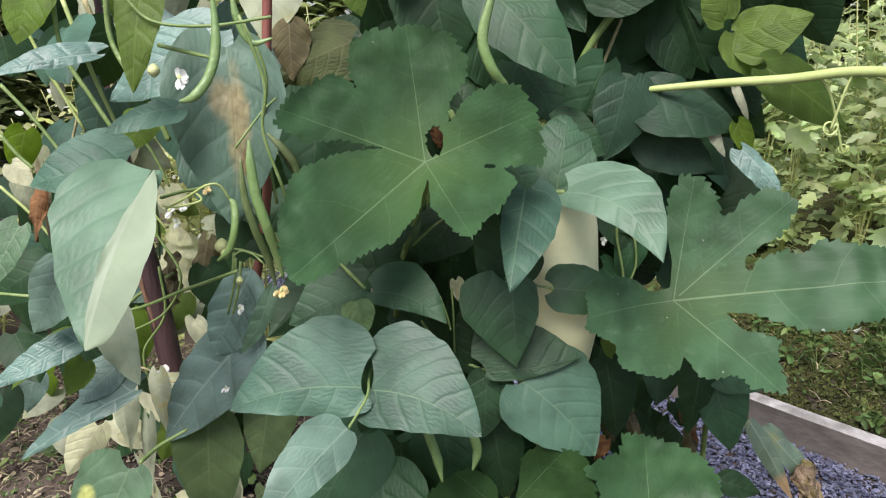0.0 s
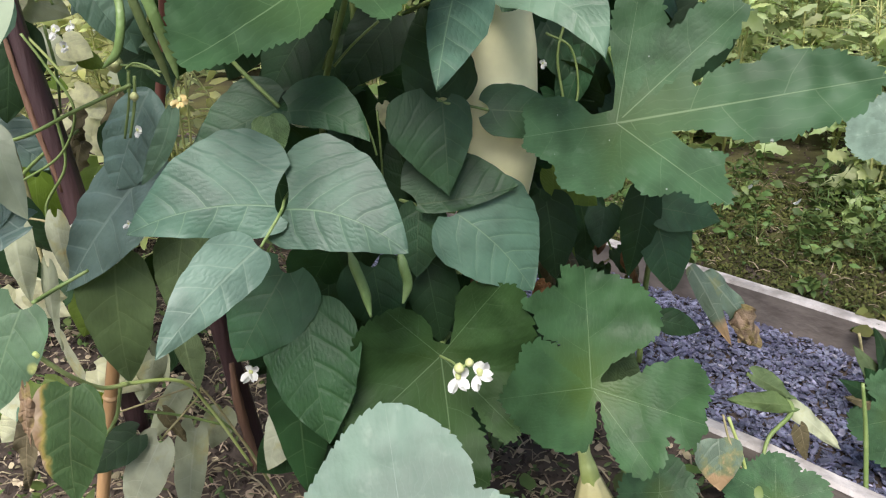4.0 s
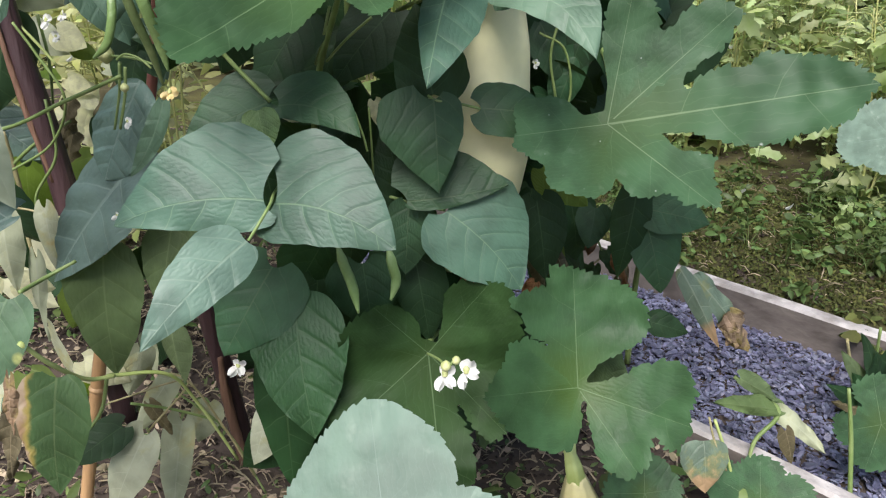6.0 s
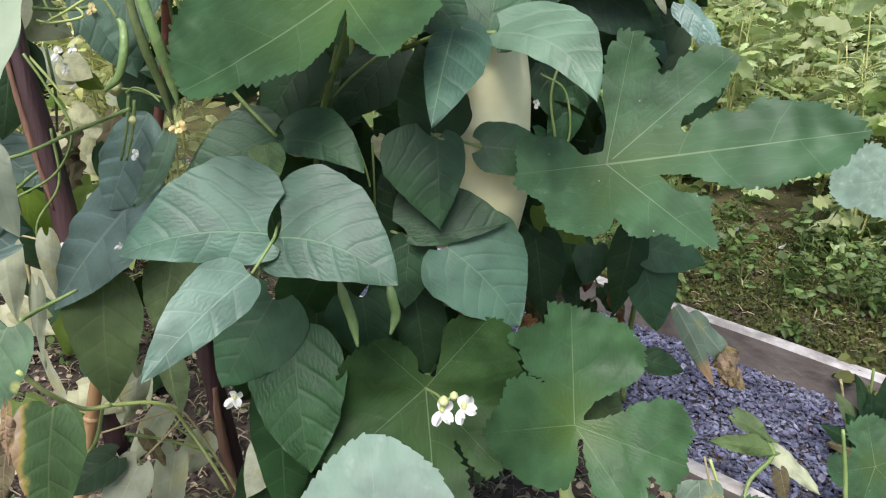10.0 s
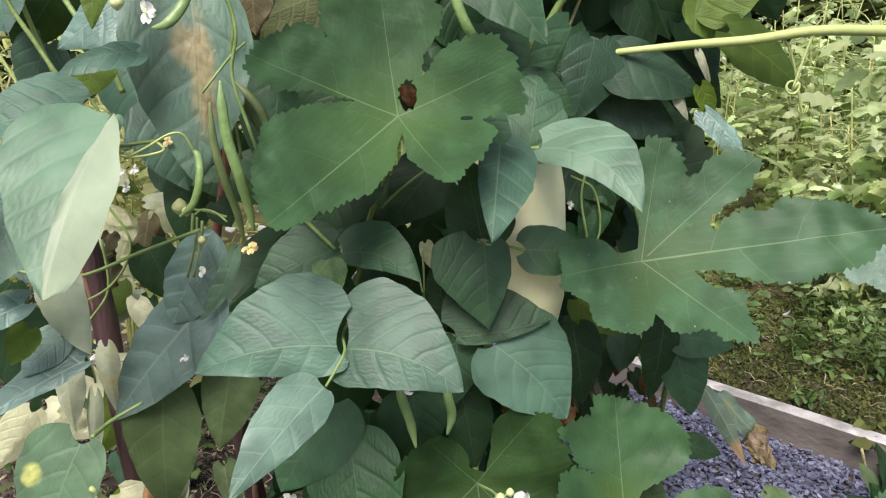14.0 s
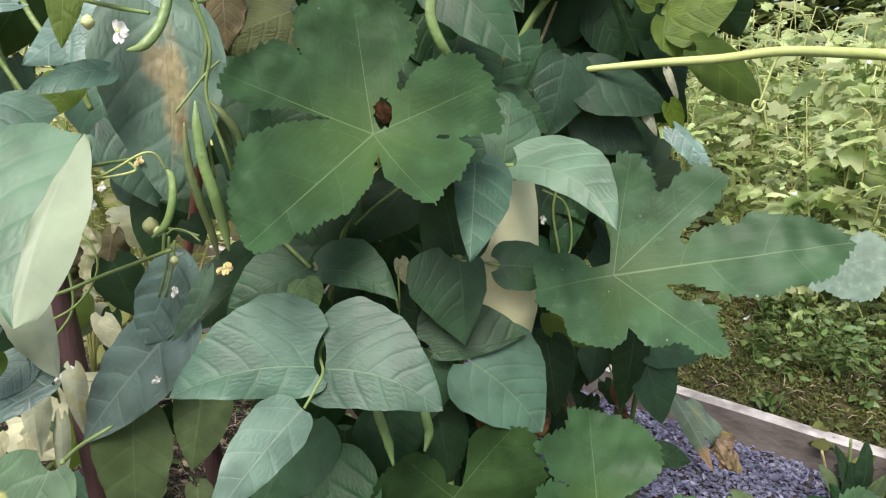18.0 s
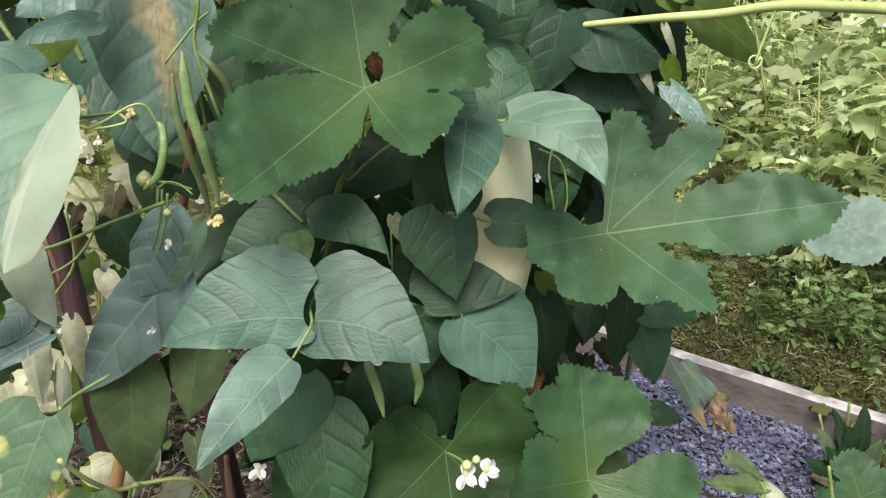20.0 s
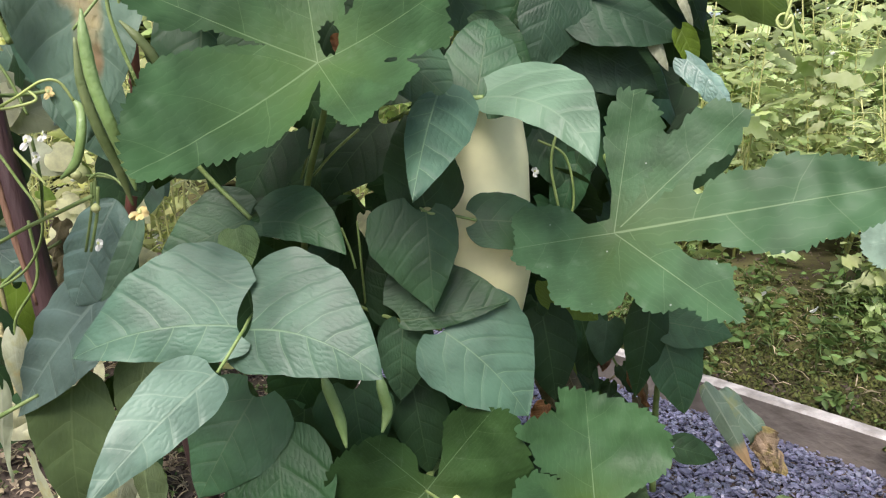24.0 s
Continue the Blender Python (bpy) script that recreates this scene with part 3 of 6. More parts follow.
def flower(parent, at, size, mat=None, seed=0, calyx=True):
    """A bean blossom: a folded standard behind, two wings hanging before it, a keel between and a small calyx."""
    rng = random.Random(seed)
    mat = mat or PETAL
    c = Vector(at)
    v, f = tube_data([(0, 0.12 * size, 0.34 * size), (0, 0.06 * size, 0.16 * size), (0, -0.02 * size, -0.02 * size)], [0.05 * size, 0.15 * size, 0.11 * size], per=4, sides=8)
    body = adopt(new("flower", mesh_of("flower", v, f, BUD if calyx else mat)), parent, Matrix.Translation(c))
    turn = rng.uniform(-45, 45)
    for kind, grow, wide, aim, face in (("standard", 0.62, 1.15, (0.25, 0.1, 0.35), (0.1, -0.9, 0.3)), ("wing", 0.7, 0.72, (-0.55, -0.35, -0.6), (0.5, -0.7, 0.4)),
                                        ("wing", 0.66, 0.75, (0.6, -0.4, -0.35), (-0.3, -0.8, 0.5)), ("keel", 0.42, 0.5, (0.05, -0.7, -0.5), (0.8, -0.3, 0.3))):
        wild = Vector((rng.gauss(0, 0.16), rng.gauss(0, 0.12), rng.gauss(0, 0.16)))
        me = petal_mesh(size * grow, mat, rng.uniform(0.2, 0.5), wide, 0.07)
        adopt(new(kind, me), body, Matrix.Translation(c) @ pose(0, 0, 0, 0, turn, 0) @ frame_of((0, 0, 0), Vector(aim) + wild, face))
    return body


def bud(parent, at, r):
    v, f = tube_data([(0, 0, (1.1 - 0.44 * k) * r) for k in range(6)], [0.2 * r, 0.72 * r, 0.98 * r, 0.98 * r, 0.7 * r, 0.15 * r], per=3, sides=10)
    return adopt(new("flower_bud", mesh_of("flower_bud", v, f, BUD)), parent, Matrix.Translation(at))


def curl(name, parent, start, end, r, turns, mat, thick=0.0012):
    """A tendril: a run from start to end that closes in coils."""
    a, b = Vector(start), Vector(end)
    pts = [a.lerp(b, k / 4) + Vector((0, 0, 0.01 * math.sin(k))) for k in range(5)]
    for k in range(1, int(turns * 8)):
        q = k / 8 * 2 * math.pi
        rr = r * (1 - 0.5 * k / (turns * 8))
        pts.append(b + Vector((rr * math.sin(q), 0.3 * r * k / 8, rr * (math.cos(q) - 1) - 0.15 * r * k / 8)))
    return tube(name, parent, pts, [thick, thick * 0.6], mat, per=3, sides=5)

# ---- ground ----
DIR = Vector((0.66, -0.751, 0)).normalized()
OUT = Vector((0.751, 0.66, 0)).normalized()
NEAR, FARSIDE = 0.836, 1.269
SLATE_TOP = 0.012


def on_plan(p):
    return p[0] * OUT.x + p[1] * OUT.y, p[0] * DIR.x + p[1] * DIR.y


def earth_height(x, y):
    q, _ = on_plan((x, y))
    rough = 0.018 * noise.noise(Vector((x * 6, y * 6, 0))) + 0.008 * noise.noise(Vector((x * 21, y * 21, 3)))
    if q < NEAR - 0.008:
        return 0.045 + rough
    if q > FARSIDE + 0.008:
        return 0.062 + 0.7 * rough + 0.035 * min(1.0, (q - FARSIDE) * 0.5)
    return SLATE_TOP - 0.014


def ground_sheet():
    qs = [-60, -20, -6, -3, -1.6] + [-1.2 + 0.05 * i for i in range(41)] + [NEAR - 0.016, NEAR - 0.006, FARSIDE + 0.006, FARSIDE + 0.016]
    qs += [FARSIDE + 0.06 + 0.05 * i for i in range(44)] + [4, 6, 12, 30, 60]
    ss = [-60, -20, -8, -4] + [-3 + 0.06 * i for i in range(84)] + [3, 6, 20, 60]
    verts = []
    for q in qs:
        for s in ss:
            p = OUT * q + DIR * s
            verts.append((p.x, p.y, earth_height(p.x, p.y)))
    k = len(ss)
    faces = [(j * k + i, (j + 1) * k + i, (j + 1) * k + i + 1, j * k + i + 1) for j in range(len(qs) - 1) for i in range(k - 1)]
    faces = [f[::-1] for f in faces]
    me = mesh_of("ground", verts, faces, SOIL)
    me.materials.append(MOSS)
    for p in me.polygons:
        q, _ = on_plan(p.center)
        p.material_index = 1 if q > FARSIDE else 0
    return tagged(new("ground", me), "dark crumbly garden soil with moss and litter", "ground", kind="structure")


ground_sheet()


def board(name, q, along_from, along_to, top, thick, label):
    """A board on edge, slightly warped and worn along its top."""
    verts, faces = [], []
    n = 40
    for i in range(n + 1):
        s = along_from + (along_to - along_from) * i / n
        wob = 0.004 * noise.noise(Vector((s * 3, q, 0)))
        chip = 0.003 * noise.noise(Vector((s * 17, q, 2)))
        for dq, z in ((0, -0.06), (0, top - 0.005 + chip), (0.004, top + chip), (thick - 0.004, top + chip), (thick, top - 0.005), (thick, -0.06)):
            p = OUT * (q + dq + wob) + DIR * s
            verts.append((p.x, p.y, z))
    for i in range(n):
        for k in range(6):
            k2 = (k + 1) % 6
            faces.append((i * 6 + k, i * 6 + k2, (i + 1) * 6 + k2, (i + 1) * 6 + k))
    faces += [tuple(range(5, -1, -1)), tuple(n * 6 + k for k in range(6))]
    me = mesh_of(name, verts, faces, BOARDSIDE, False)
    # top and bevel faces take the paler material
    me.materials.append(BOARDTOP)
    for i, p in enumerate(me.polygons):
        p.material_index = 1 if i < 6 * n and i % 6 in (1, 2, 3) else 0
    return tagged(new(name, me), label, "board", "bed boards")


board("bed_board", FARSIDE, -2.2, 1.6, 0.077, 0.030, "weathered grey wooden board edging the mossy bed")
board("bed_board", NEAR - 0.024, -1.6, 1.6, 0.080, 0.024, "weathered pale wooden board edging the bean bed")


# ---- slate path ----
def chip_data(rng, size):
    l, w, h = size * rng.uniform(0.7, 1.5), size * rng.uniform(0.4, 0.85), size * rng.uniform(0.1, 0.22)
    k = rng.choice((5, 5, 6))
    out = []
    for i in range(k):
        a = 2 * math.pi * (i + rng.uniform(-0.25, 0.25)) / k
        out.append((0.5 * l * math.cos(a), 0.5 * w * math.sin(a)))
    m = Euler((rng.gauss(0, 0.35), rng.gauss(0, 0.35), rng.uniform(0, 6.28))).to_matrix()
    v = [m @ Vector((x, y, -h / 2)) for x, y in out] + [m @ Vector((x * 0.88, y * 0.88, h / 2)) for x, y in out]
    f = [tuple(range(k, 2 * k))] + [(i, (i + 1) % k, k + (i + 1) % k, k + i) for i in range(k)]
    return v, f


def scatter_mesh(name, places, maker, mat, smooth=False):
    verts, faces = [], []
    for p in places:
        v, f = maker(p)
        o = len(verts)
        verts += v
        faces += [tuple(o + i for i in q) for q in f]
    return mesh_of(name, verts, faces, mat, smooth)


path_rng = random.Random(4)
slate_path = tagged(new("path", mesh_of("path", [OUT * q + DIR * s + Vector((0, 0, SLATE_TOP - 0.004)) for q, s in ((NEAR, -2.2), (FARSIDE, -2.2), (FARSIDE, 1.6), (NEAR, 1.6))],
                                        [(0, 1, 2, 3)], SOIL, False)), "path of blue-grey slate chippings between the beds", "path", kind="structure")


def path_spot(a, b):
    return OUT * path_rng.uniform(NEAR + 0.004, FARSIDE - 0.004) + DIR * path_rng.uniform(a, b)


def path_chip(p):
    v, f = chip_data(path_rng, 0.0076 * path_rng.choice((0.7, 1.0, 1.3, 1.7)))
    o = p + Vector((0, 0, SLATE_TOP + path_rng.uniform(-0.002, 0.007)))
    return [q + o for q in v], f


adopt(tagged(new("slate_chippings", scatter_mesh("slate_chippings", [path_spot(-2.15, 0.4) for _ in range(42000)], path_chip, SLATE)),
             "loose blue-grey slate chippings", kind="stuff"), slate_path)


CHIPS = []
for _ in range(24):
    cv, cf = chip_data(path_rng, path_rng.uniform(0.010, 0.017))
    CHIPS.append(mesh_of("slate_chip", cv, cf, SLATE, False))
for _ in range(300):
    spot = OUT * path_rng.uniform(NEAR + 0.01, FARSIDE - 0.01) + DIR * path_rng.uniform(-0.62, 0.0)
    adopt(new("slate_chip", path_rng.choice(CHIPS)), slate_path, Matrix.Translation(spot + Vector((0, 0, SLATE_TOP + 0.009))) @ pose(0, 0, 0, 0, 0, path_rng.uniform(0, 360)))


# ---- soil crumbs, litter, weeds ----
lit_rng = random.Random(9)


def crumb(p):
    r = lit_rng.uniform(0.0015, 0.006) * (2.2 if lit_rng.random() < 0.08 else 1)
    v = [Vector((lit_rng.uniform(0.6, 1.1) * r * a, lit_rng.uniform(0.6, 1.1) * r * b, lit_rng.uniform(0.5, 1) * r * c)) + p
         for a, b, c in ((1, 0, 0), (0, 1, 0), (-1, 0, 0), (0, -1, 0), (0, 0, 1), (0, 0, -1))]
    return v, [(0, 1, 4), (1, 2, 4), (2, 3, 4), (3, 0, 4), (1, 0, 5), (2, 1, 5), (3, 2, 5), (0, 3, 5)]


def bed_spot(lo, hi, x0, x1, y0, y1):
    while True:
        x, y = lit_rng.uniform(x0, x1), lit_rng.uniform(y0, y1)
        q, _ = on_plan((x, y))
        if lo < q < hi:
            return Vector((x, y, earth_height(x, y)))


tagged(new("soil_crumbs", scatter_mesh("soil_crumbs", [bed_spot(-3, NEAR - 0.04, -1.1, 0.5, 0.4, 1.5) for _ in range(16000)] + [bed_spot(FARSIDE + 0.03, 9, 0.1, 2.0, 0.7, 2.2) for _ in range(6000)], crumb, CLOD)),
       "dark crumbs and clods of soil", "soil", kind="stuff")


def straw(p):
    a = lit_rng.uniform(0, 6.28)
    l = lit_rng.uniform(0.005, 0.034)
    d = Vector((math.cos(a) * l, math.sin(a) * l, lit_rng.uniform(0.0, 0.35) * l))
    bend = Vector((0, 0, 0.15 * l))
    w = Vector((-math.sin(a), math.cos(a), 0)) * lit_rng.uniform(0.0003, 0.0009)
    up = Vector((0, 0, 0.0012))
    p = p + Vector((0, 0, 0.004))
    v = [p - w, p + w, p + d * 0.5 + bend - w, p + d * 0.5 + bend + w, p + d - w * 0.5, p + d + w * 0.5]
    return v + [q + up for q in v], [(6, 8, 9, 7), (8, 10, 11, 9), (0, 1, 3, 2), (2, 3, 5, 4), (0, 2, 8, 6), (2, 4, 10, 8), (1, 7, 9, 3), (3, 9, 11, 5)]


tagged(new("dry_litter", scatter_mesh("dry_litter", [bed_spot(-3, NEAR - 0.04, -1.2, 0.6, 0.35, 1.6) for _ in range(7000)]
                                      + [bed_spot(FARSIDE + 0.05, 9, 0.2, 1.8, 0.8, 2.0) for _ in range(500)], straw, LITTER)),
       "dry stalks and straw lying on the soil", "litter", kind="stuff")


def leaflet(rng, p, size, droop=0.0, lift=0.6, narrow=0.5, tumble=0.5, jagged=False):
    """A small far leaf of eight faces."""
    a = rng.uniform(0, 6.28)
    e = rng.uniform(-0.5, 1.0) * lift - droop
    d = Vector((math.cos(a) * math.cos(e), math.sin(a) * math.cos(e), math.sin(e)))
    s = d.cross(Vector((rng.uniform(-tumble, tumble), rng.uniform(-tumble, tumble), 1))).normalized()
    nrm = s.cross(d)
    l = size * rng.uniform(0.6, 1.3)
    w = l * narrow * rng.uniform(0.7, 1.15) * 0.5
    rows = ((0.0, 0.06, 0.0), (0.25, 0.9, 0.06), (0.55, 0.85, 0.07), (0.85, 0.4, 0.0), (1.0, 0.03, -0.06))
    if jagged:
        rows = ((0.0, 0.06, 0.0), (0.2, 0.95, 0.05), (0.3, 0.55, 0.06), (0.5, 1.0, 0.06), (0.58, 0.5, 0.05), (0.78, 0.62, 0.0), (0.84, 0.3, -0.02), (1.0, 0.03, -0.08))
    v, f = [], []
    for u, ww, z in rows:
        c = p + d * l * u + nrm * l * z
        v += [c - s * w * ww - nrm * l * 0.05 * ww, c, c + s * w * ww - nrm * l * 0.05 * ww]
    for i in range(len(rows) - 1):
        f += [(3 * i, 3 * i + 3, 3 * i + 4, 3 * i + 1), (3 * i + 1, 3 * i + 4, 3 * i + 5, 3 * i + 2)]
    return v, f


def scrap(p):
    """A torn, curled bit of dead leaf."""
    return leaflet(lit_rng, p + Vector((0, 0, lit_rng.uniform(0.002, 0.012))), lit_rng.uniform(0.005, 0.017), lift=0.5, narrow=lit_rng.uniform(0.4, 0.9), tumble=1.6)


tagged(new("leaf_scraps", scatter_mesh("leaf_scraps", [bed_spot(-3, NEAR - 0.04, -1.0, 0.5, 0.4, 1.5) for _ in range(3600)], scrap, LITTER, True)),
       "dead brown leaf scraps strewn over the soil", "litter", kind="stuff")


weed_rng = random.Random(21)


def weed_leaf(p):
    big = weed_rng.random() < 0.08
    return leaflet(weed_rng, p + Vector((0, 0, weed_rng.uniform(0.002, 0.05 if big else 0.02))), 0.026 if big else 0.011, lift=1.1, narrow=0.7 if big else 0.5)


tagged(new("low_weeds", scatter_mesh("low_weeds", [p for p in (bed_spot(FARSIDE + 0.03, 9, 0.0, 2.4, 0.7, 2.4) for _ in range(7000)) if noise.noise(p * 7) + 0.6 * noise.noise(p * 17) > 0.05]
                                     + [bed_spot(-3, NEAR - 0.05, -1.1, 0.5, 0.5, 1.6) for _ in range(4200)], weed_leaf, WEED, True)),
       "low green weeds and seedlings over mossy soil", "weeds", kind="stuff")


def moss_tuft(p):
    return leaflet(weed_rng, p + Vector((0, 0, weed_rng.uniform(0.0, 0.012))), 0.0085, lift=1.2, narrow=0.6)


tagged(new("moss", scatter_mesh("moss", [p for p in (bed_spot(FARSIDE + 0.026, FARSIDE + 0.8, 0.2, 2.0, 0.6, 1.9) for _ in range(52000)) if noise.noise(p * 6) + 0.6 * noise.noise(p * 15) > -0.36],
                                moss_tuft, MOSSLEAF, True)), "olive green moss and fine weeds covering the soil", "moss", kind="stuff")


def board_weed(p):
    return leaflet(weed_rng, p + Vector((0, 0, weed_rng.uniform(0.02, 0.045))), 0.02, lift=0.9, narrow=0.6, droop=0.3, tumble=0.9)


tagged(new("edge_weeds", scatter_mesh("edge_weeds", [p for p in (bed_spot(FARSIDE + 0.024, FARSIDE + 0.05, 0.2, 2.0, 0.4, 1.9) for _ in range(900)) if noise.noise(p * 9) > 0.12],
                                      board_weed, WEED, True)), "small weeds leaning over the board's edge", "weeds", kind="stuff")


def plant(name, at, height, spread, seed, label, category, leaf_size, count, stems=4, mat=None, narrow=0.55, group="", fruit=0, blossom=0, stem_r=1.0, stalks=None, uneven=False):
    """A bushy garden plant: stems that branch, and a foliage of single leaves."""
    rng = random.Random(seed)
    root = thing(name, at, label, category, group)
    base = Vector(at)
    lines = []
    for _ in range(stems):
        a, out = rng.uniform(0, 6.28), rng.uniform(0.2, 1.0) * spread
        lean = Vector((math.cos(a) * out, math.sin(a) * out, height * rng.uniform(0.7, 1.05)))
        pts = [base + Vector((0, 0, -0.02)), base + lean * 0.35 + Vector((0, 0, 0.05 * height)), base + lean * 0.7, base + lean]
        tube("stem", root, pts, [0.0028 * stem_r, 0.0022 * stem_r, 0.0012 * stem_r], stalks or FARSTEM, per=4, sides=6)
        lines.append(spline(pts, 10))
    twigs_v, twigs_f, verts, faces = [], [], [], []
    for _ in range(count):
        ln = rng.choice(lines)
        p = ln[rng.randrange(int(len(ln) * 0.08), len(ln))]
        off = Vector((rng.gauss(0, 1), rng.gauss(0, 1), rng.gauss(0.1, 0.7))) * spread * 0.28
        e = p + off
        if rng.random() < 0.35:
            v, f = tube_data([p, p + off * 0.5 + Vector((0, 0, 0.01)), e], [0.0016, 0.0009], per=2, sides=4)
            o = len(twigs_v)
            twigs_v += v
            twigs_f += [tuple(o + i for i in q) for q in f]
        grow = leaf_size * (rng.choice((0.3, 0.4, 0.5, 0.65, 0.9, 1.3)) if uneven else 1.0)
        v, f = leaflet(rng, e, grow, lift=0.7, narrow=narrow, droop=0.3, tumble=1.3, jagged=uneven)
        o = len(verts)
        verts += v
        faces += [tuple(o + i for i in q) for q in f]
    if twigs_f:
        adopt(tagged(new("branching", mesh_of("branching", [v - base for v in twigs_v], twigs_f, stalks or FARSTEM)), kind="stuff"), root, Matrix.Translation(base))
    adopt(tagged(new("foliage", mesh_of("foliage", [v - base for v in verts], faces, mat or FAR)), kind="stuff"), root, Matrix.Translation(base))
    for _ in range(blossom):
        p = rng.choice(rng.choice(lines)[8:]) + Vector((rng.gauss(0, 1), rng.gauss(0, 1), rng.gauss(0.4, 0.6))) * spread * 0.3
        me = petal_mesh(0.018, PETAL)
        b = adopt(new("blossom", me), root, Matrix.Translation(p) @ pose(0, 0, 0, rng.uniform(0, 60), rng.uniform(0, 60), rng.uniform(0, 360)))
    for _ in range(fruit):
        p = rng.choice(rng.choice(lines)[14:]) + Vector((rng.gauss(0, 0.3), rng.gauss(0, 0.3), -0.1)) * spread * 0.4
        ball(root, p, 0.021)
    return root


def ball(root, p, r, mat=None, name="fruit"):
    bm = bmesh.new()
    bmesh.ops.create_uvsphere(bm, u_segments=14, v_segments=9, radius=r)
    for v in bm.verts:
        v.co.z *= 0.86
        if v.co.z > 0.7 * r * 0.86:
            v.co.z -= 0.12 * r
    me = bpy.data.meshes.new(name)
    bm.to_mesh(me)
    bm.free()
    me.materials.append(mat or TOMATO)
    me.polygons.foreach_set("use_smooth", [True] * len(me.polygons))
    return adopt(new(name, me), root, Matrix.Translation(p))


# dry stalks and fallen bits on the bare earth of the far bed
tagged(new("dry_litter", scatter_mesh("dry_litter", [bed_spot(FARSIDE + 0.06, FARSIDE + 0.75, 0.3, 1.9, 0.8, 1.9) + Vector((0, 0, 0.008)) for _ in range(500)], straw, LITTER)),
       "pale dry stalks lying in the far bed", "litter", kind="stuff")
far_rng = random.Random(77)
# the bed past the slate path: low weeds first, then tall light-green plants
for i in range(110):
    while True:
        x, y = far_rng.uniform(0.2, 1.9), far_rng.uniform(0.85, 2.0)
        q, _ = on_plan((x, y))
        if FARSIDE + 0.08 < q < FARSIDE + 0.75:
            break
    plant("weed", (x, y, earth_height(x, y)), far_rng.uniform(0.04, 0.13), 0.06, 500 + i, "small dark green weed in the mossy bed", "weed", 0.024, 26, 3, WEED, 0.6,
          group="weeds in the mossy bed", blossom=1 if i % 4 == 0 else 0, stem_r=0.35, stalks=WEED)
for i in range(52):
    while True:
        x, y = far_rng.uniform(0.15, 3.0), far_rng.uniform(1.3, 3.3)
        q, _ = on_plan((x, y))
        if FARSIDE + 0.38 < q:
            break
    h = far_rng.uniform(0.45, 0.65) + 0.25 * min(1.0, q - FARSIDE - 0.38)
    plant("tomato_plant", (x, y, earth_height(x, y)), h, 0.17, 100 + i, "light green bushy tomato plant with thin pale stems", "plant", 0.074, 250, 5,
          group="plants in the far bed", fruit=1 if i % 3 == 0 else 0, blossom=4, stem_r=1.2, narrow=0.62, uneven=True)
# rows behind the beans
for i in range(26):
    x, y = far_rng.uniform(-1.8, -0.2), far_rng.uniform(1.15, 2.3)
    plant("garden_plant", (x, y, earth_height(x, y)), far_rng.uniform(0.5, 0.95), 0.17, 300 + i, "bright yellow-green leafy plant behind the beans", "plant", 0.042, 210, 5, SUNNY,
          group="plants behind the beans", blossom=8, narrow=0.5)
for i in range(9):
    x, y = -0.2 + 0.1 * i + far_rng.uniform(-0.05, 0.05), far_rng.uniform(1.9, 2.5)
    plant("garden_plant", (x, y, earth_height(x, y)), far_rng.uniform(0.6, 0.9), 0.2, 400 + i, "leafy green plant in the rows behind the beans", "plant", 0.065, 130, 5,
          group="plants behind the beans", narrow=0.7)


def hedge(name, x0, x1, y0, y1, h, n, seed, label, size=0.10):
    rng = random.Random(seed)
    verts, faces = [], []
    for _ in range(n):
        p = Vector((rng.uniform(x0, x1), rng.uniform(y0, y1), 0))
        top = h * (0.75 + 0.35 * noise.noise(Vector((p.x * 0.9, p.y * 0.9, seed))))
        p.z = rng.uniform(0.05, max(0.2, top))
        v, f = leaflet(rng, p, size, lift=0.6, narrow=0.7)
        o = len(verts)
        verts += v
        faces += [tuple(o + i for i in q) for q in f]
    return tagged(new(name, mesh_of(name, verts, faces, HEDGE)), label, "hedge", kind="stuff")


hedge("far_greenery", -3.6, 5.2, 3.6, 4.8, 3.4, 34000, 5, "dense green greenery at the garden's end")
hedge("far_greenery", -4.5, -2.2, 0.4, 3.6, 2.0, 9000, 6, "dense green greenery beside the bean rows")
hedge("far_greenery", -5.0, 6.5, 5.4, 6.2, 5.0, 9000, 8, "tall hedge closing the garden", 0.34)

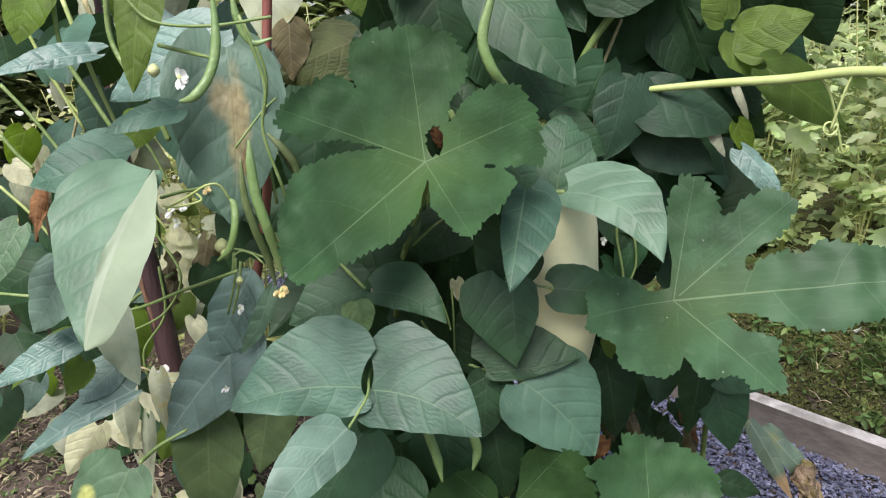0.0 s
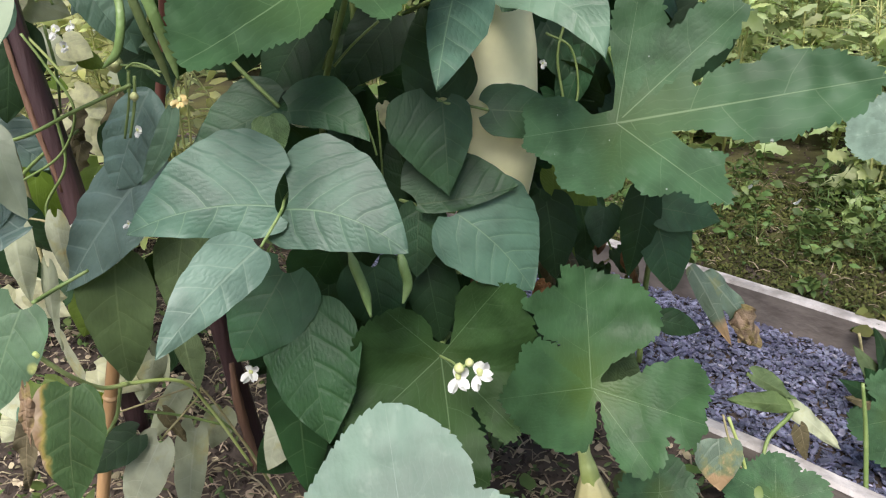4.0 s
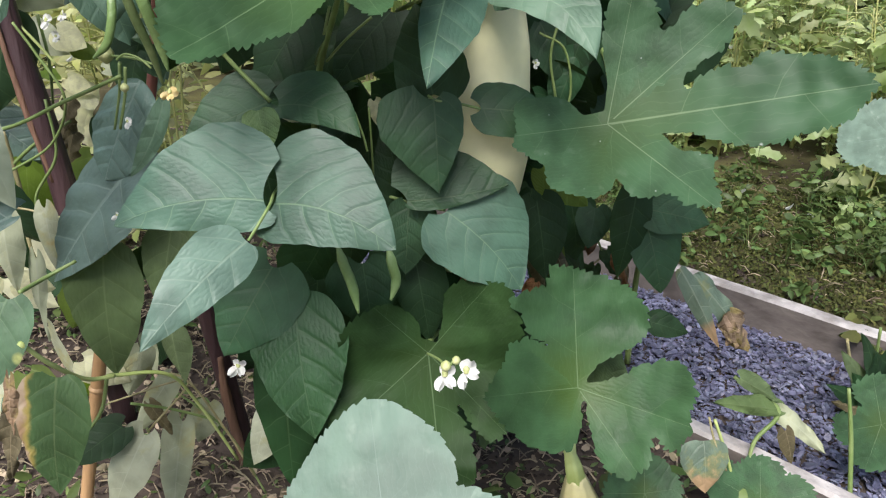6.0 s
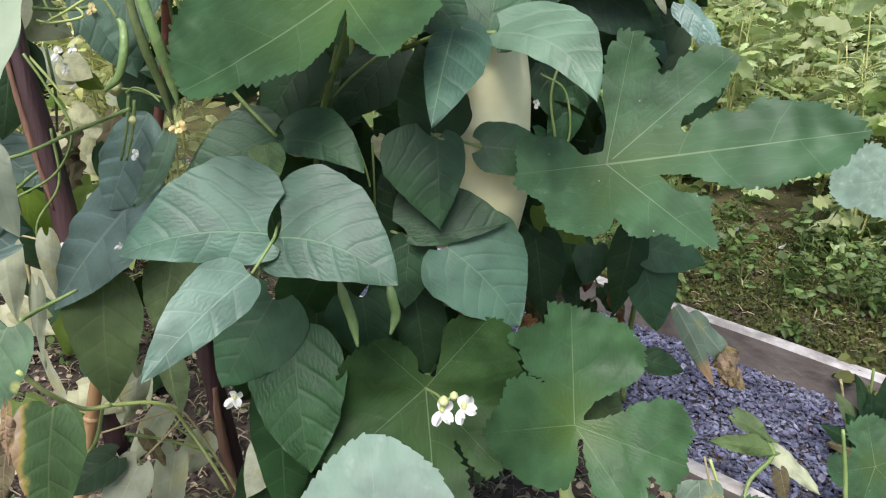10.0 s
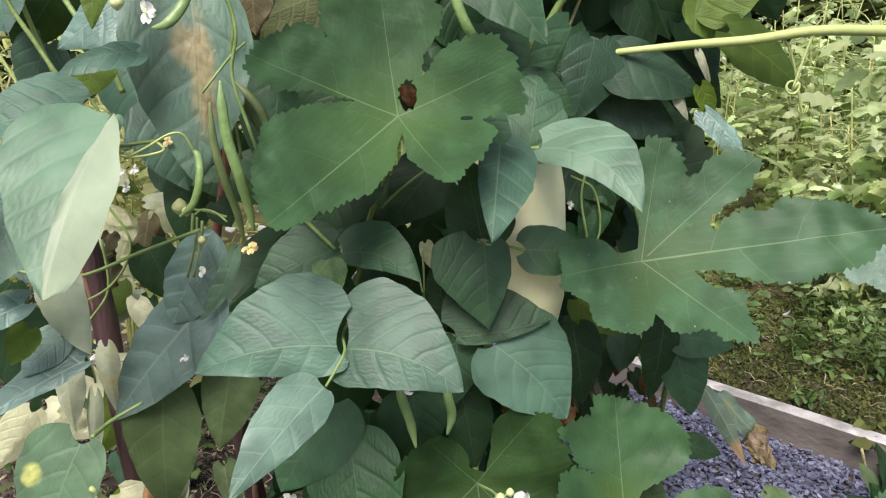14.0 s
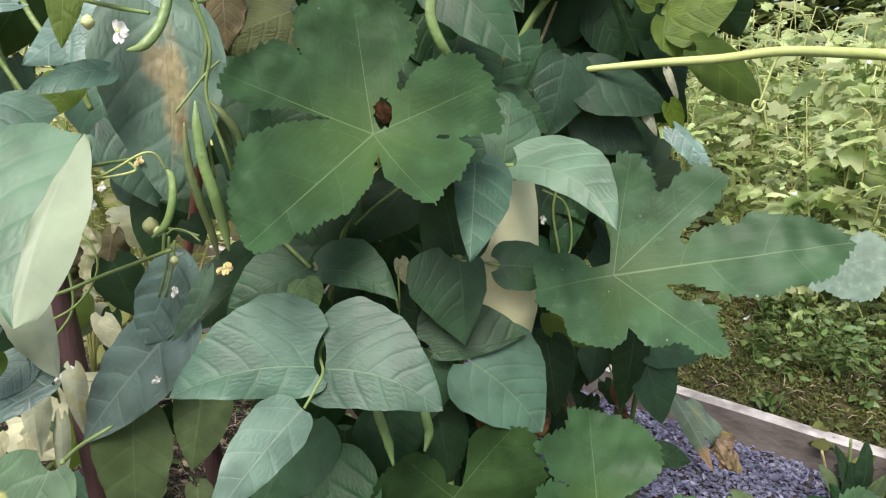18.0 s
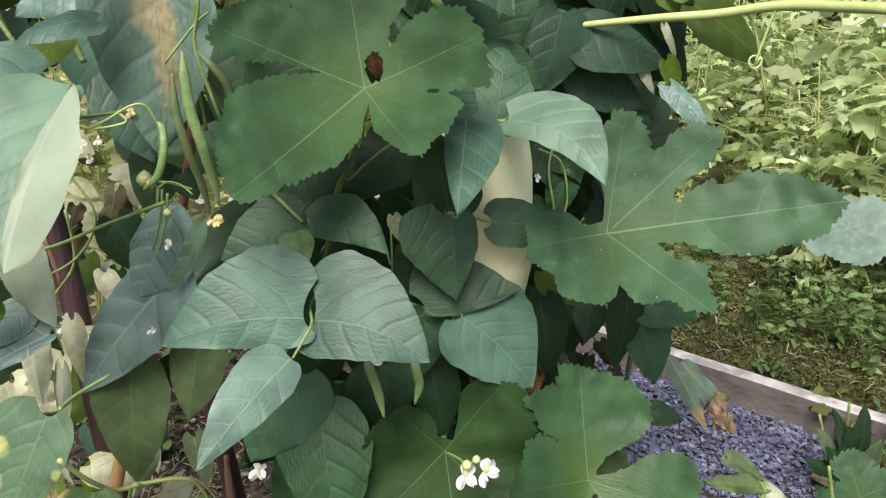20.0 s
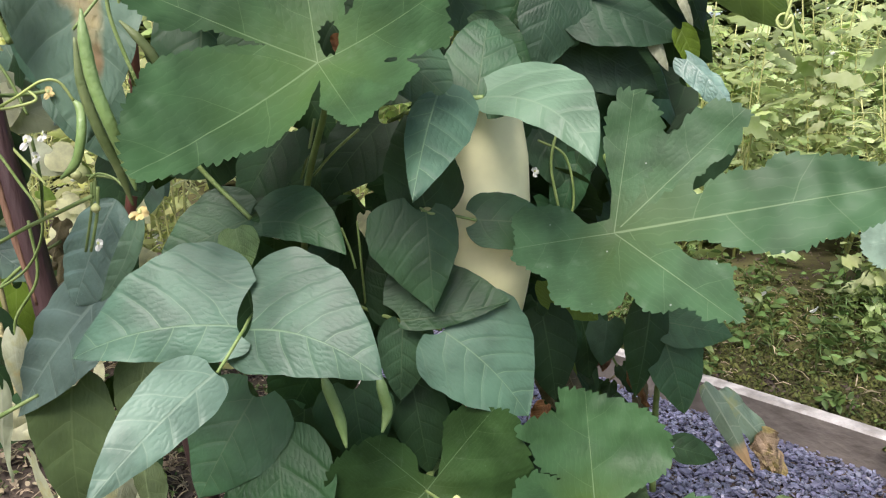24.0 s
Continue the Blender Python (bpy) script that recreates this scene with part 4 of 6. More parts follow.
# ---- squash plant ----
squash = thing("squash_plant", (0.18, 0.70, 0.045), "climbing squash plant with large lobed leaves", "squash plant")
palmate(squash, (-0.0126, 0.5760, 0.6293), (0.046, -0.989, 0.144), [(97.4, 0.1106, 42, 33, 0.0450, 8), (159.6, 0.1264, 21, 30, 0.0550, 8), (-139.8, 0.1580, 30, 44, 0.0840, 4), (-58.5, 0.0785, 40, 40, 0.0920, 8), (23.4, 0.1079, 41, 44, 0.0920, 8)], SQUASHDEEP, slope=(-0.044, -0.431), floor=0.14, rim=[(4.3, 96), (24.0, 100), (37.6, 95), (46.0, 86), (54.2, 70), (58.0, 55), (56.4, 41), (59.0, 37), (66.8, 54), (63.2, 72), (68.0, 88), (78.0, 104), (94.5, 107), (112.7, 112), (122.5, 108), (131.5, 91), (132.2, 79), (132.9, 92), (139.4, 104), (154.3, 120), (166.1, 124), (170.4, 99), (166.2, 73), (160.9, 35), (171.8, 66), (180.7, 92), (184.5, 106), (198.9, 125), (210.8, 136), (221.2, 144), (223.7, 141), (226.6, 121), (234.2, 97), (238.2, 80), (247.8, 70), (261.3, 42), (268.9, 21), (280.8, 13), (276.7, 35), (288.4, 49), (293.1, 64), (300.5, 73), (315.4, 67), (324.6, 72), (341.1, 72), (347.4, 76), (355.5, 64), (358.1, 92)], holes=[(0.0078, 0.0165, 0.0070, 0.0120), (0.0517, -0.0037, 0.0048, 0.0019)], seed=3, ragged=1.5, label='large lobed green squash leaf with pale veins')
palmate(squash, (0.2034, 0.6060, 0.5021), (-0.270, -0.944, 0.190), [(12.8, 0.2080, 26, 19, 0.0179, 1.45), (47.0, 0.1266, 14, 13, 0.0217, 8), (85.1, 0.0997, 30, 26, 0.0497, 8), (-169.3, 0.0845, 42, 42, 0.0856, 8), (-119.4, 0.0687, 36, 36, 0.0496, 8), (-74.1, 0.0621, 32, 32, 0.0335, 8), (-32.6, 0.1164, 25, 26, 0.0232, 3)], SQUASH, slope=(0.227, -0.506), floor=0.17, rim=[(12.2, 202), (17.4, 193), (21.4, 175), (25.3, 147), (29.3, 129), (27.2, 113), (32.0, 105), (32.0, 68), (40.1, 84), (37.0, 105), (43.8, 133), (48.8, 130), (55.6, 124), (61.5, 100), (64.7, 84), (72.0, 98), (81.5, 109), (91.1, 110), (97.2, 88), (100.1, 68), (96.1, 33), (109.3, 11), (164.3, 21), (152.9, 38), (156.7, 51), (166.1, 73), (174.5, 79), (185.6, 75), (196.6, 81), (217.5, 60), (230.4, 69), (247.8, 65), (266.7, 62), (279.2, 54), (285.6, 44), (293.4, 62), (304.3, 69), (317.4, 75), (318.3, 90), (328.3, 113), (340.7, 94), (348.5, 91), (344.6, 61), (354.9, 43), (357.4, 65), (354.7, 93), (356.8, 135), (361.3, 154), (365.9, 184)], holes=[(0.0595, 0.0389, 0.0044, 0.0068)], seed=5, ragged=1.4, wave=0.022, plain=(4, 5), label='large lobed green squash leaf with a long pointed lobe')
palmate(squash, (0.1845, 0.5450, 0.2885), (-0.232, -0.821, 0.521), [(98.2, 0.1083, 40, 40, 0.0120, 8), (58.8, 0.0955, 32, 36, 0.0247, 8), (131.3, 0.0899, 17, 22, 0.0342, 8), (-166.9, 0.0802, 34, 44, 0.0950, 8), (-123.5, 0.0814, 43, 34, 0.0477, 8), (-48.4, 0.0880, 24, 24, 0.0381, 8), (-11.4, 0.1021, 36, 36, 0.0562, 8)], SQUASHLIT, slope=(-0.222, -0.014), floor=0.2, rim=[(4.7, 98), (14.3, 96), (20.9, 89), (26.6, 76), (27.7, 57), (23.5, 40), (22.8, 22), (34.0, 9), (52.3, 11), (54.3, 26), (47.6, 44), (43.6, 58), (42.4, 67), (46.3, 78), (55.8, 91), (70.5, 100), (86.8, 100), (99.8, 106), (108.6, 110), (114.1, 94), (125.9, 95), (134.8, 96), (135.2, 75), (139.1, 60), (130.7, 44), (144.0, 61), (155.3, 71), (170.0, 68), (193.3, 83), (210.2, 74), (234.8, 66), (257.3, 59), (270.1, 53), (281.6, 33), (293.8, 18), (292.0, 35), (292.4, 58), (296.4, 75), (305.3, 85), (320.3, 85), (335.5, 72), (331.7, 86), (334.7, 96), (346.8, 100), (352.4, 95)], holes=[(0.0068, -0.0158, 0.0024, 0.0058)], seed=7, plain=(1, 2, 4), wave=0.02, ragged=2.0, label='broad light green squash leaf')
palmate(squash, (0.0576, 0.5750, 0.3059), (0.025, -0.872, 0.490), [(140.2, 0.0685, 45, 36, 0.0350, 8), (-139.4, 0.1088, 30, 38, 0.0040, 8), (-85.3, 0.1568, 26, 24, -0.0014, 8), (-46.8, 0.0897, 22, 17, 0.0106, 8), (48.7, 0.0817, 30, 45, 0.0500, 8)], SQUASHSHADE, slope=(-0.081, -0.080), floor=0.2, rim=[(-1.3, 83), (18.1, 86), (32.8, 91), (44.4, 89), (57.9, 78), (69.3, 66), (75.4, 53), (67.8, 31), (49.4, 12), (116.2, 15), (106.6, 26), (115.3, 38), (123.1, 49), (133.7, 60), (145.6, 68), (157.5, 77), (171.8, 79), (185.9, 81), (201.2, 83), (214.7, 105), (223.1, 125), (231.5, 126), (239.2, 107), (243.2, 62), (248.6, 50), (247.6, 62), (243.4, 89), (253.3, 100), (261.0, 127), (267.5, 143), (275.3, 144), (282.2, 130), (289.9, 113), (293.3, 93), (295.5, 70), (298.7, 52), (300.9, 71), (303.1, 93), (310.5, 101), (333.4, 87)], holes=[], seed=9, wave=0.024, ragged=2.0, label='broad green squash leaf low on the plant')
palmate(squash, (0.0290, 0.3400, 0.2910), (0.018, -0.694, 0.720), [(96.9, 0.1091, 95, 64, 0.0008, 1.3), (33.1, 0.0863, 22, 22, -0.0043, 3), (164.0, 0.0786, 34, 34, -0.0123, 8), (-133.9, 0.0582, 50, 50, 0.0036, 8), (-49.1, 0.0664, 50, 50, -0.0106, 8)], SQUASHPALE, slope=(0.167, -0.009), floor=0.35, rim=[(23.2, 79), (34.0, 82), (44.4, 73), (51.7, 66), (59.9, 77), (69.1, 89), (79.3, 98), (89.4, 105), (98.0, 108), (104.7, 105), (115.2, 95), (128.4, 88), (139.9, 82), (151.5, 77), (175, 68), (200, 72), (235, 75), (270, 72), (310, 74), (345, 72)], holes=[], seed=11, teeth=0.0016, label='squash leaf with a pale silvery sky sheen in its colour')
palmate(squash, (0.2802, 0.6000, 0.1267), (-0.306, -0.724, 0.619), [(99.0, 0.0417, 60, 60, 0.0081, 8), (-166.3, 0.0421, 50, 50, 0.0115, 8), (21.6, 0.0392, 45, 45, 0.0074, 8), (-92.2, 0.0557, 60, 60, 0.0002, 8), (-50.6, 0.0530, 50, 50, 0.0077, 8)], SQUASHLIT, slope=(-0.385, -0.170), floor=0.6, seed=13)
palmate(squash, (0.4167, 0.6200, 0.0918), (-0.431, -0.676, 0.598), [(102.4, 0.0499, 50, 50, 0.0014, 8), (165.5, 0.0578, 40, 40, 0.0032, 8), (31.7, 0.0544, 40, 40, 0.0103, 8), (-123.6, 0.0580, 50, 50, 0.0086, 8), (-45.2, 0.0550, 50, 50, -0.0001, 8)], SQUASH, slope=(-0.357, -0.341), floor=0.6, seed=15)
palmate(squash, (0.6069, 0.7200, 0.1193), (-0.554, -0.676, 0.486), [(112.7, 0.0603, 40, 40, -0.0037, 8), (-148.1, 0.0529, 40, 40, 0.0107, 8), (-93.1, 0.0577, 40, 40, -0.0036, 8), (42.9, 0.0514, 50, 50, 0.0094, 8), (-36.4, 0.0532, 50, 50, 0.0007, 8)], SQUASH, slope=(-0.620, -0.056), floor=0.5, seed=17)
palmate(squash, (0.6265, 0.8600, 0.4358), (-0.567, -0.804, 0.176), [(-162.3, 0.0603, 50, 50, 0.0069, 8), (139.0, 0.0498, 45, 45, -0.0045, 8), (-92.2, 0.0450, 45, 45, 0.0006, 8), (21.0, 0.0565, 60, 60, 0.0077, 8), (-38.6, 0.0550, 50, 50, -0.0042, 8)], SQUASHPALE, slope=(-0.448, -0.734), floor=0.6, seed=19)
tube('vine', squash, [(0.1468, 0.7000, 0.6742), (0.1672, 0.6680, 0.6792), (0.2309, 0.6300, 0.6874), (0.2767, 0.6000, 0.6918), (0.3165, 0.5650, 0.6984), (0.3592, 0.5000, 0.6953)], [0.0024, 0.0028, 0.0038, 0.0040, 0.0042], VINE, label='long pale green squash vine', sides=12)
tube('vine', squash, [(0.1630, 0.6650, 0.6755), (0.1237, 0.7200, 0.6645), (0.1034, 0.7600, 0.5765), (0.0904, 0.7600, 0.3754), (0.0727, 0.7200, 0.1516)], [0.0054, 0.0054, 0.0060, 0.0072], VINE)
tube('leaf_stalk', squash, [(-0.0128, 0.5800, 0.6287), (-0.0134, 0.6200, 0.6017), (-0.0374, 0.6600, 0.5295), (-0.0524, 0.7200, 0.4444)], [0.0021, 0.0027, 0.0032], STEM)
tube('leaf_stalk', squash, [(0.2046, 0.6100, 0.5013), (0.2123, 0.6400, 0.5298), (0.2145, 0.7000, 0.5512), (0.2006, 0.7600, 0.4949)], [0.0026, 0.0031, 0.0036], STEM)
tube('leaf_stalk', squash, [(0.1893, 0.5620, 0.2778), (0.2043, 0.6000, 0.2817), (0.2115, 0.6800, 0.2451), (0.1773, 0.7400, 0.1815)], [0.0030, 0.0036, 0.0041], STEM)
tube('leaf_stalk', squash, [(0.0579, 0.5800, 0.3019), (0.0639, 0.6300, 0.2929), (0.0877, 0.7000, 0.2619), (0.1445, 0.7500, 0.2059)], [0.0030, 0.0036, 0.0042], STEM)
tube('leaf_stalk', squash, [(0.0284, 0.3650, 0.2650), (0.0474, 0.4200, 0.2019), (0.0989, 0.5500, 0.0990), (0.1623, 0.7000, 0.0023)], [0.0032, 0.0038, 0.0038], STEM)
tube('leaf_stalk', squash, [(0.5322, 0.6900, 0.1904), (0.5442, 0.6800, 0.1255), (0.5532, 0.6600, 0.0292)], [0.0019, 0.0026, 0.0029], STEM)
tube('leaf_stalk', squash, [(0.0182, 0.6000, 0.6431), (0.0033, 0.6600, 0.6615), (-0.0148, 0.7200, 0.6010), (-0.0115, 0.7600, 0.4693)], [0.0028, 0.0034, 0.0040], STEM)
fruit = tube("fruit", squash, [(0.0900, 0.6800, 0.6300), (0.0926, 0.6750, 0.6150), (0.0953, 0.6700, 0.5900), (0.0975, 0.6650, 0.5530), (0.1000, 0.6600, 0.5010), (0.1038, 0.6600, 0.4553), (0.1074, 0.6600, 0.4180), (0.1092, 0.6600, 0.4004)], [0.0056, 0.0281, 0.0428, 0.0473, 0.0473, 0.0445, 0.0338, 0.0068], CREAM, "long smooth cream-coloured squash fruit", per=8, sides=28)
tube("fruit_stalk", fruit, [(0.0905, 0.6810, 0.6260), (0.0925, 0.6950, 0.6600), (0.1022, 0.7200, 0.6873), (0.1320, 0.7600, 0.6874)], [0.011, 0.006, 0.007, 0.008], VINE)
young = tube("fruit", squash, [(0.2075, 0.6000, 0.1493), (0.2117, 0.6000, 0.1281), (0.2174, 0.6000, 0.0991), (0.2242, 0.6000, 0.0463), (0.2300, 0.6000, -0.0014)], [0.0096, 0.0159, 0.0234, 0.0255, 0.0106], YOUNG, "small pale yellow squash fruit", per=6, sides=24, ribs=8)
tube("fruit_stalk", young, [(0.2003, 0.6200, 0.1822), (0.2022, 0.6100, 0.1691), (0.2043, 0.6000, 0.1597), (0.2087, 0.6000, 0.1423)], [0.0075, 0.006, 0.0085, 0.0095], VINE, ribs=5, sides=20)
curl("tendril", squash, (0.3165, 0.5650, 0.6984), (0.3044, 0.5750, 0.6607), 0.006, 1.9, VINE)
curl("tendril", squash, (0.2928, 0.5850, 0.6943), (0.3243, 0.5900, 0.6412), 0.0045, 1.6, VINE)

# ---- bean plant in front ----
bean = thing("bean_plant", (0.02, 0.66, 0.045), "runner bean plant in leaf, with pods and white blossoms", "bean plant", "bean plants")
leaf(bean, (-0.0581, 0.4950, 0.4713), (-0.1583, 0.4900, 0.4543), 0.0235, 0.0530, GREEN, heart=0.15, taper=0.82, butt=0.22, bow=-0.07, arch=0.05, label='broad puckered green bean leaflet')
leaf(bean, (-0.0525, 0.4980, 0.4680), (0.0311, 0.4680, 0.4462), 0.0530, 0.0290, GREEN, heart=0.18, taper=0.84, butt=0.20, bow=0.09, arch=0.07, label='broad puckered green bean leaflet')
leaf(bean, (-0.0660, 0.4700, 0.4519), (-0.1225, 0.4120, 0.4021), 0.0175, 0.0240, PALE, -12, bow=-0.03, arch=0.05, heart=0.02, taper=0.9, butt=0.3, label='pale shiny bean leaflet')
tube('leaf_stalk', bean, [(-0.0648, 0.4680, 0.4527), (-0.0581, 0.4730, 0.4629), (-0.0522, 0.4830, 0.4724), (-0.0550, 0.5400, 0.4681), (-0.0359, 0.6200, 0.4693)], [0.0010, 0.0011, 0.0011], STEM)
leaf(bean, (-0.0680, 0.5450, 0.5225), (-0.0613, 0.5400, 0.4932), 0.0137, 0.0137, NETTED, label='small yellow-green young leaflet', heart=0.05)
leaf(bean, (-0.0640, 0.5750, 0.5233), (-0.1279, 0.5650, 0.4943), 0.0210, 0.0316, HALFSHADE)
leaf(bean, (-0.0579, 0.5700, 0.5209), (0.0048, 0.5450, 0.5030), 0.0290, 0.0132, HALFSHADE, bow=0.12)
leaf(bean, (-0.0417, 0.6200, 0.5808), (-0.0783, 0.6000, 0.5232), 0.0263, 0.0285, DEEPSHADE, 15)
leaf(bean, (0.0255, 0.6500, 0.5846), (-0.0206, 0.6300, 0.5290), 0.0323, 0.0300, DEEPSHADE, 10)
leaf(bean, (-0.0179, 0.6700, 0.5691), (-0.0385, 0.6600, 0.5091), 0.0290, 0.0290, DEEPSHADE)
leaf(bean, (0.0593, 0.5900, 0.5240), (0.0644, 0.5750, 0.4512), 0.0230, 0.0461, HALFSHADE, bow=0.0, heart=0.16, fold=0.16, taper=1.15, label='dark heart-shaped bean leaflet')
leaf(bean, (0.0971, 0.6000, 0.5153), (0.1638, 0.6100, 0.5064), 0.0237, 0.0218, HALFSHADE, fold=0.2)
leaf(bean, (0.0592, 0.6000, 0.5250), (0.0445, 0.6250, 0.5925), 0.0275, 0.0319, DEEPSHADE, -10)
tube('leaf_stalk', bean, [(0.0971, 0.6000, 0.5148), (0.0746, 0.5950, 0.5207), (0.0594, 0.5920, 0.5232), (0.0486, 0.6300, 0.5291), (0.0294, 0.7000, 0.5483)], [0.0011, 0.0011, 0.0013], STEM)
leaf(bean, (0.0681, 0.5750, 0.6074), (0.0505, 0.4870, 0.5498), 0.0299, 0.0154, GREEN, 8, fold=0.18)
leaf(bean, (0.0991, 0.5700, 0.6060), (0.1608, 0.5000, 0.5674), 0.0393, 0.0171, FOLDGREEN, bow=0.14, fold=0.16, label='pale green bean leaflet arching to its tip')
leaf(bean, (0.0965, 0.6000, 0.6004), (0.1091, 0.6400, 0.6685), 0.0299, 0.0318, HALFSHADE)
tube('leaf_stalk', bean, [(0.0994, 0.5720, 0.6056), (0.0783, 0.5850, 0.6032), (0.0590, 0.6400, 0.5981), (0.0301, 0.7000, 0.5817)], [0.0020, 0.0020, 0.0020], STEM)
leaf(bean, (0.0385, 0.5950, 0.4382), (0.1229, 0.5950, 0.4532), 0.0489, 0.0093, HALFSHADE, bow=-0.03)
leaf(bean, (0.0710, 0.5900, 0.4317), (0.1356, 0.5750, 0.3668), 0.0528, 0.0396, GREEN, bow=0.05, label='puckered green bean leaflet')
leaf(bean, (0.0404, 0.6050, 0.4326), (0.0376, 0.6000, 0.3701), 0.0251, 0.0193, HALFSHADE)
leaf(bean, (0.0371, 0.6200, 0.4328), (0.0186, 0.6300, 0.4938), 0.0221, 0.0249, DEEPSHADE)
tube('leaf_stalk', bean, [(0.0702, 0.5920, 0.4320), (0.0385, 0.6100, 0.4330), (-0.0001, 0.6400, 0.4393), (-0.0226, 0.6800, 0.4544)], [0.0015, 0.0015, 0.0015], STEM)
leaf(bean, (-0.0535, 0.5650, 0.3549), (-0.0363, 0.5200, 0.2576), 0.0410, 0.0420, PUCKERED, 10, puff=0.012, label='deeply puckered green bean leaflet')
leaf(bean, (-0.0712, 0.5750, 0.3885), (-0.1122, 0.5550, 0.3158), 0.0395, 0.0372, HALFSHADE)
leaf(bean, (-0.0385, 0.6000, 0.3648), (-0.0415, 0.6000, 0.2982), 0.0349, 0.0299, DEEPSHADE)
leaf(bean, (0.0008, 0.6000, 0.3807), (0.0099, 0.5900, 0.3204), 0.0294, 0.0343, DEEPSHADE)
leaf(bean, (-0.2168, 0.6000, 0.3883), (-0.2194, 0.5950, 0.2747), 0.0323, 0.0352, OLIVE, label='olive green wrinkled bean leaflet')
leaf(bean, (-0.1574, 0.6000, 0.4111), (-0.1686, 0.5850, 0.3401), 0.0261, 0.0237, OLIVE, fold=0.3)
leaf(bean, (0.0472, 0.6200, 0.3724), (0.0605, 0.6100, 0.2979), 0.0256, 0.0230, DEEPSHADE)
leaf(bean, (0.1580, 0.6500, 0.4214), (0.1718, 0.6500, 0.3425), 0.0264, 0.0237, DEEPSHADE)
leaf(bean, (0.1629, 0.6600, 0.4505), (0.2082, 0.6600, 0.4130), 0.0208, 0.0208, LIME)
leaf(bean, (0.2040, 0.6050, 0.2940), (0.2490, 0.6000, 0.2490), 0.0230, 0.0230, OLIVE, label='olive bean leaf behind the squash leaf')
leaf(bean, (-0.0754, 0.6200, 0.2873), (-0.0706, 0.6000, 0.1410), 0.0323, 0.0296, DEEPSHADE)
tube('pod', bean, [(-0.0147, 0.5400, 0.4217), (-0.0101, 0.5400, 0.4055), (-0.0038, 0.5400, 0.3865), (0.0008, 0.5350, 0.3654)], [0.0009, 0.0040, 0.0042, 0.0040, 0.0009], POD, flat=0.6, label='green bean pod')
tube('pod', bean, [(0.0236, 0.5450, 0.4199), (0.0271, 0.5400, 0.4055), (0.0301, 0.5400, 0.3912), (0.0261, 0.5350, 0.3766)], [0.0009, 0.0040, 0.0042, 0.0040, 0.0009], POD, flat=0.6)

leaf(bean, (-0.0800, 0.6000, 0.4900), (-0.0640, 0.5950, 0.4030), 0.0300, 0.0300, DEEPSHADE)
leaf(bean, (-0.0000, 0.6200, 0.3720), (0.0240, 0.6150, 0.3070), 0.0300, 0.0260, DEEPSHADE)

# ---- bean plant beside the path ----
bean_right = thing("bean_plant", (0.27, 0.74, 0.045), "dark green bean plant beside the path", "bean plant", "bean plants")
leaf(bean_right, (0.2604, 0.6800, 0.4209), (0.2478, 0.6700, 0.3348), 0.0193, 0.0198, DEEPSHADE, fold=0.25)
leaf(bean_right, (0.2709, 0.6800, 0.4039), (0.3332, 0.6700, 0.3920), 0.0273, 0.0208, HALFSHADE)
leaf(bean_right, (0.2741, 0.6800, 0.3883), (0.2922, 0.6640, 0.3203), 0.0323, 0.0234, HALFSHADE, label='dark bean leaflet')
leaf(bean_right, (0.3350, 0.7300, 0.3200), (0.3910, 0.7200, 0.2250), 0.0110, 0.0115, TIPDRY, fold=0.35, twist=0.4, heart=0.0, label='withering bean leaf with a crinkled brown tip')
leaf(bean_right, (0.3540, 0.7350, 0.3100), (0.4250, 0.7250, 0.2250), 0.0150, 0.0125, TIPDRY, fold=0.45, twist=-0.5, heart=0.0, taper=0.6, ruffle=0.04)
leaf(bean_right, (0.3950, 0.7200, 0.2720), (0.4160, 0.7120, 0.2270), 0.0150, 0.0140, CRUMPLED, fold=0.7, ruffle=0.13, heart=0.02, taper=0.5, label='crumpled brown end of a withered leaf')
leaf(bean_right, (0.3880, 0.7180, 0.2650), (0.4070, 0.7150, 0.2280), 0.0110, 0.0100, CRUMPLED, 25, fold=0.6, ruffle=0.15, twist=0.9, heart=0.02, taper=0.5)
tube('stem', bean_right, [(0.2702, 0.6900, 0.4208), (0.2781, 0.6900, 0.3860), (0.2889, 0.7300, 0.3004), (0.2950, 0.7400, 0.1955)], [0.0025, 0.0025, 0.0031, 0.0037], STEM)
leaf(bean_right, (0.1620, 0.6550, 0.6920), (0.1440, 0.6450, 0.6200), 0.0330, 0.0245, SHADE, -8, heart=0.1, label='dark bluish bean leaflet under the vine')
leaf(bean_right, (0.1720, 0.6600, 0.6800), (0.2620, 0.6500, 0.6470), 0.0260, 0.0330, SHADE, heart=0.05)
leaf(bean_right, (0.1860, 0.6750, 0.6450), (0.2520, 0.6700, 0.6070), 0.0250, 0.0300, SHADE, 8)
leaf(bean_right, (0.2129, 0.7000, 0.6401), (0.2692, 0.6900, 0.5991), 0.0249, 0.0222, DEEPSHADE)
leaf(bean_right, (0.1725, 0.6650, 0.6807), (0.1303, 0.6700, 0.6580), 0.0207, 0.0217, DEEPSHADE)
leaf(bean_right, (0.2582, 0.7000, 0.7275), (0.2937, 0.6900, 0.6536), 0.0239, 0.0239, DEEPSHADE)
leaf(bean_right, (0.1630, 0.7200, 0.7593), (0.1944, 0.7200, 0.6857), 0.0384, 0.0384, DEEPSHADE)
leaf(bean_right, (0.2046, 0.7000, 0.7375), (0.2327, 0.7000, 0.6883), 0.0242, 0.0269, DEEPSHADE)
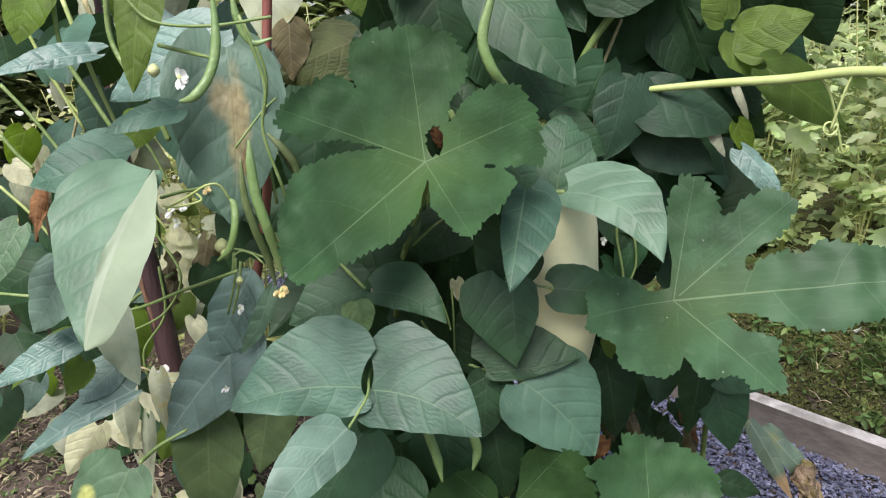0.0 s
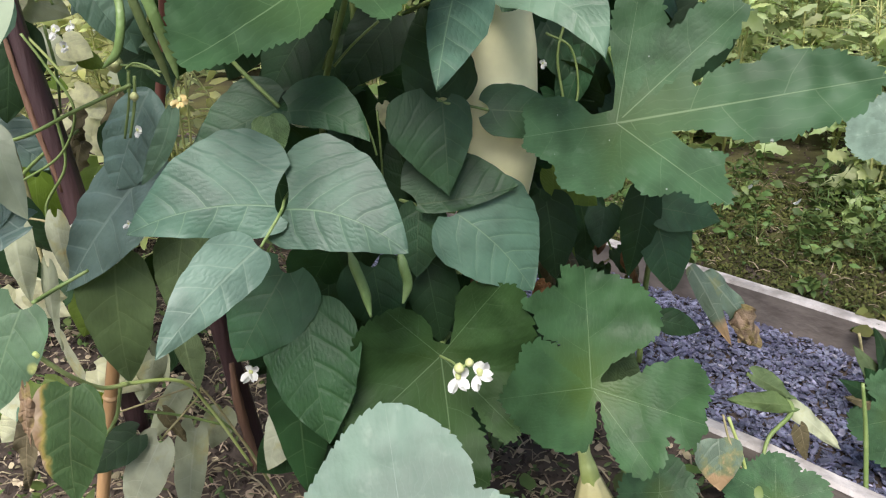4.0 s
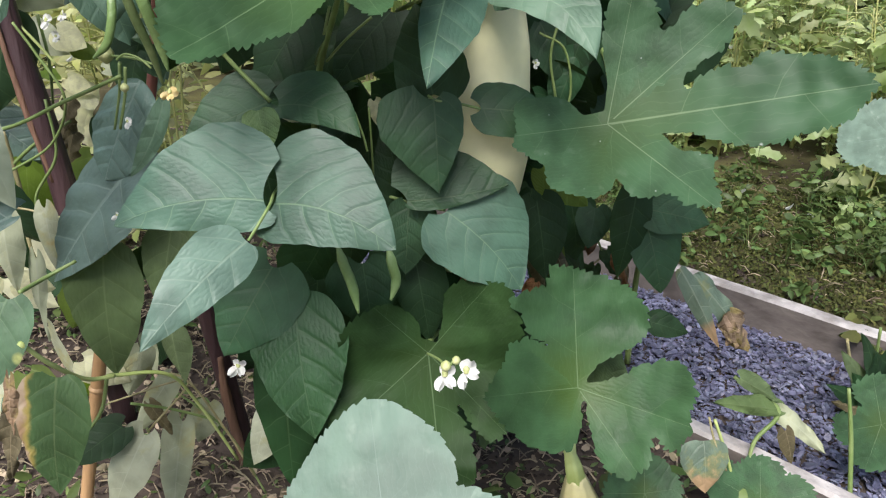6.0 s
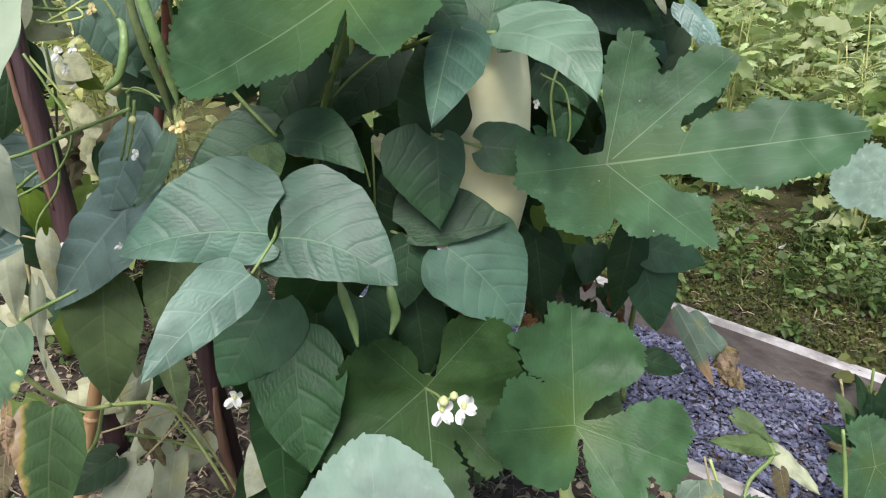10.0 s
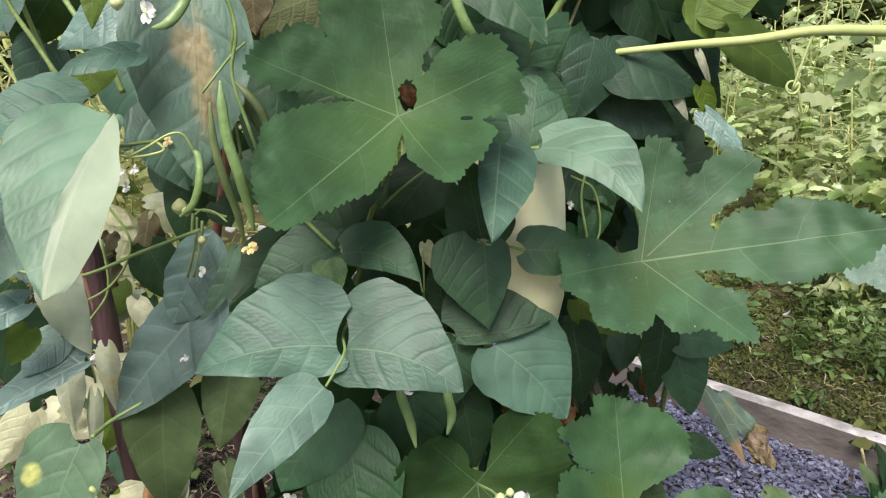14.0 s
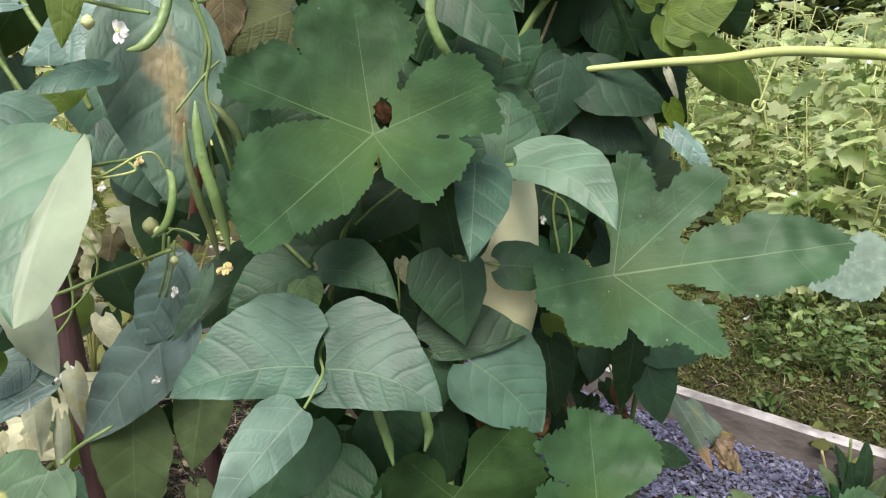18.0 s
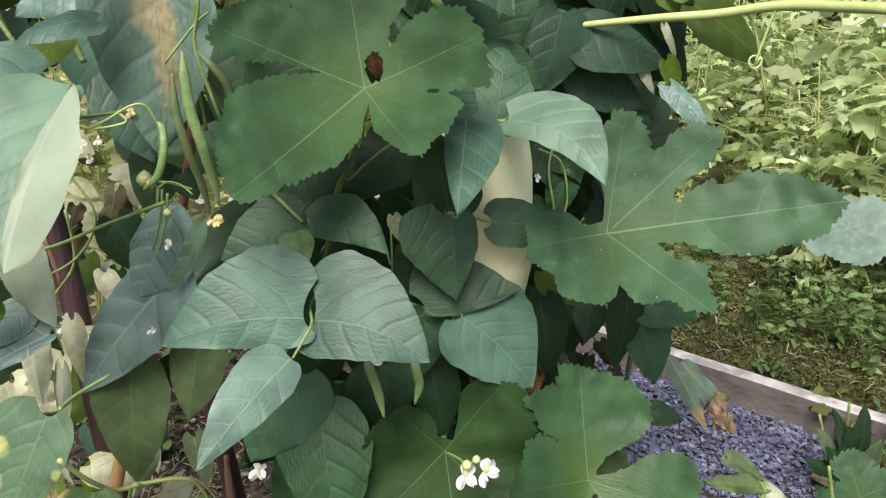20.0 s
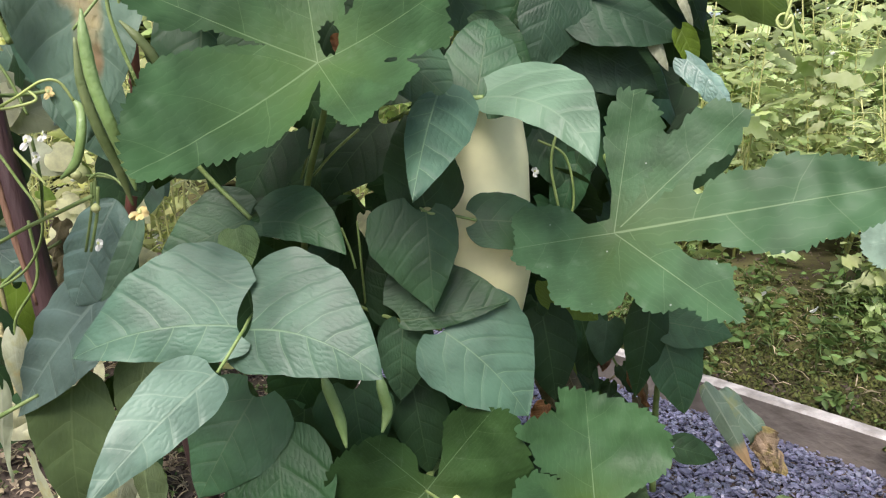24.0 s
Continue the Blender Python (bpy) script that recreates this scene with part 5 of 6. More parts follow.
leaf(bean_right, (0.2568, 0.6600, 0.7276), (0.3113, 0.6400, 0.7433), 0.0201, 0.0312, LIME, label='yellow-green leaf with light from behind in its colour')
leaf(bean_right, (0.2540, 0.6600, 0.7300), (0.2844, 0.6600, 0.6880), 0.0231, 0.0231, LIME)
leaf(bean_right, (0.2720, 0.6300, 0.7000), (0.3410, 0.6200, 0.6490), 0.0260, 0.0230, LIMEDARK, fold=0.2)
leaf(bean_right, (0.2453, 0.6600, 0.7396), (0.2223, 0.6600, 0.7680), 0.0176, 0.0226, LIME)
leaf(bean_right, (0.2563, 0.6400, 0.6535), (0.2711, 0.6400, 0.6230), 0.0112, 0.0102, LIME)
leaf(bean_right, (0.2587, 0.6300, 0.6316), (0.2917, 0.6100, 0.5933), 0.0110, 0.0130, BLUE, fold=0.5, ruffle=0.04, label='curled bluish bean leaf')
leaf(bean_right, (0.2367, 0.6500, 0.6531), (0.2525, 0.6500, 0.6223), 0.0052, 0.0072, FADED, fold=0.5)
leaf(bean_right, (0.2558, 0.6500, 0.6831), (0.2701, 0.6500, 0.6529), 0.0041, 0.0046, FADED, fold=0.3)
leaf(bean, (0.0379, 0.6500, 0.7667), (0.1115, 0.6140, 0.6857), 0.0378, 0.0331, HALFSHADE, label='dark bluish bean leaflet')
leaf(bean, (0.0941, 0.6300, 0.6527), (0.1395, 0.6200, 0.6289), 0.0243, 0.0243, DEEPSHADE)
tube('pod', bean, [(0.0409, 0.6000, 0.7584), (0.0333, 0.6000, 0.7247), (0.0410, 0.6000, 0.7011), (0.0540, 0.6100, 0.6858)], [0.0027, 0.0045, 0.0045, 0.0045, 0.0027], POD, flat=0.7, label='bent green bean pod')
tube('stem', bean, [(0.1752, 0.6900, 0.7711), (0.1422, 0.6900, 0.7313), (0.1216, 0.7000, 0.6910)], [0.0036, 0.0036, 0.0036], STEM)
tube('stem', bean, [(0.1663, 0.7100, 0.7431), (0.1385, 0.7000, 0.6753), (0.1228, 0.7000, 0.6436)], [0.0016, 0.0016, 0.0016], DRYSTEM)
tube('stem', bean, [(0.1549, 0.7100, 0.7531), (0.1426, 0.7100, 0.7120), (0.1532, 0.7000, 0.6487)], [0.0013, 0.0013, 0.0013], DRYSTEM)

# ---- bean plant at the stakes ----
bean_left = thing("bean_plant", (-0.24, 0.66, 0.045), "tall bean plant on canes with pods and ageing leaves", "bean plant", "bean plants")
leaf(bean_left, (-0.1649, 0.5750, 0.7193), (-0.1652, 0.5600, 0.5784), 0.0391, 0.0533, WORN, -6, bow=0.04, label='large bean leaf with a brown dried patch', fold=0.08)
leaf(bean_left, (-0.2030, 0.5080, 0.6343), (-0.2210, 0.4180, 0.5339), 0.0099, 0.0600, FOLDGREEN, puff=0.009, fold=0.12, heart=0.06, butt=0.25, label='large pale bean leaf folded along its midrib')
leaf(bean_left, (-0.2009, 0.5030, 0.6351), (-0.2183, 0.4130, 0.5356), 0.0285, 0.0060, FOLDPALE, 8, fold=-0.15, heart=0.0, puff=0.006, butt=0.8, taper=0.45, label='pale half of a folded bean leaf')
leaf(bean_left, (-0.2342, 0.5350, 0.6345), (-0.3020, 0.5200, 0.6201), 0.0210, 0.0315, GREEN, arch=0.1)
leaf(bean_left, (-0.2023, 0.5250, 0.7648), (-0.2101, 0.5050, 0.6878), 0.0171, 0.0171, LIME, label='bean leaf seen from its underside')
leaf(bean_left, (-0.2342, 0.5100, 0.7142), (-0.2972, 0.4800, 0.6985), 0.0068, 0.0114, BLUE, arch=0.08)
leaf(bean_left, (-0.1862, 0.6100, 0.7339), (-0.2723, 0.6000, 0.6763), 0.0346, 0.0277, BLUE)
leaf(bean_left, (-0.1948, 0.5400, 0.6748), (-0.2420, 0.5200, 0.6580), 0.0165, 0.0124, GREEN, 20, arch=0.1)
leaf(bean_left, (-0.2301, 0.5600, 0.6701), (-0.2356, 0.5500, 0.6418), 0.0174, 0.0152, LIME)
leaf(bean_left, (-0.0780, 0.6550, 0.7240), (-0.1450, 0.6450, 0.6920), 0.0300, 0.0300, OLIVEDRY, fold=0.3, ruffle=0.03, label='olive drying bean leaf')
leaf(bean_left, (-0.1320, 0.6500, 0.7390), (-0.1290, 0.6400, 0.6900), 0.0170, 0.0170, BROWN, fold=0.5, ruffle=0.05, label='brown drying bean leaf')
leaf(bean_left, (-0.0733, 0.6800, 0.7307), (-0.1166, 0.6800, 0.6860), 0.0309, 0.0309, DEEPSHADE)
leaf(bean_left, (-0.0735, 0.6200, 0.7686), (-0.0652, 0.6200, 0.7424), 0.0115, 0.0115, LIME)
leaf(bean_left, (-0.0123, 0.7000, 0.7802), (0.0082, 0.6900, 0.6953), 0.0416, 0.0416, DEEPSHADE)
leaf(bean_left, (-0.3215, 0.6000, 0.7686), (-0.3308, 0.5800, 0.7211), 0.0222, 0.0222, LIME)
leaf(bean_left, (-0.2712, 0.5000, 0.5610), (-0.3038, 0.5000, 0.5123), 0.0209, 0.0251, PALE)
leaf(bean_left, (-0.2887, 0.4800, 0.5996), (-0.3050, 0.4600, 0.5570), 0.0116, 0.0155, SPOT)
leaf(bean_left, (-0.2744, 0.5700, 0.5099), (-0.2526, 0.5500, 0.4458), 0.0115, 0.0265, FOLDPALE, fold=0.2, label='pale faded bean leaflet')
leaf(bean_left, (-0.2817, 0.5200, 0.4987), (-0.3389, 0.4900, 0.4707), 0.0108, 0.0139, BLUE, puff=0.025)
leaf(bean_left, (-0.2927, 0.5300, 0.4955), (-0.3354, 0.5100, 0.4609), 0.0045, 0.0151, LIME)
leaf(bean_left, (-0.2910, 0.5400, 0.4717), (-0.3033, 0.5300, 0.4462), 0.0129, 0.0138, LIME)
leaf(bean_left, (-0.2815, 0.5700, 0.4531), (-0.3067, 0.5500, 0.4284), 0.0145, 0.0193, BLUE)
leaf(bean_left, (-0.2618, 0.5600, 0.4367), (-0.3510, 0.5300, 0.3865), 0.0096, 0.0220, BLUE, 20)
leaf(bean_left, (-0.3034, 0.6200, 0.4187), (-0.2984, 0.6100, 0.3471), 0.0139, 0.0139, FADED, fold=0.5)
leaf(bean_left, (-0.2724, 0.6300, 0.4200), (-0.2640, 0.6200, 0.3597), 0.0098, 0.0108, FADED, fold=0.3)
leaf(bean_left, (-0.1630, 0.5900, 0.5360), (-0.1990, 0.5850, 0.4580), 0.0260, 0.0220, BLUE, puff=0.022, fold=0.15, butt=0.5, taper=0.6, heart=0.0, label='bluish wrinkled bean leaf hanging')
leaf(bean_left, (-0.1714, 0.5850, 0.4753), (-0.2594, 0.5970, 0.3646), 0.0340, 0.0331, BLUE, 10, puff=0.022, label='bluish wrinkled bean leaf hanging')
leaf(bean_left, (-0.1430, 0.5750, 0.5230), (-0.1730, 0.5700, 0.4650), 0.0075, 0.0085, FOLDGREEN, -25, bow=0.05, butt=0.6)
leaf(bean_left, (-0.2530, 0.5150, 0.3890), (-0.2830, 0.4950, 0.3090), 0.0263, 0.0407, YSPOT, label='round bean leaf with pale yellow spots')
leaf(bean_left, (-0.2214, 0.5000, 0.3314), (-0.2318, 0.4900, 0.2305), 0.0266, 0.0309, DRYSIDE, heart=0.04, label='bean leaf withering along its edge')
leaf(bean_left, (-0.2705, 0.5200, 0.2889), (-0.2772, 0.5100, 0.2315), 0.0099, 0.0090, BROWN, ruffle=0.06)
leaf(bean_left, (-0.2056, 0.6000, 0.2062), (-0.2396, 0.5800, 0.1278), 0.0213, 0.0240, FADED, 10, fold=0.2)
leaf(bean_left, (-0.1907, 0.6600, 0.1786), (-0.2063, 0.6400, 0.0657), 0.0153, 0.0201, FADED, fold=0.2)
leaf(bean_left, (-0.2043, 0.6800, 0.2182), (-0.2449, 0.6700, 0.1561), 0.0153, 0.0129, FADED, fold=0.2)
leaf(bean_left, (-0.1765, 0.7000, 0.1738), (-0.1877, 0.6900, 0.1297), 0.0209, 0.0147, FADED)
leaf(bean_left, (-0.0985, 0.6600, 0.1994), (-0.1179, 0.6400, 0.1375), 0.0290, 0.0139, FADED)
leaf(bean_left, (-0.1689, 0.6000, 0.3160), (-0.1595, 0.5900, 0.2673), 0.0130, 0.0130, OLIVE, fold=0.8, twist=0.5, label='olive bean leaf folded along its midrib')
leaf(bean_left, (-0.2248, 0.6000, 0.2159), (-0.2700, 0.5800, 0.1875), 0.0177, 0.0177, DEEPSHADE)
leaf(bean_left, (-0.1804, 0.6200, 0.3882), (-0.1706, 0.6200, 0.3506), 0.0297, 0.0248, DEEPSHADE)
tube('pod', bean_left, [(-0.1321, 0.4500, 0.7571), (-0.1302, 0.4450, 0.7218), (-0.1337, 0.4400, 0.7023), (-0.1423, 0.4350, 0.6895), (-0.1518, 0.4350, 0.6862)], [0.0007, 0.0030, 0.0030, 0.0030, 0.0007], POD, flat=0.75, label='hanging green bean pod with a curved tip')
tube('pod', bean_left, [(-0.1445, 0.5300, 0.7574), (-0.1414, 0.5300, 0.7368), (-0.1326, 0.5300, 0.7214), (-0.1175, 0.5300, 0.7240)], [0.0008, 0.0028, 0.0028, 0.0024, 0.0008], POD, flat=0.7)
tube('pod', bean_left, [(-0.1366, 0.6000, 0.6435), (-0.1290, 0.6000, 0.6294), (-0.1232, 0.6000, 0.6151)], [0.0009, 0.0038, 0.0038, 0.0009], PODOLD, flat=0.7)
tube('stem', bean_left, [(-0.1655, 0.5700, 0.5479), (-0.1685, 0.5700, 0.5276), (-0.1756, 0.5700, 0.5023)], [0.0012, 0.0012, 0.0011, 0.0010], STEM)
bud(bean_left, (-0.1900, 0.6000, 0.5530), 0.0065)
tube('stem', bean_left, [(-0.1900, 0.6000, 0.5520), (-0.1680, 0.5900, 0.5520), (-0.1490, 0.5800, 0.5490)], [0.0010, 0.0010, 0.0010], STEM)
tube('stem', bean_left, [(-0.1800, 0.6000, 0.5480), (-0.1820, 0.5950, 0.5250), (-0.1860, 0.5900, 0.5060)], [0.0014, 0.0013, 0.0010], STEM)
tube('stem', bean_left, [(-0.2127, 0.5100, 0.7527), (-0.1935, 0.5100, 0.7351), (-0.1535, 0.5050, 0.7318), (-0.1099, 0.5000, 0.7371)], [0.0011, 0.0011, 0.0011], STEM)
tube('stem', bean_left, [(-0.2074, 0.5500, 0.7201), (-0.1833, 0.5400, 0.7151), (-0.1596, 0.5200, 0.7112)], [0.0016, 0.0016, 0.0012], STEM)
tube('stem', bean_left, [(-0.2750, 0.6200, 0.7657), (-0.2736, 0.6200, 0.7212), (-0.2376, 0.6000, 0.6716), (-0.2265, 0.6000, 0.6437)], [0.0023, 0.0023, 0.0023], STEM)
tube('stem', bean_left, [(-0.3086, 0.6000, 0.7643), (-0.3064, 0.6000, 0.7168), (-0.2881, 0.6000, 0.6809), (-0.2728, 0.6000, 0.6532)], [0.0019, 0.0019, 0.0019], STEM)
tube('stem', bean_left, [(-0.1461, 0.5600, 0.7361), (-0.1318, 0.5600, 0.6993), (-0.1383, 0.5700, 0.6559), (-0.1349, 0.5800, 0.5950)], [0.0013, 0.0013, 0.0013], STEM)
tube('stem', bean_left, [(-0.3920, 0.6000, 0.5096), (-0.3421, 0.6000, 0.5044), (-0.2826, 0.6000, 0.4939), (-0.2170, 0.5800, 0.5207), (-0.1658, 0.5600, 0.5429)], [0.0015, 0.0015, 0.0015], STEM)
tube('stem', bean_left, [(-0.2050, 0.5200, 0.6115), (-0.2017, 0.5500, 0.6101), (-0.1802, 0.5600, 0.6150), (-0.1629, 0.5600, 0.6351)], [0.0013, 0.0013, 0.0013], STEM)
tube('stem', bean_left, [(-0.2459, 0.5200, 0.3913), (-0.2416, 0.5500, 0.3895), (-0.2206, 0.5600, 0.3995)], [0.0017, 0.0017, 0.0013], STEM)
tube('stem', bean_left, [(-0.2425, 0.5000, 0.3600), (-0.2330, 0.5200, 0.3294), (-0.2247, 0.5500, 0.2983), (-0.2107, 0.5700, 0.2887)], [0.0019, 0.0019, 0.0019], VINE)
tube('stem', bean_left, [(-0.2048, 0.6400, 0.2491), (-0.1772, 0.6500, 0.2332), (-0.1473, 0.6600, 0.1654), (-0.1254, 0.6700, 0.0990)], [0.0012, 0.0012, 0.0012], DRYSTEM)
tube('stem', bean_left, [(-0.2109, 0.6200, 0.1951), (-0.1807, 0.6600, 0.2270), (-0.2621, 0.6600, 0.2013)], [0.0010, 0.0010, 0.0010], DRYSTEM)
tube('stem', bean_left, [(-0.2006, 0.6800, 0.2012), (-0.1531, 0.6800, 0.1512), (-0.1173, 0.6800, 0.0674)], [0.0011, 0.0012, 0.0012], STEM)
flower(bean_left, (-0.1712, 0.4900, 0.6976), 0.0128, seed=1)
bud(bean_left, (-0.1881, 0.4900, 0.7031), 0.0041)
flower(bean_left, (-0.1218, 0.5250, 0.5372), 0.0104, mat=YPETAL, seed=2)
flower(bean_left, (-0.1833, 0.5550, 0.6114), 0.0071, mat=YPETAL, seed=3)
flower(bean_left, (-0.1677, 0.5650, 0.5083), 0.0071, seed=4)
flower(bean_left, (-0.1853, 0.5650, 0.4354), 0.0072, seed=5)
flower(bean_left, (-0.3360, 0.7800, 0.3508), 0.0222, seed=6)
flower(bean_left, (-0.2574, 0.6600, 0.5707), 0.0106, seed=7)
flower(bean_left, (-0.2435, 0.6600, 0.5761), 0.0090, seed=17)
flower(bean_left, (-0.2561, 0.6700, 0.5575), 0.0087, seed=18)
flower(bean, (0.0693, 0.5250, 0.3135), 0.0191, seed=9)
flower(bean, (0.0860, 0.5200, 0.3195), 0.0198, seed=10)
bud(bean, (0.0700, 0.5250, 0.3229), 0.0045)
bud(bean, (0.0780, 0.5250, 0.3280), 0.0036)
tube('stem', bean, [(0.0562, 0.5600, 0.3144), (0.0648, 0.5400, 0.3204), (0.0709, 0.5250, 0.3229), (0.0779, 0.5250, 0.3300)], [0.0011, 0.0011, 0.0009], STEM)
flower(bean, (0.0997, 0.5800, 0.3915), 0.0066, seed=11)
flower(bean_left, (-0.1133, 0.6000, 0.2784), 0.0174, seed=12)
bud(bean_left, (-0.1745, 0.5600, 0.5574), 0.0036)
bud(bean_left, (-0.1643, 0.5600, 0.5346), 0.0032)
flower(bean, (0.2053, 0.5750, 0.4689), 0.0063, seed=13)
flower(bean_right, (0.1501, 0.6600, 0.5427), 0.0073, seed=14)
leaf(bean_right, (0.4826, 0.7300, 0.1341), (0.5336, 0.7000, 0.0932), 0.0120, 0.0110, FADED, fold=0.3, ruffle=0.05, label='pale yellowed leaf drooping over the slate path')
leaf(bean_right, (0.4821, 0.7300, 0.1365), (0.3955, 0.7200, 0.1537), 0.0110, 0.0150, OLIVE, fold=0.4, ruffle=0.04)
leaf(bean_right, (0.4330, 0.7400, 0.1729), (0.4815, 0.7300, 0.1460), 0.0150, 0.0080, OLIVE, fold=0.4, ruffle=0.04)
tube('stem', bean_right, [(0.4312, 0.7500, 0.1691), (0.4824, 0.7300, 0.1349), (0.4553, 0.7200, 0.0973), (0.4422, 0.7000, 0.0637)], [0.0027, 0.0027, 0.0020], STEM)
leaf(bean_right, (0.3467, 0.6300, 0.1677), (0.3484, 0.6100, 0.1168), 0.0269, 0.0258, TIPDRY, fold=0.15, heart=0.02, label='round leaf with a brown withered tip')
leaf(bean_right, (0.2717, 0.6300, 0.3070), (0.3112, 0.6300, 0.2940), 0.0141, 0.0119, DEEPSHADE)
leaf(bean_right, (0.4837, 0.7100, 0.1202), (0.4941, 0.7000, 0.0792), 0.0106, 0.0106, BROWN, fold=0.4)
tube('leaf_stalk', squash, [(0.3700, 0.6600, 0.1723), (0.3905, 0.6500, 0.1204), (0.4006, 0.6400, 0.0747)], [0.0018, 0.0018, 0.0018], VINE)
tube('leaf_stalk', squash, [(0.3530, 0.6400, 0.1899), (0.3590, 0.6300, 0.1654), (0.3718, 0.6200, 0.1371)], [0.0012, 0.0012, 0.0012], DRYSTEM)
leaf(bean_left, (-0.3280, 0.9800, 0.4754), (-0.2854, 0.9800, 0.4403), 0.0231, 0.0188, SUNLIT)
leaf(bean_left, (-0.3414, 1.0000, 0.3833), (-0.2832, 1.0000, 0.3915), 0.0227, 0.0167, SUNLIT)
leaf(bean_left, (-0.3809, 0.9500, 0.5352), (-0.3478, 0.9500, 0.5162), 0.0176, 0.0204, SUNLIT)
leaf(bean_left, (-0.4086, 1.0000, 0.4355), (-0.3653, 1.0000, 0.3942), 0.0261, 0.0230, SUNLIT)
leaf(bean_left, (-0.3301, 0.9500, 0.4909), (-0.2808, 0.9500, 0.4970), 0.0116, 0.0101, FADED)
leaf(bean_left, (-0.3857, 0.9800, 0.4569), (-0.3509, 0.9800, 0.3983), 0.0289, 0.0241, SUNLIT)
leaf(bean_left, (-0.5515, 0.9000, 0.5812), (-0.5270, 0.9000, 0.5522), 0.0144, 0.0172, SUNLIT)
leaf(bean_left, (-0.3830, 0.8000, 0.7584), (-0.3685, 0.8000, 0.6822), 0.0097, 0.0085, FADED, fold=0.4)
leaf(bean_left, (-0.3830, 0.8000, 0.7811), (-0.3755, 0.8000, 0.7237), 0.0084, 0.0072, FADED, fold=0.4)
leaf(bean_left, (-0.3489, 0.6200, 0.6172), (-0.3332, 0.6000, 0.5305), 0.0049, 0.0069, BROWN, fold=0.5)
leaf(bean_left, (-0.2823, 0.6200, 0.3776), (-0.2857, 0.6200, 0.2946), 0.0070, 0.0080, FADED, fold=0.5, twist=0.8)
leaf(bean_left, (-0.2925, 0.5500, 0.2746), (-0.2896, 0.5400, 0.2193), 0.0047, 0.0066, WORN, fold=0.4)
leaf(bean_left, (-0.1654, 0.6200, 0.5536), (-0.1519, 0.6100, 0.5336), 0.0132, 0.0123, DEEPSHADE)
tube('stem', bean_left, [(-0.2843, 0.6600, 0.5697), (-0.2692, 0.6600, 0.5432), (-0.2529, 0.6600, 0.5064), (-0.2814, 0.6800, 0.4625), (-0.3346, 0.7000, 0.4306)], [0.0012, 0.0012, 0.0012], STEM)
tube('stem', bean_left, [(-0.3126, 0.7500, 0.4902), (-0.3120, 0.7500, 0.4344), (-0.3454, 0.7600, 0.3840), (-0.3386, 0.7600, 0.3274)], [0.0015, 0.0015, 0.0015], STEM)
tube('stem', bean_left, [(-0.3466, 0.7000, 0.3973), (-0.3164, 0.7000, 0.3918), (-0.2925, 0.7000, 0.3776), (-0.2601, 0.7000, 0.3806)], [0.0011, 0.0011, 0.0011], DRYSTEM)
tube('stem', bean_left, [(-0.1711, 0.5700, 0.5529), (-0.1645, 0.5700, 0.5569), (-0.1550, 0.5700, 0.5543), (-0.1455, 0.5650, 0.5480)], [0.0008, 0.0008, 0.0008], STEM)
tube('stem', bean_left, [(-0.1694, 0.5700, 0.5509), (-0.1719, 0.5700, 0.5310), (-0.1815, 0.5750, 0.5009)], [0.0010, 0.0010, 0.0010], STEM)
tube('stem', bean, [(-0.1044, 0.5800, 0.5666), (-0.0898, 0.5800, 0.5489), (-0.0634, 0.5720, 0.5238)], [0.0017, 0.0017, 0.0017], STEM)
tube('stem', bean, [(-0.0198, 0.6000, 0.5905), (-0.0270, 0.6100, 0.5652), (-0.0347, 0.6200, 0.5448)], [0.0011, 0.0011, 0.0011], STEM)
tube('stem', bean, [(0.0111, 0.6100, 0.5824), (-0.0095, 0.6200, 0.5646), (-0.0267, 0.6300, 0.5459)], [0.0011, 0.0011, 0.0011], STEM)
tube('stem', bean, [(-0.0016, 0.5800, 0.5147), (0.0044, 0.5800, 0.4974), (0.0076, 0.5800, 0.4842)], [0.0009, 0.0009, 0.0009], STEM)
tube('stem', bean, [(0.0082, 0.6000, 0.5155), (0.0099, 0.6000, 0.4886), (0.0107, 0.6200, 0.4452)], [0.0009, 0.0009, 0.0009], STEM)
leaf(bean, (0.0118, 0.6200, 0.5165), (0.0170, 0.6200, 0.4935), 0.0074, 0.0065, SUNLIT)
leaf(bean, (-0.0630, 0.6300, 0.5070), (-0.0427, 0.6300, 0.4979), 0.0103, 0.0084, SUNLIT)
tube('stem', bean_left, [(-0.2168, 0.5700, 0.2888), (-0.1783, 0.6000, 0.2719), (-0.1648, 0.6300, 0.2232), (-0.1388, 0.6600, 0.1295)], [0.0019, 0.0017, 0.0016, 0.0016], VINE)
tube('stem', bean_left, [(-0.2178, 0.5720, 0.2875), (-0.2288, 0.5750, 0.2514), (-0.2438, 0.5700, 0.2302)], [0.0017, 0.0017, 0.0015], STEM)
tube('stem', bean_left, [(-0.2224, 0.6200, 0.2273), (-0.1939, 0.6400, 0.2072), (-0.1574, 0.6600, 0.1795)], [0.0014, 0.0014, 0.0014], STEM)
leaf(bean_right, (0.1875, 0.6800, 0.3567), (0.2057, 0.6800, 0.3105), 0.0079, 0.0068, BROWN, fold=0.6, ruffle=0.06, twist=0.8)
leaf(bean_right, (0.1662, 0.7000, 0.3456), (0.1836, 0.7000, 0.3076), 0.0093, 0.0081, BROWN, fold=0.5, ruffle=0.06)
leaf(bean_right, (0.2661, 0.7200, 0.3115), (0.2809, 0.7200, 0.2642), 0.0086, 0.0073, BROWN, fold=0.5, ruffle=0.06, twist=-0.7)
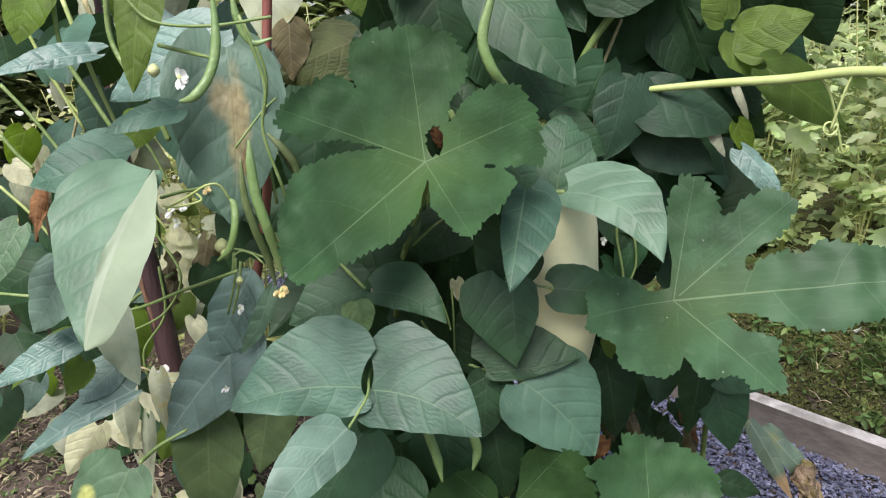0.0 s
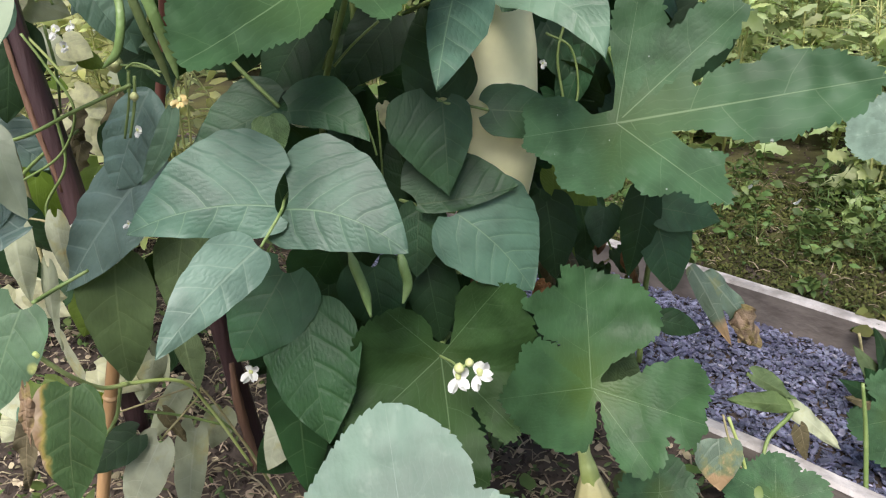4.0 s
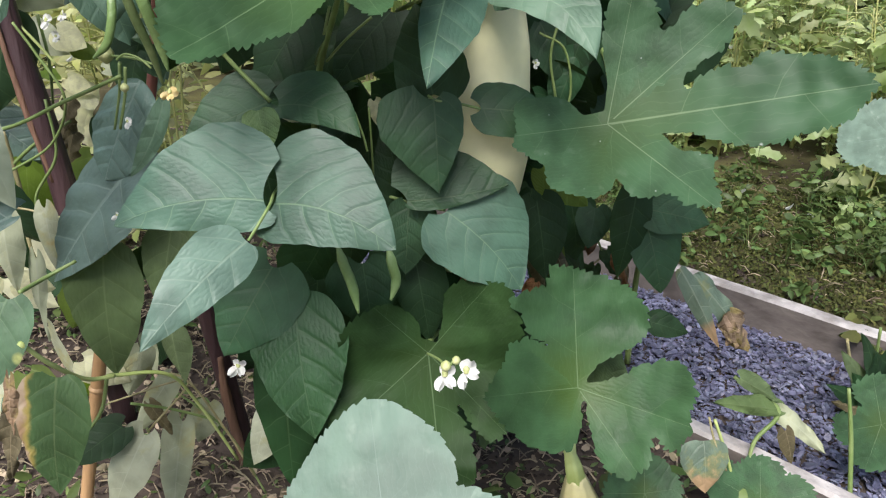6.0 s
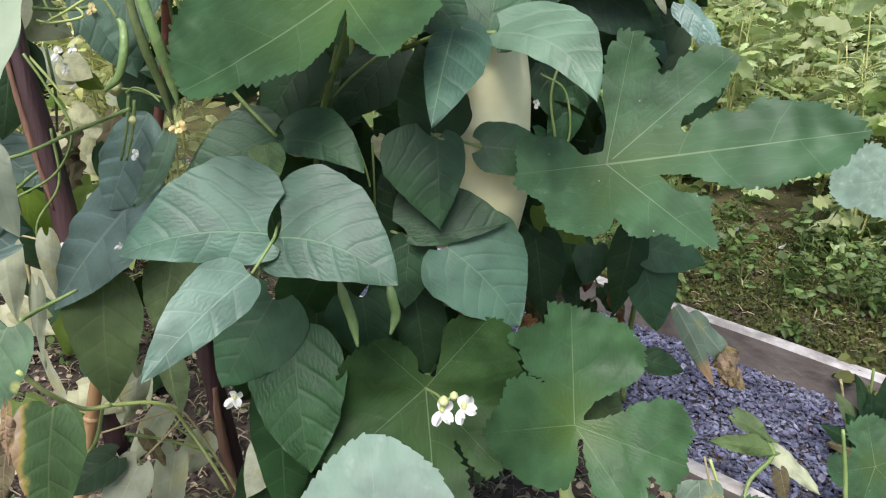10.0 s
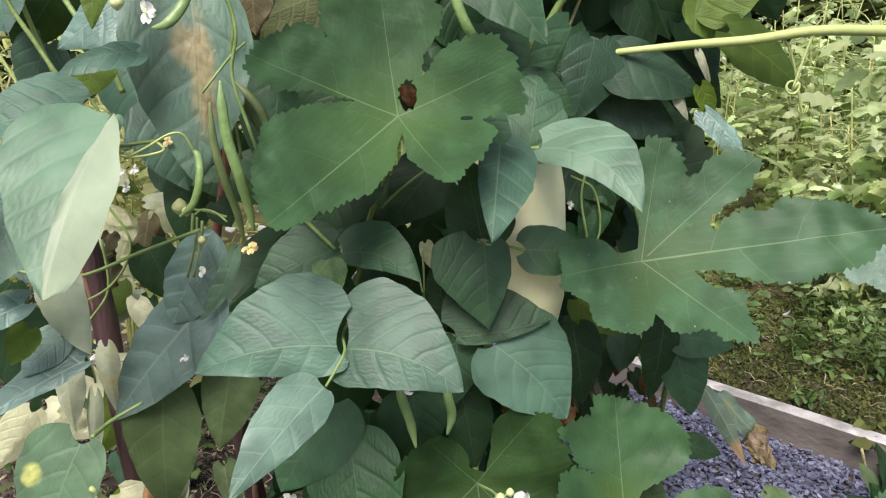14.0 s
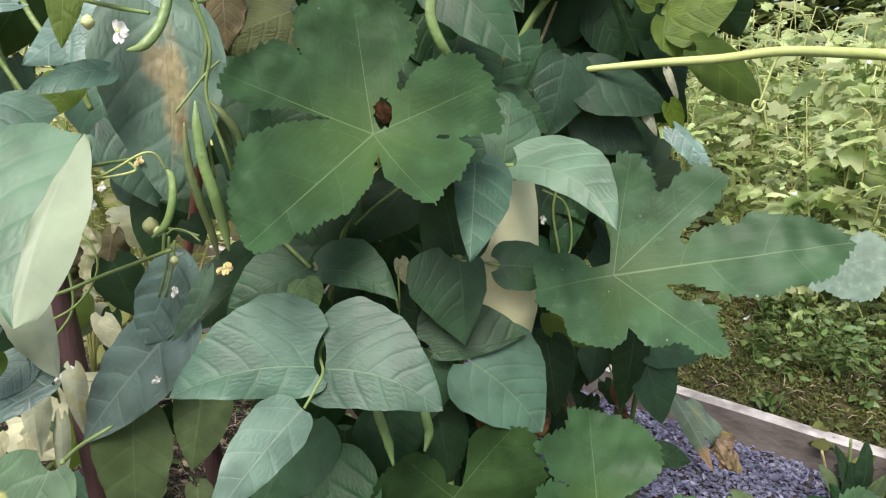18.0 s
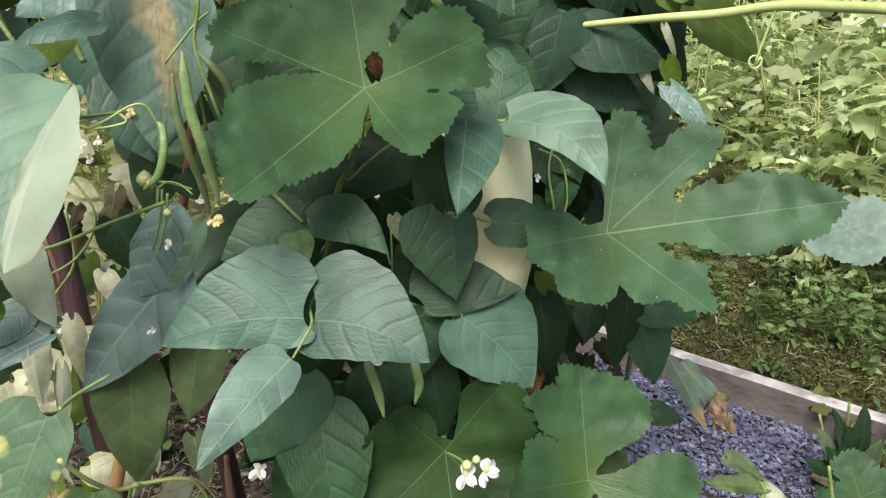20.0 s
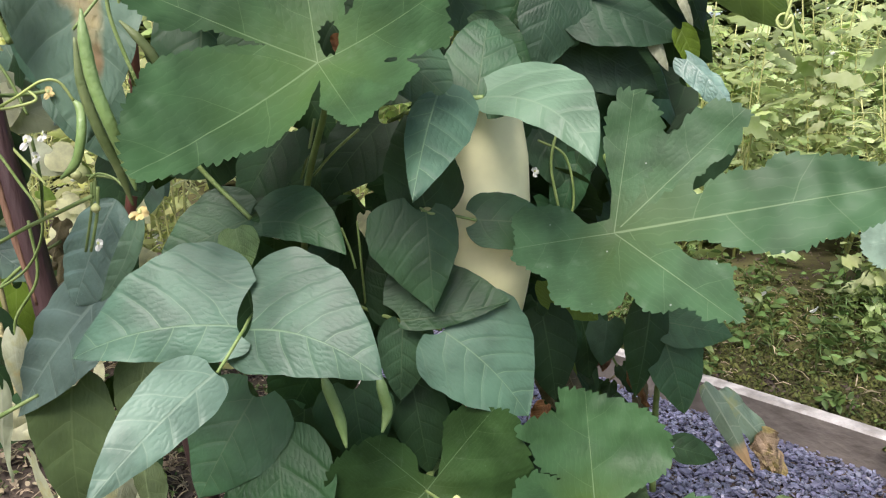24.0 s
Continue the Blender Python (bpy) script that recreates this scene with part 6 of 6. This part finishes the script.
leaf(bean_right, (0.1772, 0.6900, 0.3678), (0.1991, 0.6900, 0.3435), 0.0124, 0.0113, LIME, fold=0.2)
tube('pod', bean_left, [(-0.1282, 0.4900, 0.6572), (-0.1274, 0.4880, 0.6394), (-0.1250, 0.4880, 0.6175), (-0.1197, 0.4900, 0.5962), (-0.1165, 0.5000, 0.5731), (-0.1146, 0.5050, 0.5546)], [0.0007, 0.0033, 0.0037, 0.0037, 0.0037, 0.0033, 0.0007], POD, flat=0.7, lumps=0.03, label='long green bean pod')
tube('pod', bean_left, [(-0.1379, 0.5000, 0.6428), (-0.1370, 0.5000, 0.6168), (-0.1325, 0.5050, 0.5909), (-0.1276, 0.5150, 0.5667), (-0.1253, 0.5250, 0.5424)], [0.0008, 0.0027, 0.0031, 0.0031, 0.0027, 0.0008], PODOLD, flat=0.7, label='olive bean pod')
tube('pod', bean_left, [(-0.1312, 0.5500, 0.6552), (-0.1193, 0.5500, 0.6430), (-0.1116, 0.5550, 0.6286), (-0.1106, 0.5600, 0.6086)], [0.0008, 0.0029, 0.0033, 0.0029, 0.0008], PODOLD, flat=0.7)
tube('pod', bean_left, [(-0.1616, 0.5400, 0.6075), (-0.1574, 0.5400, 0.6008), (-0.1569, 0.5350, 0.5844), (-0.1625, 0.5350, 0.5680), (-0.1728, 0.5350, 0.5582)], [0.0008, 0.0028, 0.0030, 0.0030, 0.0028, 0.0008], POD, flat=0.75, label='green bean pod bent like a hook')
tube('stem', bean_left, [(-0.2064, 0.5300, 0.6011), (-0.1904, 0.5300, 0.6095), (-0.1744, 0.5300, 0.6187), (-0.1661, 0.5350, 0.6179), (-0.1608, 0.5400, 0.6066)], [0.0009, 0.0009, 0.0009, 0.0009], VINE)
tube('stem', bean_left, [(-0.1835, 0.5300, 0.6141), (-0.1792, 0.5300, 0.6073), (-0.1987, 0.5300, 0.6025), (-0.2088, 0.5300, 0.6035)], [0.0009, 0.0009, 0.0009], VINE)
tube('stem', bean_left, [(-0.1373, 0.5200, 0.7394), (-0.1227, 0.5200, 0.6932), (-0.1274, 0.5250, 0.6597), (-0.1178, 0.5300, 0.6202), (-0.1134, 0.5400, 0.6003)], [0.0012, 0.0012, 0.0012, 0.0012], STEM)
tube('stem', bean_left, [(-0.1471, 0.5200, 0.6480), (-0.1284, 0.5300, 0.6728), (-0.1199, 0.5400, 0.6821)], [0.0009, 0.0009, 0.0009], STEM)
leaf(bean_right, (0.1398, 0.6520, 0.6562), (0.1479, 0.6500, 0.6337), 0.0076, 0.0081, BROWN, label='dry orange-brown patch of leaf')

# dry stalks and shrivelled leaves at the foot of the bean beside the path
leaf(bean_right, (0.2810, 0.7840, 0.3120), (0.2950, 0.7740, 0.2810), 0.0096, 0.0051, BROWN, fold=0.5, ruffle=0.07, twist=0.5)
leaf(bean_right, (0.2210, 0.7330, 0.3820), (0.2160, 0.7230, 0.3520), 0.0069, 0.0055, RUST, fold=0.5, ruffle=0.07, twist=-0.9)
leaf(bean_right, (0.2390, 0.7930, 0.3420), (0.2470, 0.7830, 0.3240), 0.0090, 0.0057, OLIVE, fold=0.5, ruffle=0.07, twist=-0.1)
leaf(bean_right, (0.2100, 0.7200, 0.3260), (0.2180, 0.7100, 0.2940), 0.0058, 0.0058, DEEPSHADE, fold=0.5, ruffle=0.07, twist=0.8)
leaf(bean_right, (0.2540, 0.7360, 0.3380), (0.2670, 0.7260, 0.3110), 0.0098, 0.0095, DEEPSHADE, fold=0.5, ruffle=0.07, twist=-0.9)
leaf(bean_right, (0.2450, 0.7410, 0.3180), (0.2380, 0.7310, 0.2890), 0.0079, 0.0080, DEEPSHADE, fold=0.5, ruffle=0.07, twist=-0.8)
leaf(bean_right, (0.2480, 0.7760, 0.3470), (0.2360, 0.7660, 0.3240), 0.0059, 0.0063, BROWN, fold=0.5, ruffle=0.07, twist=0.8)
leaf(bean_right, (0.2440, 0.7640, 0.3450), (0.2400, 0.7540, 0.3240), 0.0092, 0.0073, RUST, fold=0.5, ruffle=0.07, twist=0.2)
leaf(bean_right, (0.2920, 0.7400, 0.3740), (0.3010, 0.7300, 0.3510), 0.0076, 0.0095, DEEPSHADE, fold=0.5, ruffle=0.07, twist=0.5)
tube('stem', bean_right, [(0.2060, 0.7840, 0.3430), (0.2230, 0.7840, 0.3100), (0.1790, 0.7840, 0.2750)], [0.0012, 0.0012, 0.0010], DRYSTEM)
tube('stem', bean_right, [(0.2070, 0.7490, 0.3690), (0.1950, 0.7490, 0.3380), (0.1960, 0.7490, 0.3030)], [0.0012, 0.0012, 0.0010], DRYSTEM)
tube('stem', bean_right, [(0.2420, 0.7450, 0.3790), (0.2310, 0.7450, 0.3490), (0.2190, 0.7450, 0.3140)], [0.0012, 0.0012, 0.0010], DRYSTEM)
tube('stem', bean_right, [(0.2660, 0.7590, 0.3740), (0.2780, 0.7590, 0.3420), (0.2440, 0.7590, 0.3080)], [0.0012, 0.0012, 0.0010], DRYSTEM)
tube('stem', bean_right, [(0.2390, 0.7390, 0.3770), (0.2450, 0.7390, 0.3470), (0.2650, 0.7390, 0.3120)], [0.0012, 0.0012, 0.0010], STEM)
tube('stem', bean_right, [(0.2730, 0.7980, 0.3670), (0.2810, 0.7980, 0.3340), (0.3000, 0.7980, 0.2960)], [0.0012, 0.0012, 0.0010], STEM)
tube('stem', bean_right, [(0.2870, 0.7790, 0.3740), (0.3080, 0.7790, 0.3420), (0.3020, 0.7790, 0.3060)], [0.0012, 0.0012, 0.0010], STEM)
leaf(bean_right, (0.1620, 0.7000, 0.4180), (0.1540, 0.6900, 0.3660), 0.024, 0.022, DEEPSHADE, fold=0.2)
leaf(bean_right, (0.1840, 0.7000, 0.4020), (0.1820, 0.6900, 0.3390), 0.02, 0.018, DEEPSHADE, fold=0.2)
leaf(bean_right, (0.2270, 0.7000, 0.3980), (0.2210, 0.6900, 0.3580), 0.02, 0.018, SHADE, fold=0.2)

leaf(bean, (0.0410, 0.6000, 0.6370), (0.0820, 0.5950, 0.5970), 0.0240, 0.0240, HALFSHADE)
# thin stems crossing behind the left leaves
tube('stem', bean_left, [(-0.4130, 0.7200, 0.7650), (-0.3890, 0.7200, 0.7040), (-0.3590, 0.7200, 0.6410)], [0.0017, 0.0017, 0.0014], VINE)
tube('stem', bean_left, [(-0.3530, 0.7000, 0.7630), (-0.3350, 0.7000, 0.7010), (-0.3130, 0.7000, 0.6380)], [0.0022, 0.0022, 0.0018], VINE)
tube('stem', bean_left, [(-0.4490, 0.7400, 0.6850), (-0.4170, 0.7400, 0.6460), (-0.3860, 0.7400, 0.5990)], [0.002, 0.002, 0.0016], STEM)
tube('stem', bean_left, [(-0.4210, 0.7600, 0.7180), (-0.3920, 0.7600, 0.6660), (-0.3520, 0.7600, 0.6200)], [0.0016, 0.0016, 0.0013], VINE)
tube('stem', bean_left, [(-0.3680, 0.8000, 0.7350), (-0.4020, 0.8000, 0.6580), (-0.4340, 0.8000, 0.5700)], [0.0016, 0.0016, 0.0013], DRYSTEM)
tube('stem', bean_left, [(-0.3720, 0.7800, 0.7680), (-0.3570, 0.7800, 0.7180), (-0.3520, 0.7800, 0.6650)], [0.003, 0.003, 0.0024], DRYSTEM)
tube('stem', bean_left, [(-0.5060, 0.8000, 0.5700), (-0.4780, 0.8000, 0.5410), (-0.4560, 0.8000, 0.5110)], [0.0018, 0.0018, 0.0014], VINE)
tube('stem', bean_left, [(-0.2900, 0.6800, 0.6450), (-0.2750, 0.6800, 0.6220), (-0.2630, 0.6800, 0.5910)], [0.0014, 0.0014, 0.0011], STEM)
tube('stem', bean_left, [(-0.4830, 0.7800, 0.6300), (-0.4670, 0.7800, 0.6080), (-0.4520, 0.7800, 0.5930)], [0.0022, 0.0022, 0.0018], STEM)
tube('stem', bean_left, [(-0.3400, 0.8000, 0.7120), (-0.3630, 0.8000, 0.6490), (-0.3870, 0.8000, 0.5890)], [0.0015, 0.0015, 0.0012], VINE)
tube('stem', bean_left, [(-0.4210, 0.9000, 0.5200), (-0.4010, 0.9000, 0.4870), (-0.3850, 0.9000, 0.4440)], [0.002, 0.002, 0.0016], VINE)
tube('stem', bean_left, [(-0.3770, 0.8500, 0.5550), (-0.3580, 0.8500, 0.5310), (-0.3420, 0.8500, 0.5090)], [0.0016, 0.0016, 0.0013], VINE)
tube('stem', bean_left, [(-0.4530, 0.9000, 0.3680), (-0.4070, 0.9000, 0.4080), (-0.3600, 0.9000, 0.4370)], [0.0022, 0.0022, 0.0018], STEM)
tube('stem', bean_left, [(-0.3670, 0.8800, 0.5590), (-0.3630, 0.8800, 0.5110), (-0.3670, 0.8800, 0.4610)], [0.0018, 0.0018, 0.0014], STEM)
tube('stem', bean_left, [(-0.4410, 0.9000, 0.4230), (-0.4360, 0.9000, 0.3740), (-0.4330, 0.9000, 0.3320)], [0.003, 0.003, 0.0024], DRYSTEM)
tube('stem', bean_left, [(-0.4140, 0.8500, 0.3550), (-0.4090, 0.8500, 0.2980), (-0.4060, 0.8500, 0.2470)], [0.0025, 0.0025, 0.0020], DRYSTEM)
leaf(bean_left, (-0.3860, 0.9700, 0.4760), (-0.3540, 0.9650, 0.4580), 0.0120, 0.0144, SUNLIT)
leaf(bean_left, (-0.3730, 0.9700, 0.4530), (-0.3460, 0.9650, 0.4390), 0.0100, 0.0120, SUNLIT)
leaf(bean_left, (-0.3760, 0.9700, 0.4080), (-0.3430, 0.9650, 0.3900), 0.0120, 0.0144, SUNLIT)
leaf(bean_left, (-0.3600, 0.9700, 0.3940), (-0.3340, 0.9650, 0.3810), 0.0090, 0.0108, SUNLIT)
leaf(bean_left, (-0.3970, 0.9700, 0.5310), (-0.3700, 0.9650, 0.5180), 0.0100, 0.0120, LIME)
leaf(bean_left, (-0.3710, 0.9700, 0.5160), (-0.3410, 0.9650, 0.5010), 0.0110, 0.0132, LIME)
leaf(bean_left, (-0.4130, 0.9700, 0.4860), (-0.3910, 0.9650, 0.4750), 0.0080, 0.0096, LIME)
leaf(bean_left, (-0.3710, 0.9300, 0.4550), (-0.3770, 0.9200, 0.4210), 0.0120, 0.0110, BROWN, fold=0.6, ruffle=0.12, twist=0.7)
leaf(bean_left, (-0.3790, 0.9300, 0.4310), (-0.3850, 0.9200, 0.3960), 0.0120, 0.0110, BROWN, fold=0.6, ruffle=0.12, twist=0.7)
leaf(bean_left, (-0.3690, 0.9200, 0.4160), (-0.3750, 0.9100, 0.3810), 0.0120, 0.0110, BROWN, fold=0.6, ruffle=0.12, twist=0.7)

# leaves close behind the large squash leaf, shade put into their dark greens
leaf(bean, (-0.0170, 0.6450, 0.6730), (0.0180, 0.6400, 0.6060), 0.0330, 0.0330, DEEPSHADE)
leaf(bean, (-0.0610, 0.6500, 0.6540), (-0.0820, 0.6450, 0.6020), 0.0330, 0.0330, DEEPSHADE)
leaf(bean, (0.0370, 0.7000, 0.7280), (0.0610, 0.6950, 0.6720), 0.0300, 0.0300, DEEPSHADE)
leaf(bean, (0.0670, 0.6900, 0.7070), (0.1090, 0.6800, 0.6520), 0.0330, 0.0330, HALFSHADE)
leaf(bean, (0.0030, 0.6300, 0.6480), (-0.0030, 0.6280, 0.6340), 0.0130, 0.0130, RUST, fold=0.4, ruffle=0.06)

# broad weeds at the foot of the far board
for k, (x, y) in enumerate(((0.826, 1.022), (0.820, 1.084), (0.802, 0.934))):
    plant("weed", (x, y, SLATE_TOP), 0.06 + 0.015 * k, 0.06, 900 + k, "broad-leaved dark weed growing out of the slate path", "weed", 0.032, 34, 4, MOSSLEAF, 0.7, group="weeds on the path", stem_r=0.5, stalks=WEED)

leaf(bean_right, (0.1591, 0.7050, 0.5744), (0.1890, 0.7000, 0.5154), 0.0186, 0.0207, HALFSHADE, fold=0.2)
leaf(bean_right, (0.1941, 0.7000, 0.5459), (0.1756, 0.7000, 0.4837), 0.0157, 0.0178, HALFSHADE, fold=0.25)
tube('stem', bean_right, [(0.1778, 0.6900, 0.5898), (0.1688, 0.6900, 0.5467), (0.1780, 0.6900, 0.4963), (0.1730, 0.6900, 0.4590)], [0.0013, 0.0013, 0.0013], STEM)
tube('stem', bean_right, [(0.1571, 0.6900, 0.5658), (0.1811, 0.6900, 0.5517), (0.1898, 0.6900, 0.5119), (0.1793, 0.6900, 0.4805)], [0.0011, 0.0011, 0.0011], STEM)
leaf(bean_right, (0.0951, 0.6500, 0.3455), (0.1071, 0.6400, 0.3213), 0.0089, 0.0078, RUST, fold=0.5, ruffle=0.07, twist=0.6, label='rusty withered scrap of leaf')
leaf(bean_right, (0.1642, 0.6600, 0.3348), (0.1510, 0.6500, 0.3159), 0.0080, 0.0086, RUST, fold=0.5, ruffle=0.07)
leaf(bean_right, (0.2574, 0.7100, 0.3437), (0.2698, 0.7000, 0.3102), 0.0074, 0.0080, RUST, fold=0.6, ruffle=0.07, twist=-0.6)
leaf(bean_right, (0.1938, 0.7000, 0.3745), (0.1848, 0.7000, 0.3392), 0.0084, 0.0072, FADED, fold=0.4, ruffle=0.05)
leaf(bean_left, (-0.3418, 0.6000, 0.6058), (-0.3463, 0.5900, 0.5588), 0.0077, 0.0067, RUST, fold=0.4, ruffle=0.05, label='rusty withered leaf hanging')
leaf(bean_left, (-0.2370, 0.4700, 0.3499), (-0.2399, 0.4650, 0.3043), 0.0051, 0.0051, CRUMPLED, fold=0.4, ruffle=0.05)
leaf(bean_left, (-0.2137, 0.6400, 0.2140), (-0.1910, 0.6300, 0.1843), 0.0072, 0.0078, BROWN, fold=0.5, ruffle=0.07)
leaf(bean_left, (-0.3288, 0.9500, 0.4686), (-0.3448, 0.9500, 0.3778), 0.0190, 0.0161, BROWN, fold=0.6, ruffle=0.09, twist=0.8, label='shrivelled brown leaf')

# a clump of coarse weeds where the path meets the far board
clump = thing("weed", (0.7552, 0.9225, 0.0000), "coarse dark weed with browned leaves against the far board", "weed", "weeds on the path")
leaf(clump, (0.7284, 0.9025, 0.0288), (0.6429, 0.8725, 0.1327), 0.0195, 0.0162, OLIVE, fold=0.25)
leaf(clump, (0.7371, 0.9025, 0.0287), (0.6670, 0.8725, 0.1590), 0.0178, 0.0210, DEEPSHADE, fold=0.25)
leaf(clump, (0.7414, 0.9025, 0.0287), (0.7146, 0.8725, 0.1675), 0.0242, 0.0242, DEEPSHADE, fold=0.25)
leaf(clump, (0.7265, 0.9025, 0.0189), (0.6329, 0.8725, 0.0780), 0.0164, 0.0148, DEEPSHADE, fold=0.25)
leaf(clump, (0.7484, 0.9025, 0.0186), (0.7564, 0.8725, 0.1046), 0.0246, 0.0246, OLIVE, fold=0.25)
leaf(clump, (0.7234, 0.9025, 0.0140), (0.6613, 0.8725, 0.0206), 0.0149, 0.0183, DEEPSHADE, fold=0.25)
leaf(clump, (0.7353, 0.9025, 0.0188), (0.6680, 0.8725, 0.0962), 0.0213, 0.0180, DEEPSHADE, fold=0.25)
leaf(clump, (0.7448, 0.9025, -0.0014), (0.7283, 0.8725, 0.0864), 0.0247, 0.0214, DEEPSHADE, fold=0.25)
leaf(clump, (0.7335, 0.9025, 0.0089), (0.6461, 0.8725, 0.0497), 0.0132, 0.0116, BROWN, fold=0.25)
leaf(clump, (0.7581, 0.9025, -0.0015), (0.7301, 0.8725, -0.0504), 0.0220, 0.0220, DEEPSHADE, fold=0.25)
leaf(clump, (0.7327, 0.9025, 0.0288), (0.6932, 0.8725, 0.1323), 0.0227, 0.0227, DEEPSHADE, fold=0.25)
tube('stem', clump, [(0.7410, 0.9025, 0.0067), (0.6869, 0.8925, 0.0744), (0.6538, 0.8825, 0.1449)], [0.0024, 0.0024, 0.0020], DRYSTEM)
tube('stem', clump, [(0.7428, 0.9025, 0.0067), (0.7150, 0.8925, 0.0836), (0.6981, 0.8825, 0.1623)], [0.0024, 0.0024, 0.0020], STEM)

# ---- stakes and canes ----
def stake(name, pts, radii, mat, label, category, part_name="shaft", strip=None, rings=()):
    """A stake or cane on its foot, with a strip of loose bark or the rings of its joints."""
    foot = thing(name, pts[-1] if pts[-1][2] < pts[0][2] else pts[0], label, category)
    tube(part_name, foot, pts, radii, mat, sides=12, lumps=0.02)
    if strip:
        tube("bark_strip", foot, strip[0], strip[1], PEEL, "strip of peeling reddish bark", sides=7, lumps=0.08, flat=0.5)
    line = spline(pts, 10)
    for k in rings:
        q = line[int(k * (len(line) - 1))]
        t = (line[-1] - line[0]).normalized()
        tube("joint_ring", foot, [q - t * 0.003, q, q + t * 0.003], [radii[0] * 0.98, radii[0] * 1.25, radii[0] * 0.98], mat, sides=12, per=3)
    return foot


stake("wooden_stake", [(-0.405, 0.85, 0.88), (-0.392, 0.85, 0.727), (-0.381, 0.85, 0.54), (-0.358, 0.85, 0.37), (-0.33, 0.85, 0.03)], [0.006, 0.007, 0.0085, 0.0145, 0.0145, 0.014], BARK, "dark purple-brown wooden stake in the soil", "stake", strip=([(-0.398, 0.842, 0.60), (-0.388, 0.838, 0.53), (-0.377, 0.836, 0.46), (-0.362, 0.836, 0.38)], [0.001, 0.003, 0.0035, 0.002]))
stake("wooden_stake", [(-0.2000, 0.7800, 0.3100), (-0.1753, 0.7800, 0.1526), (-0.1649, 0.7800, 0.0796), (-0.1509, 0.7800, -0.0074), (-0.1404, 0.7800, -0.0630)], [0.011, 0.012, 0.013, 0.013], BARK, "dark brown stake with split bark", "stake", strip=([(-0.1760, 0.7650, 0.1922), (-0.1724, 0.7620, 0.1405), (-0.1616, 0.7600, 0.0692), (-0.1465, 0.7570, -0.0059)], [0.003, 0.006, 0.006, 0.008]))
stake("bamboo_cane", [(-0.30, 0.62, 0.035), (-0.247, 0.62, 0.262), (-0.222, 0.62, 0.362), (-0.200, 0.62, 0.45)], [0.0062, 0.006, 0.0056], CANE, "yellow-brown bamboo cane leaning among the leaves", "cane", rings=(0.3, 0.72))
stake("red_cane", [(-0.19, 0.64, 0.44), (-0.158, 0.63, 0.58), (-0.150, 0.62, 0.66), (-0.135, 0.62, 0.84)], [0.0042, 0.0042, 0.004], REDCANE, "dull red cane behind the bean pods", "cane", rings=(0.5,))


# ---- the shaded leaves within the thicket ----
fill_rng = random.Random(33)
# the thicket's shade is in the colour of these darkened copies
FILL = [blade_mesh(0.10, w1, w2, HALFSHADE if s == 4 else DEEPSHADE, arch=a, fold=f, seed=s, nu=14, nv=10) for w1, w2, a, f, s in
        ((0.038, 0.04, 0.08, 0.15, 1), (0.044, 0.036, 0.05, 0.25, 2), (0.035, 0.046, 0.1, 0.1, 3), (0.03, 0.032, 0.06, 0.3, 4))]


FILL2 = [blade_mesh(0.085, 0.032, 0.034, m, arch=0.08, fold=0.2, seed=s, nu=14, nv=10) for m, s in ((LIME, 5), (GREEN, 6), (DEEPSHADE, 7), (BLUE, 8), (GREEN, 9), (FADED, 10))]
FILL3 = [blade_mesh(0.085, 0.032, 0.034, m, arch=0.08, fold=0.2, seed=s, nu=14, nv=10) for m, s in ((OLIVEDRY, 5), (GREEN, 6), (DEEPSHADE, 7), (BLUE, 8), (HALFSHADE, 9), (OLIVE, 10))]


def fill(parent, n, lo, hi, kinds=FILL):
    k = 0
    while k < n:
        p = Vector([fill_rng.uniform(a, b) for a, b in zip(lo, hi)])
        d = Vector((fill_rng.gauss(0, 0.7), fill_rng.gauss(0, 0.35), -1 + fill_rng.gauss(0, 0.5)))
        m = frame_of(p, d, (fill_rng.gauss(0, 0.5), -0.9, 0.45 + fill_rng.gauss(0, 0.3)))
        s = fill_rng.uniform(0.7, 1.2)
        adopt(new("leaf", fill_rng.choice(kinds)), parent, m @ Matrix.Diagonal((s, s, s, 1)))
        k += 1


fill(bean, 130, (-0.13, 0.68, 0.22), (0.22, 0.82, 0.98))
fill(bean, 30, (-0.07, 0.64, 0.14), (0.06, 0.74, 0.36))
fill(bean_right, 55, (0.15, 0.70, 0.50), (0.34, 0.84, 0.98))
fill(bean_left, 80, (-0.85, 0.90, 0.12), (-0.30, 1.20, 1.0), FILL2)
# sunlight past the stakes is in the colour of the palest of these
FILL3 = [blade_mesh(0.06, 0.02, 0.022, m, arch=0.08, fold=0.25, seed=s, nu=12, nv=8) for m, s in ((SUNLIT, 11), (LIME, 12), (SUNLIT, 13), (FADED, 14), (DEEPSHADE, 15))]
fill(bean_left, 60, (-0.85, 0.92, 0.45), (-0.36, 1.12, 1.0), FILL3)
fill(bean_left, 16, (-0.60, 0.78, 0.30), (-0.36, 0.95, 1.0), FILL)
fill(bean_left, 26, (-0.36, 0.66, 0.55), (-0.14, 0.80, 0.95), FILL2)
fill(bean_left, 22, (-0.42, 0.68, 0.10), (-0.26, 0.85, 0.40), FILL3)
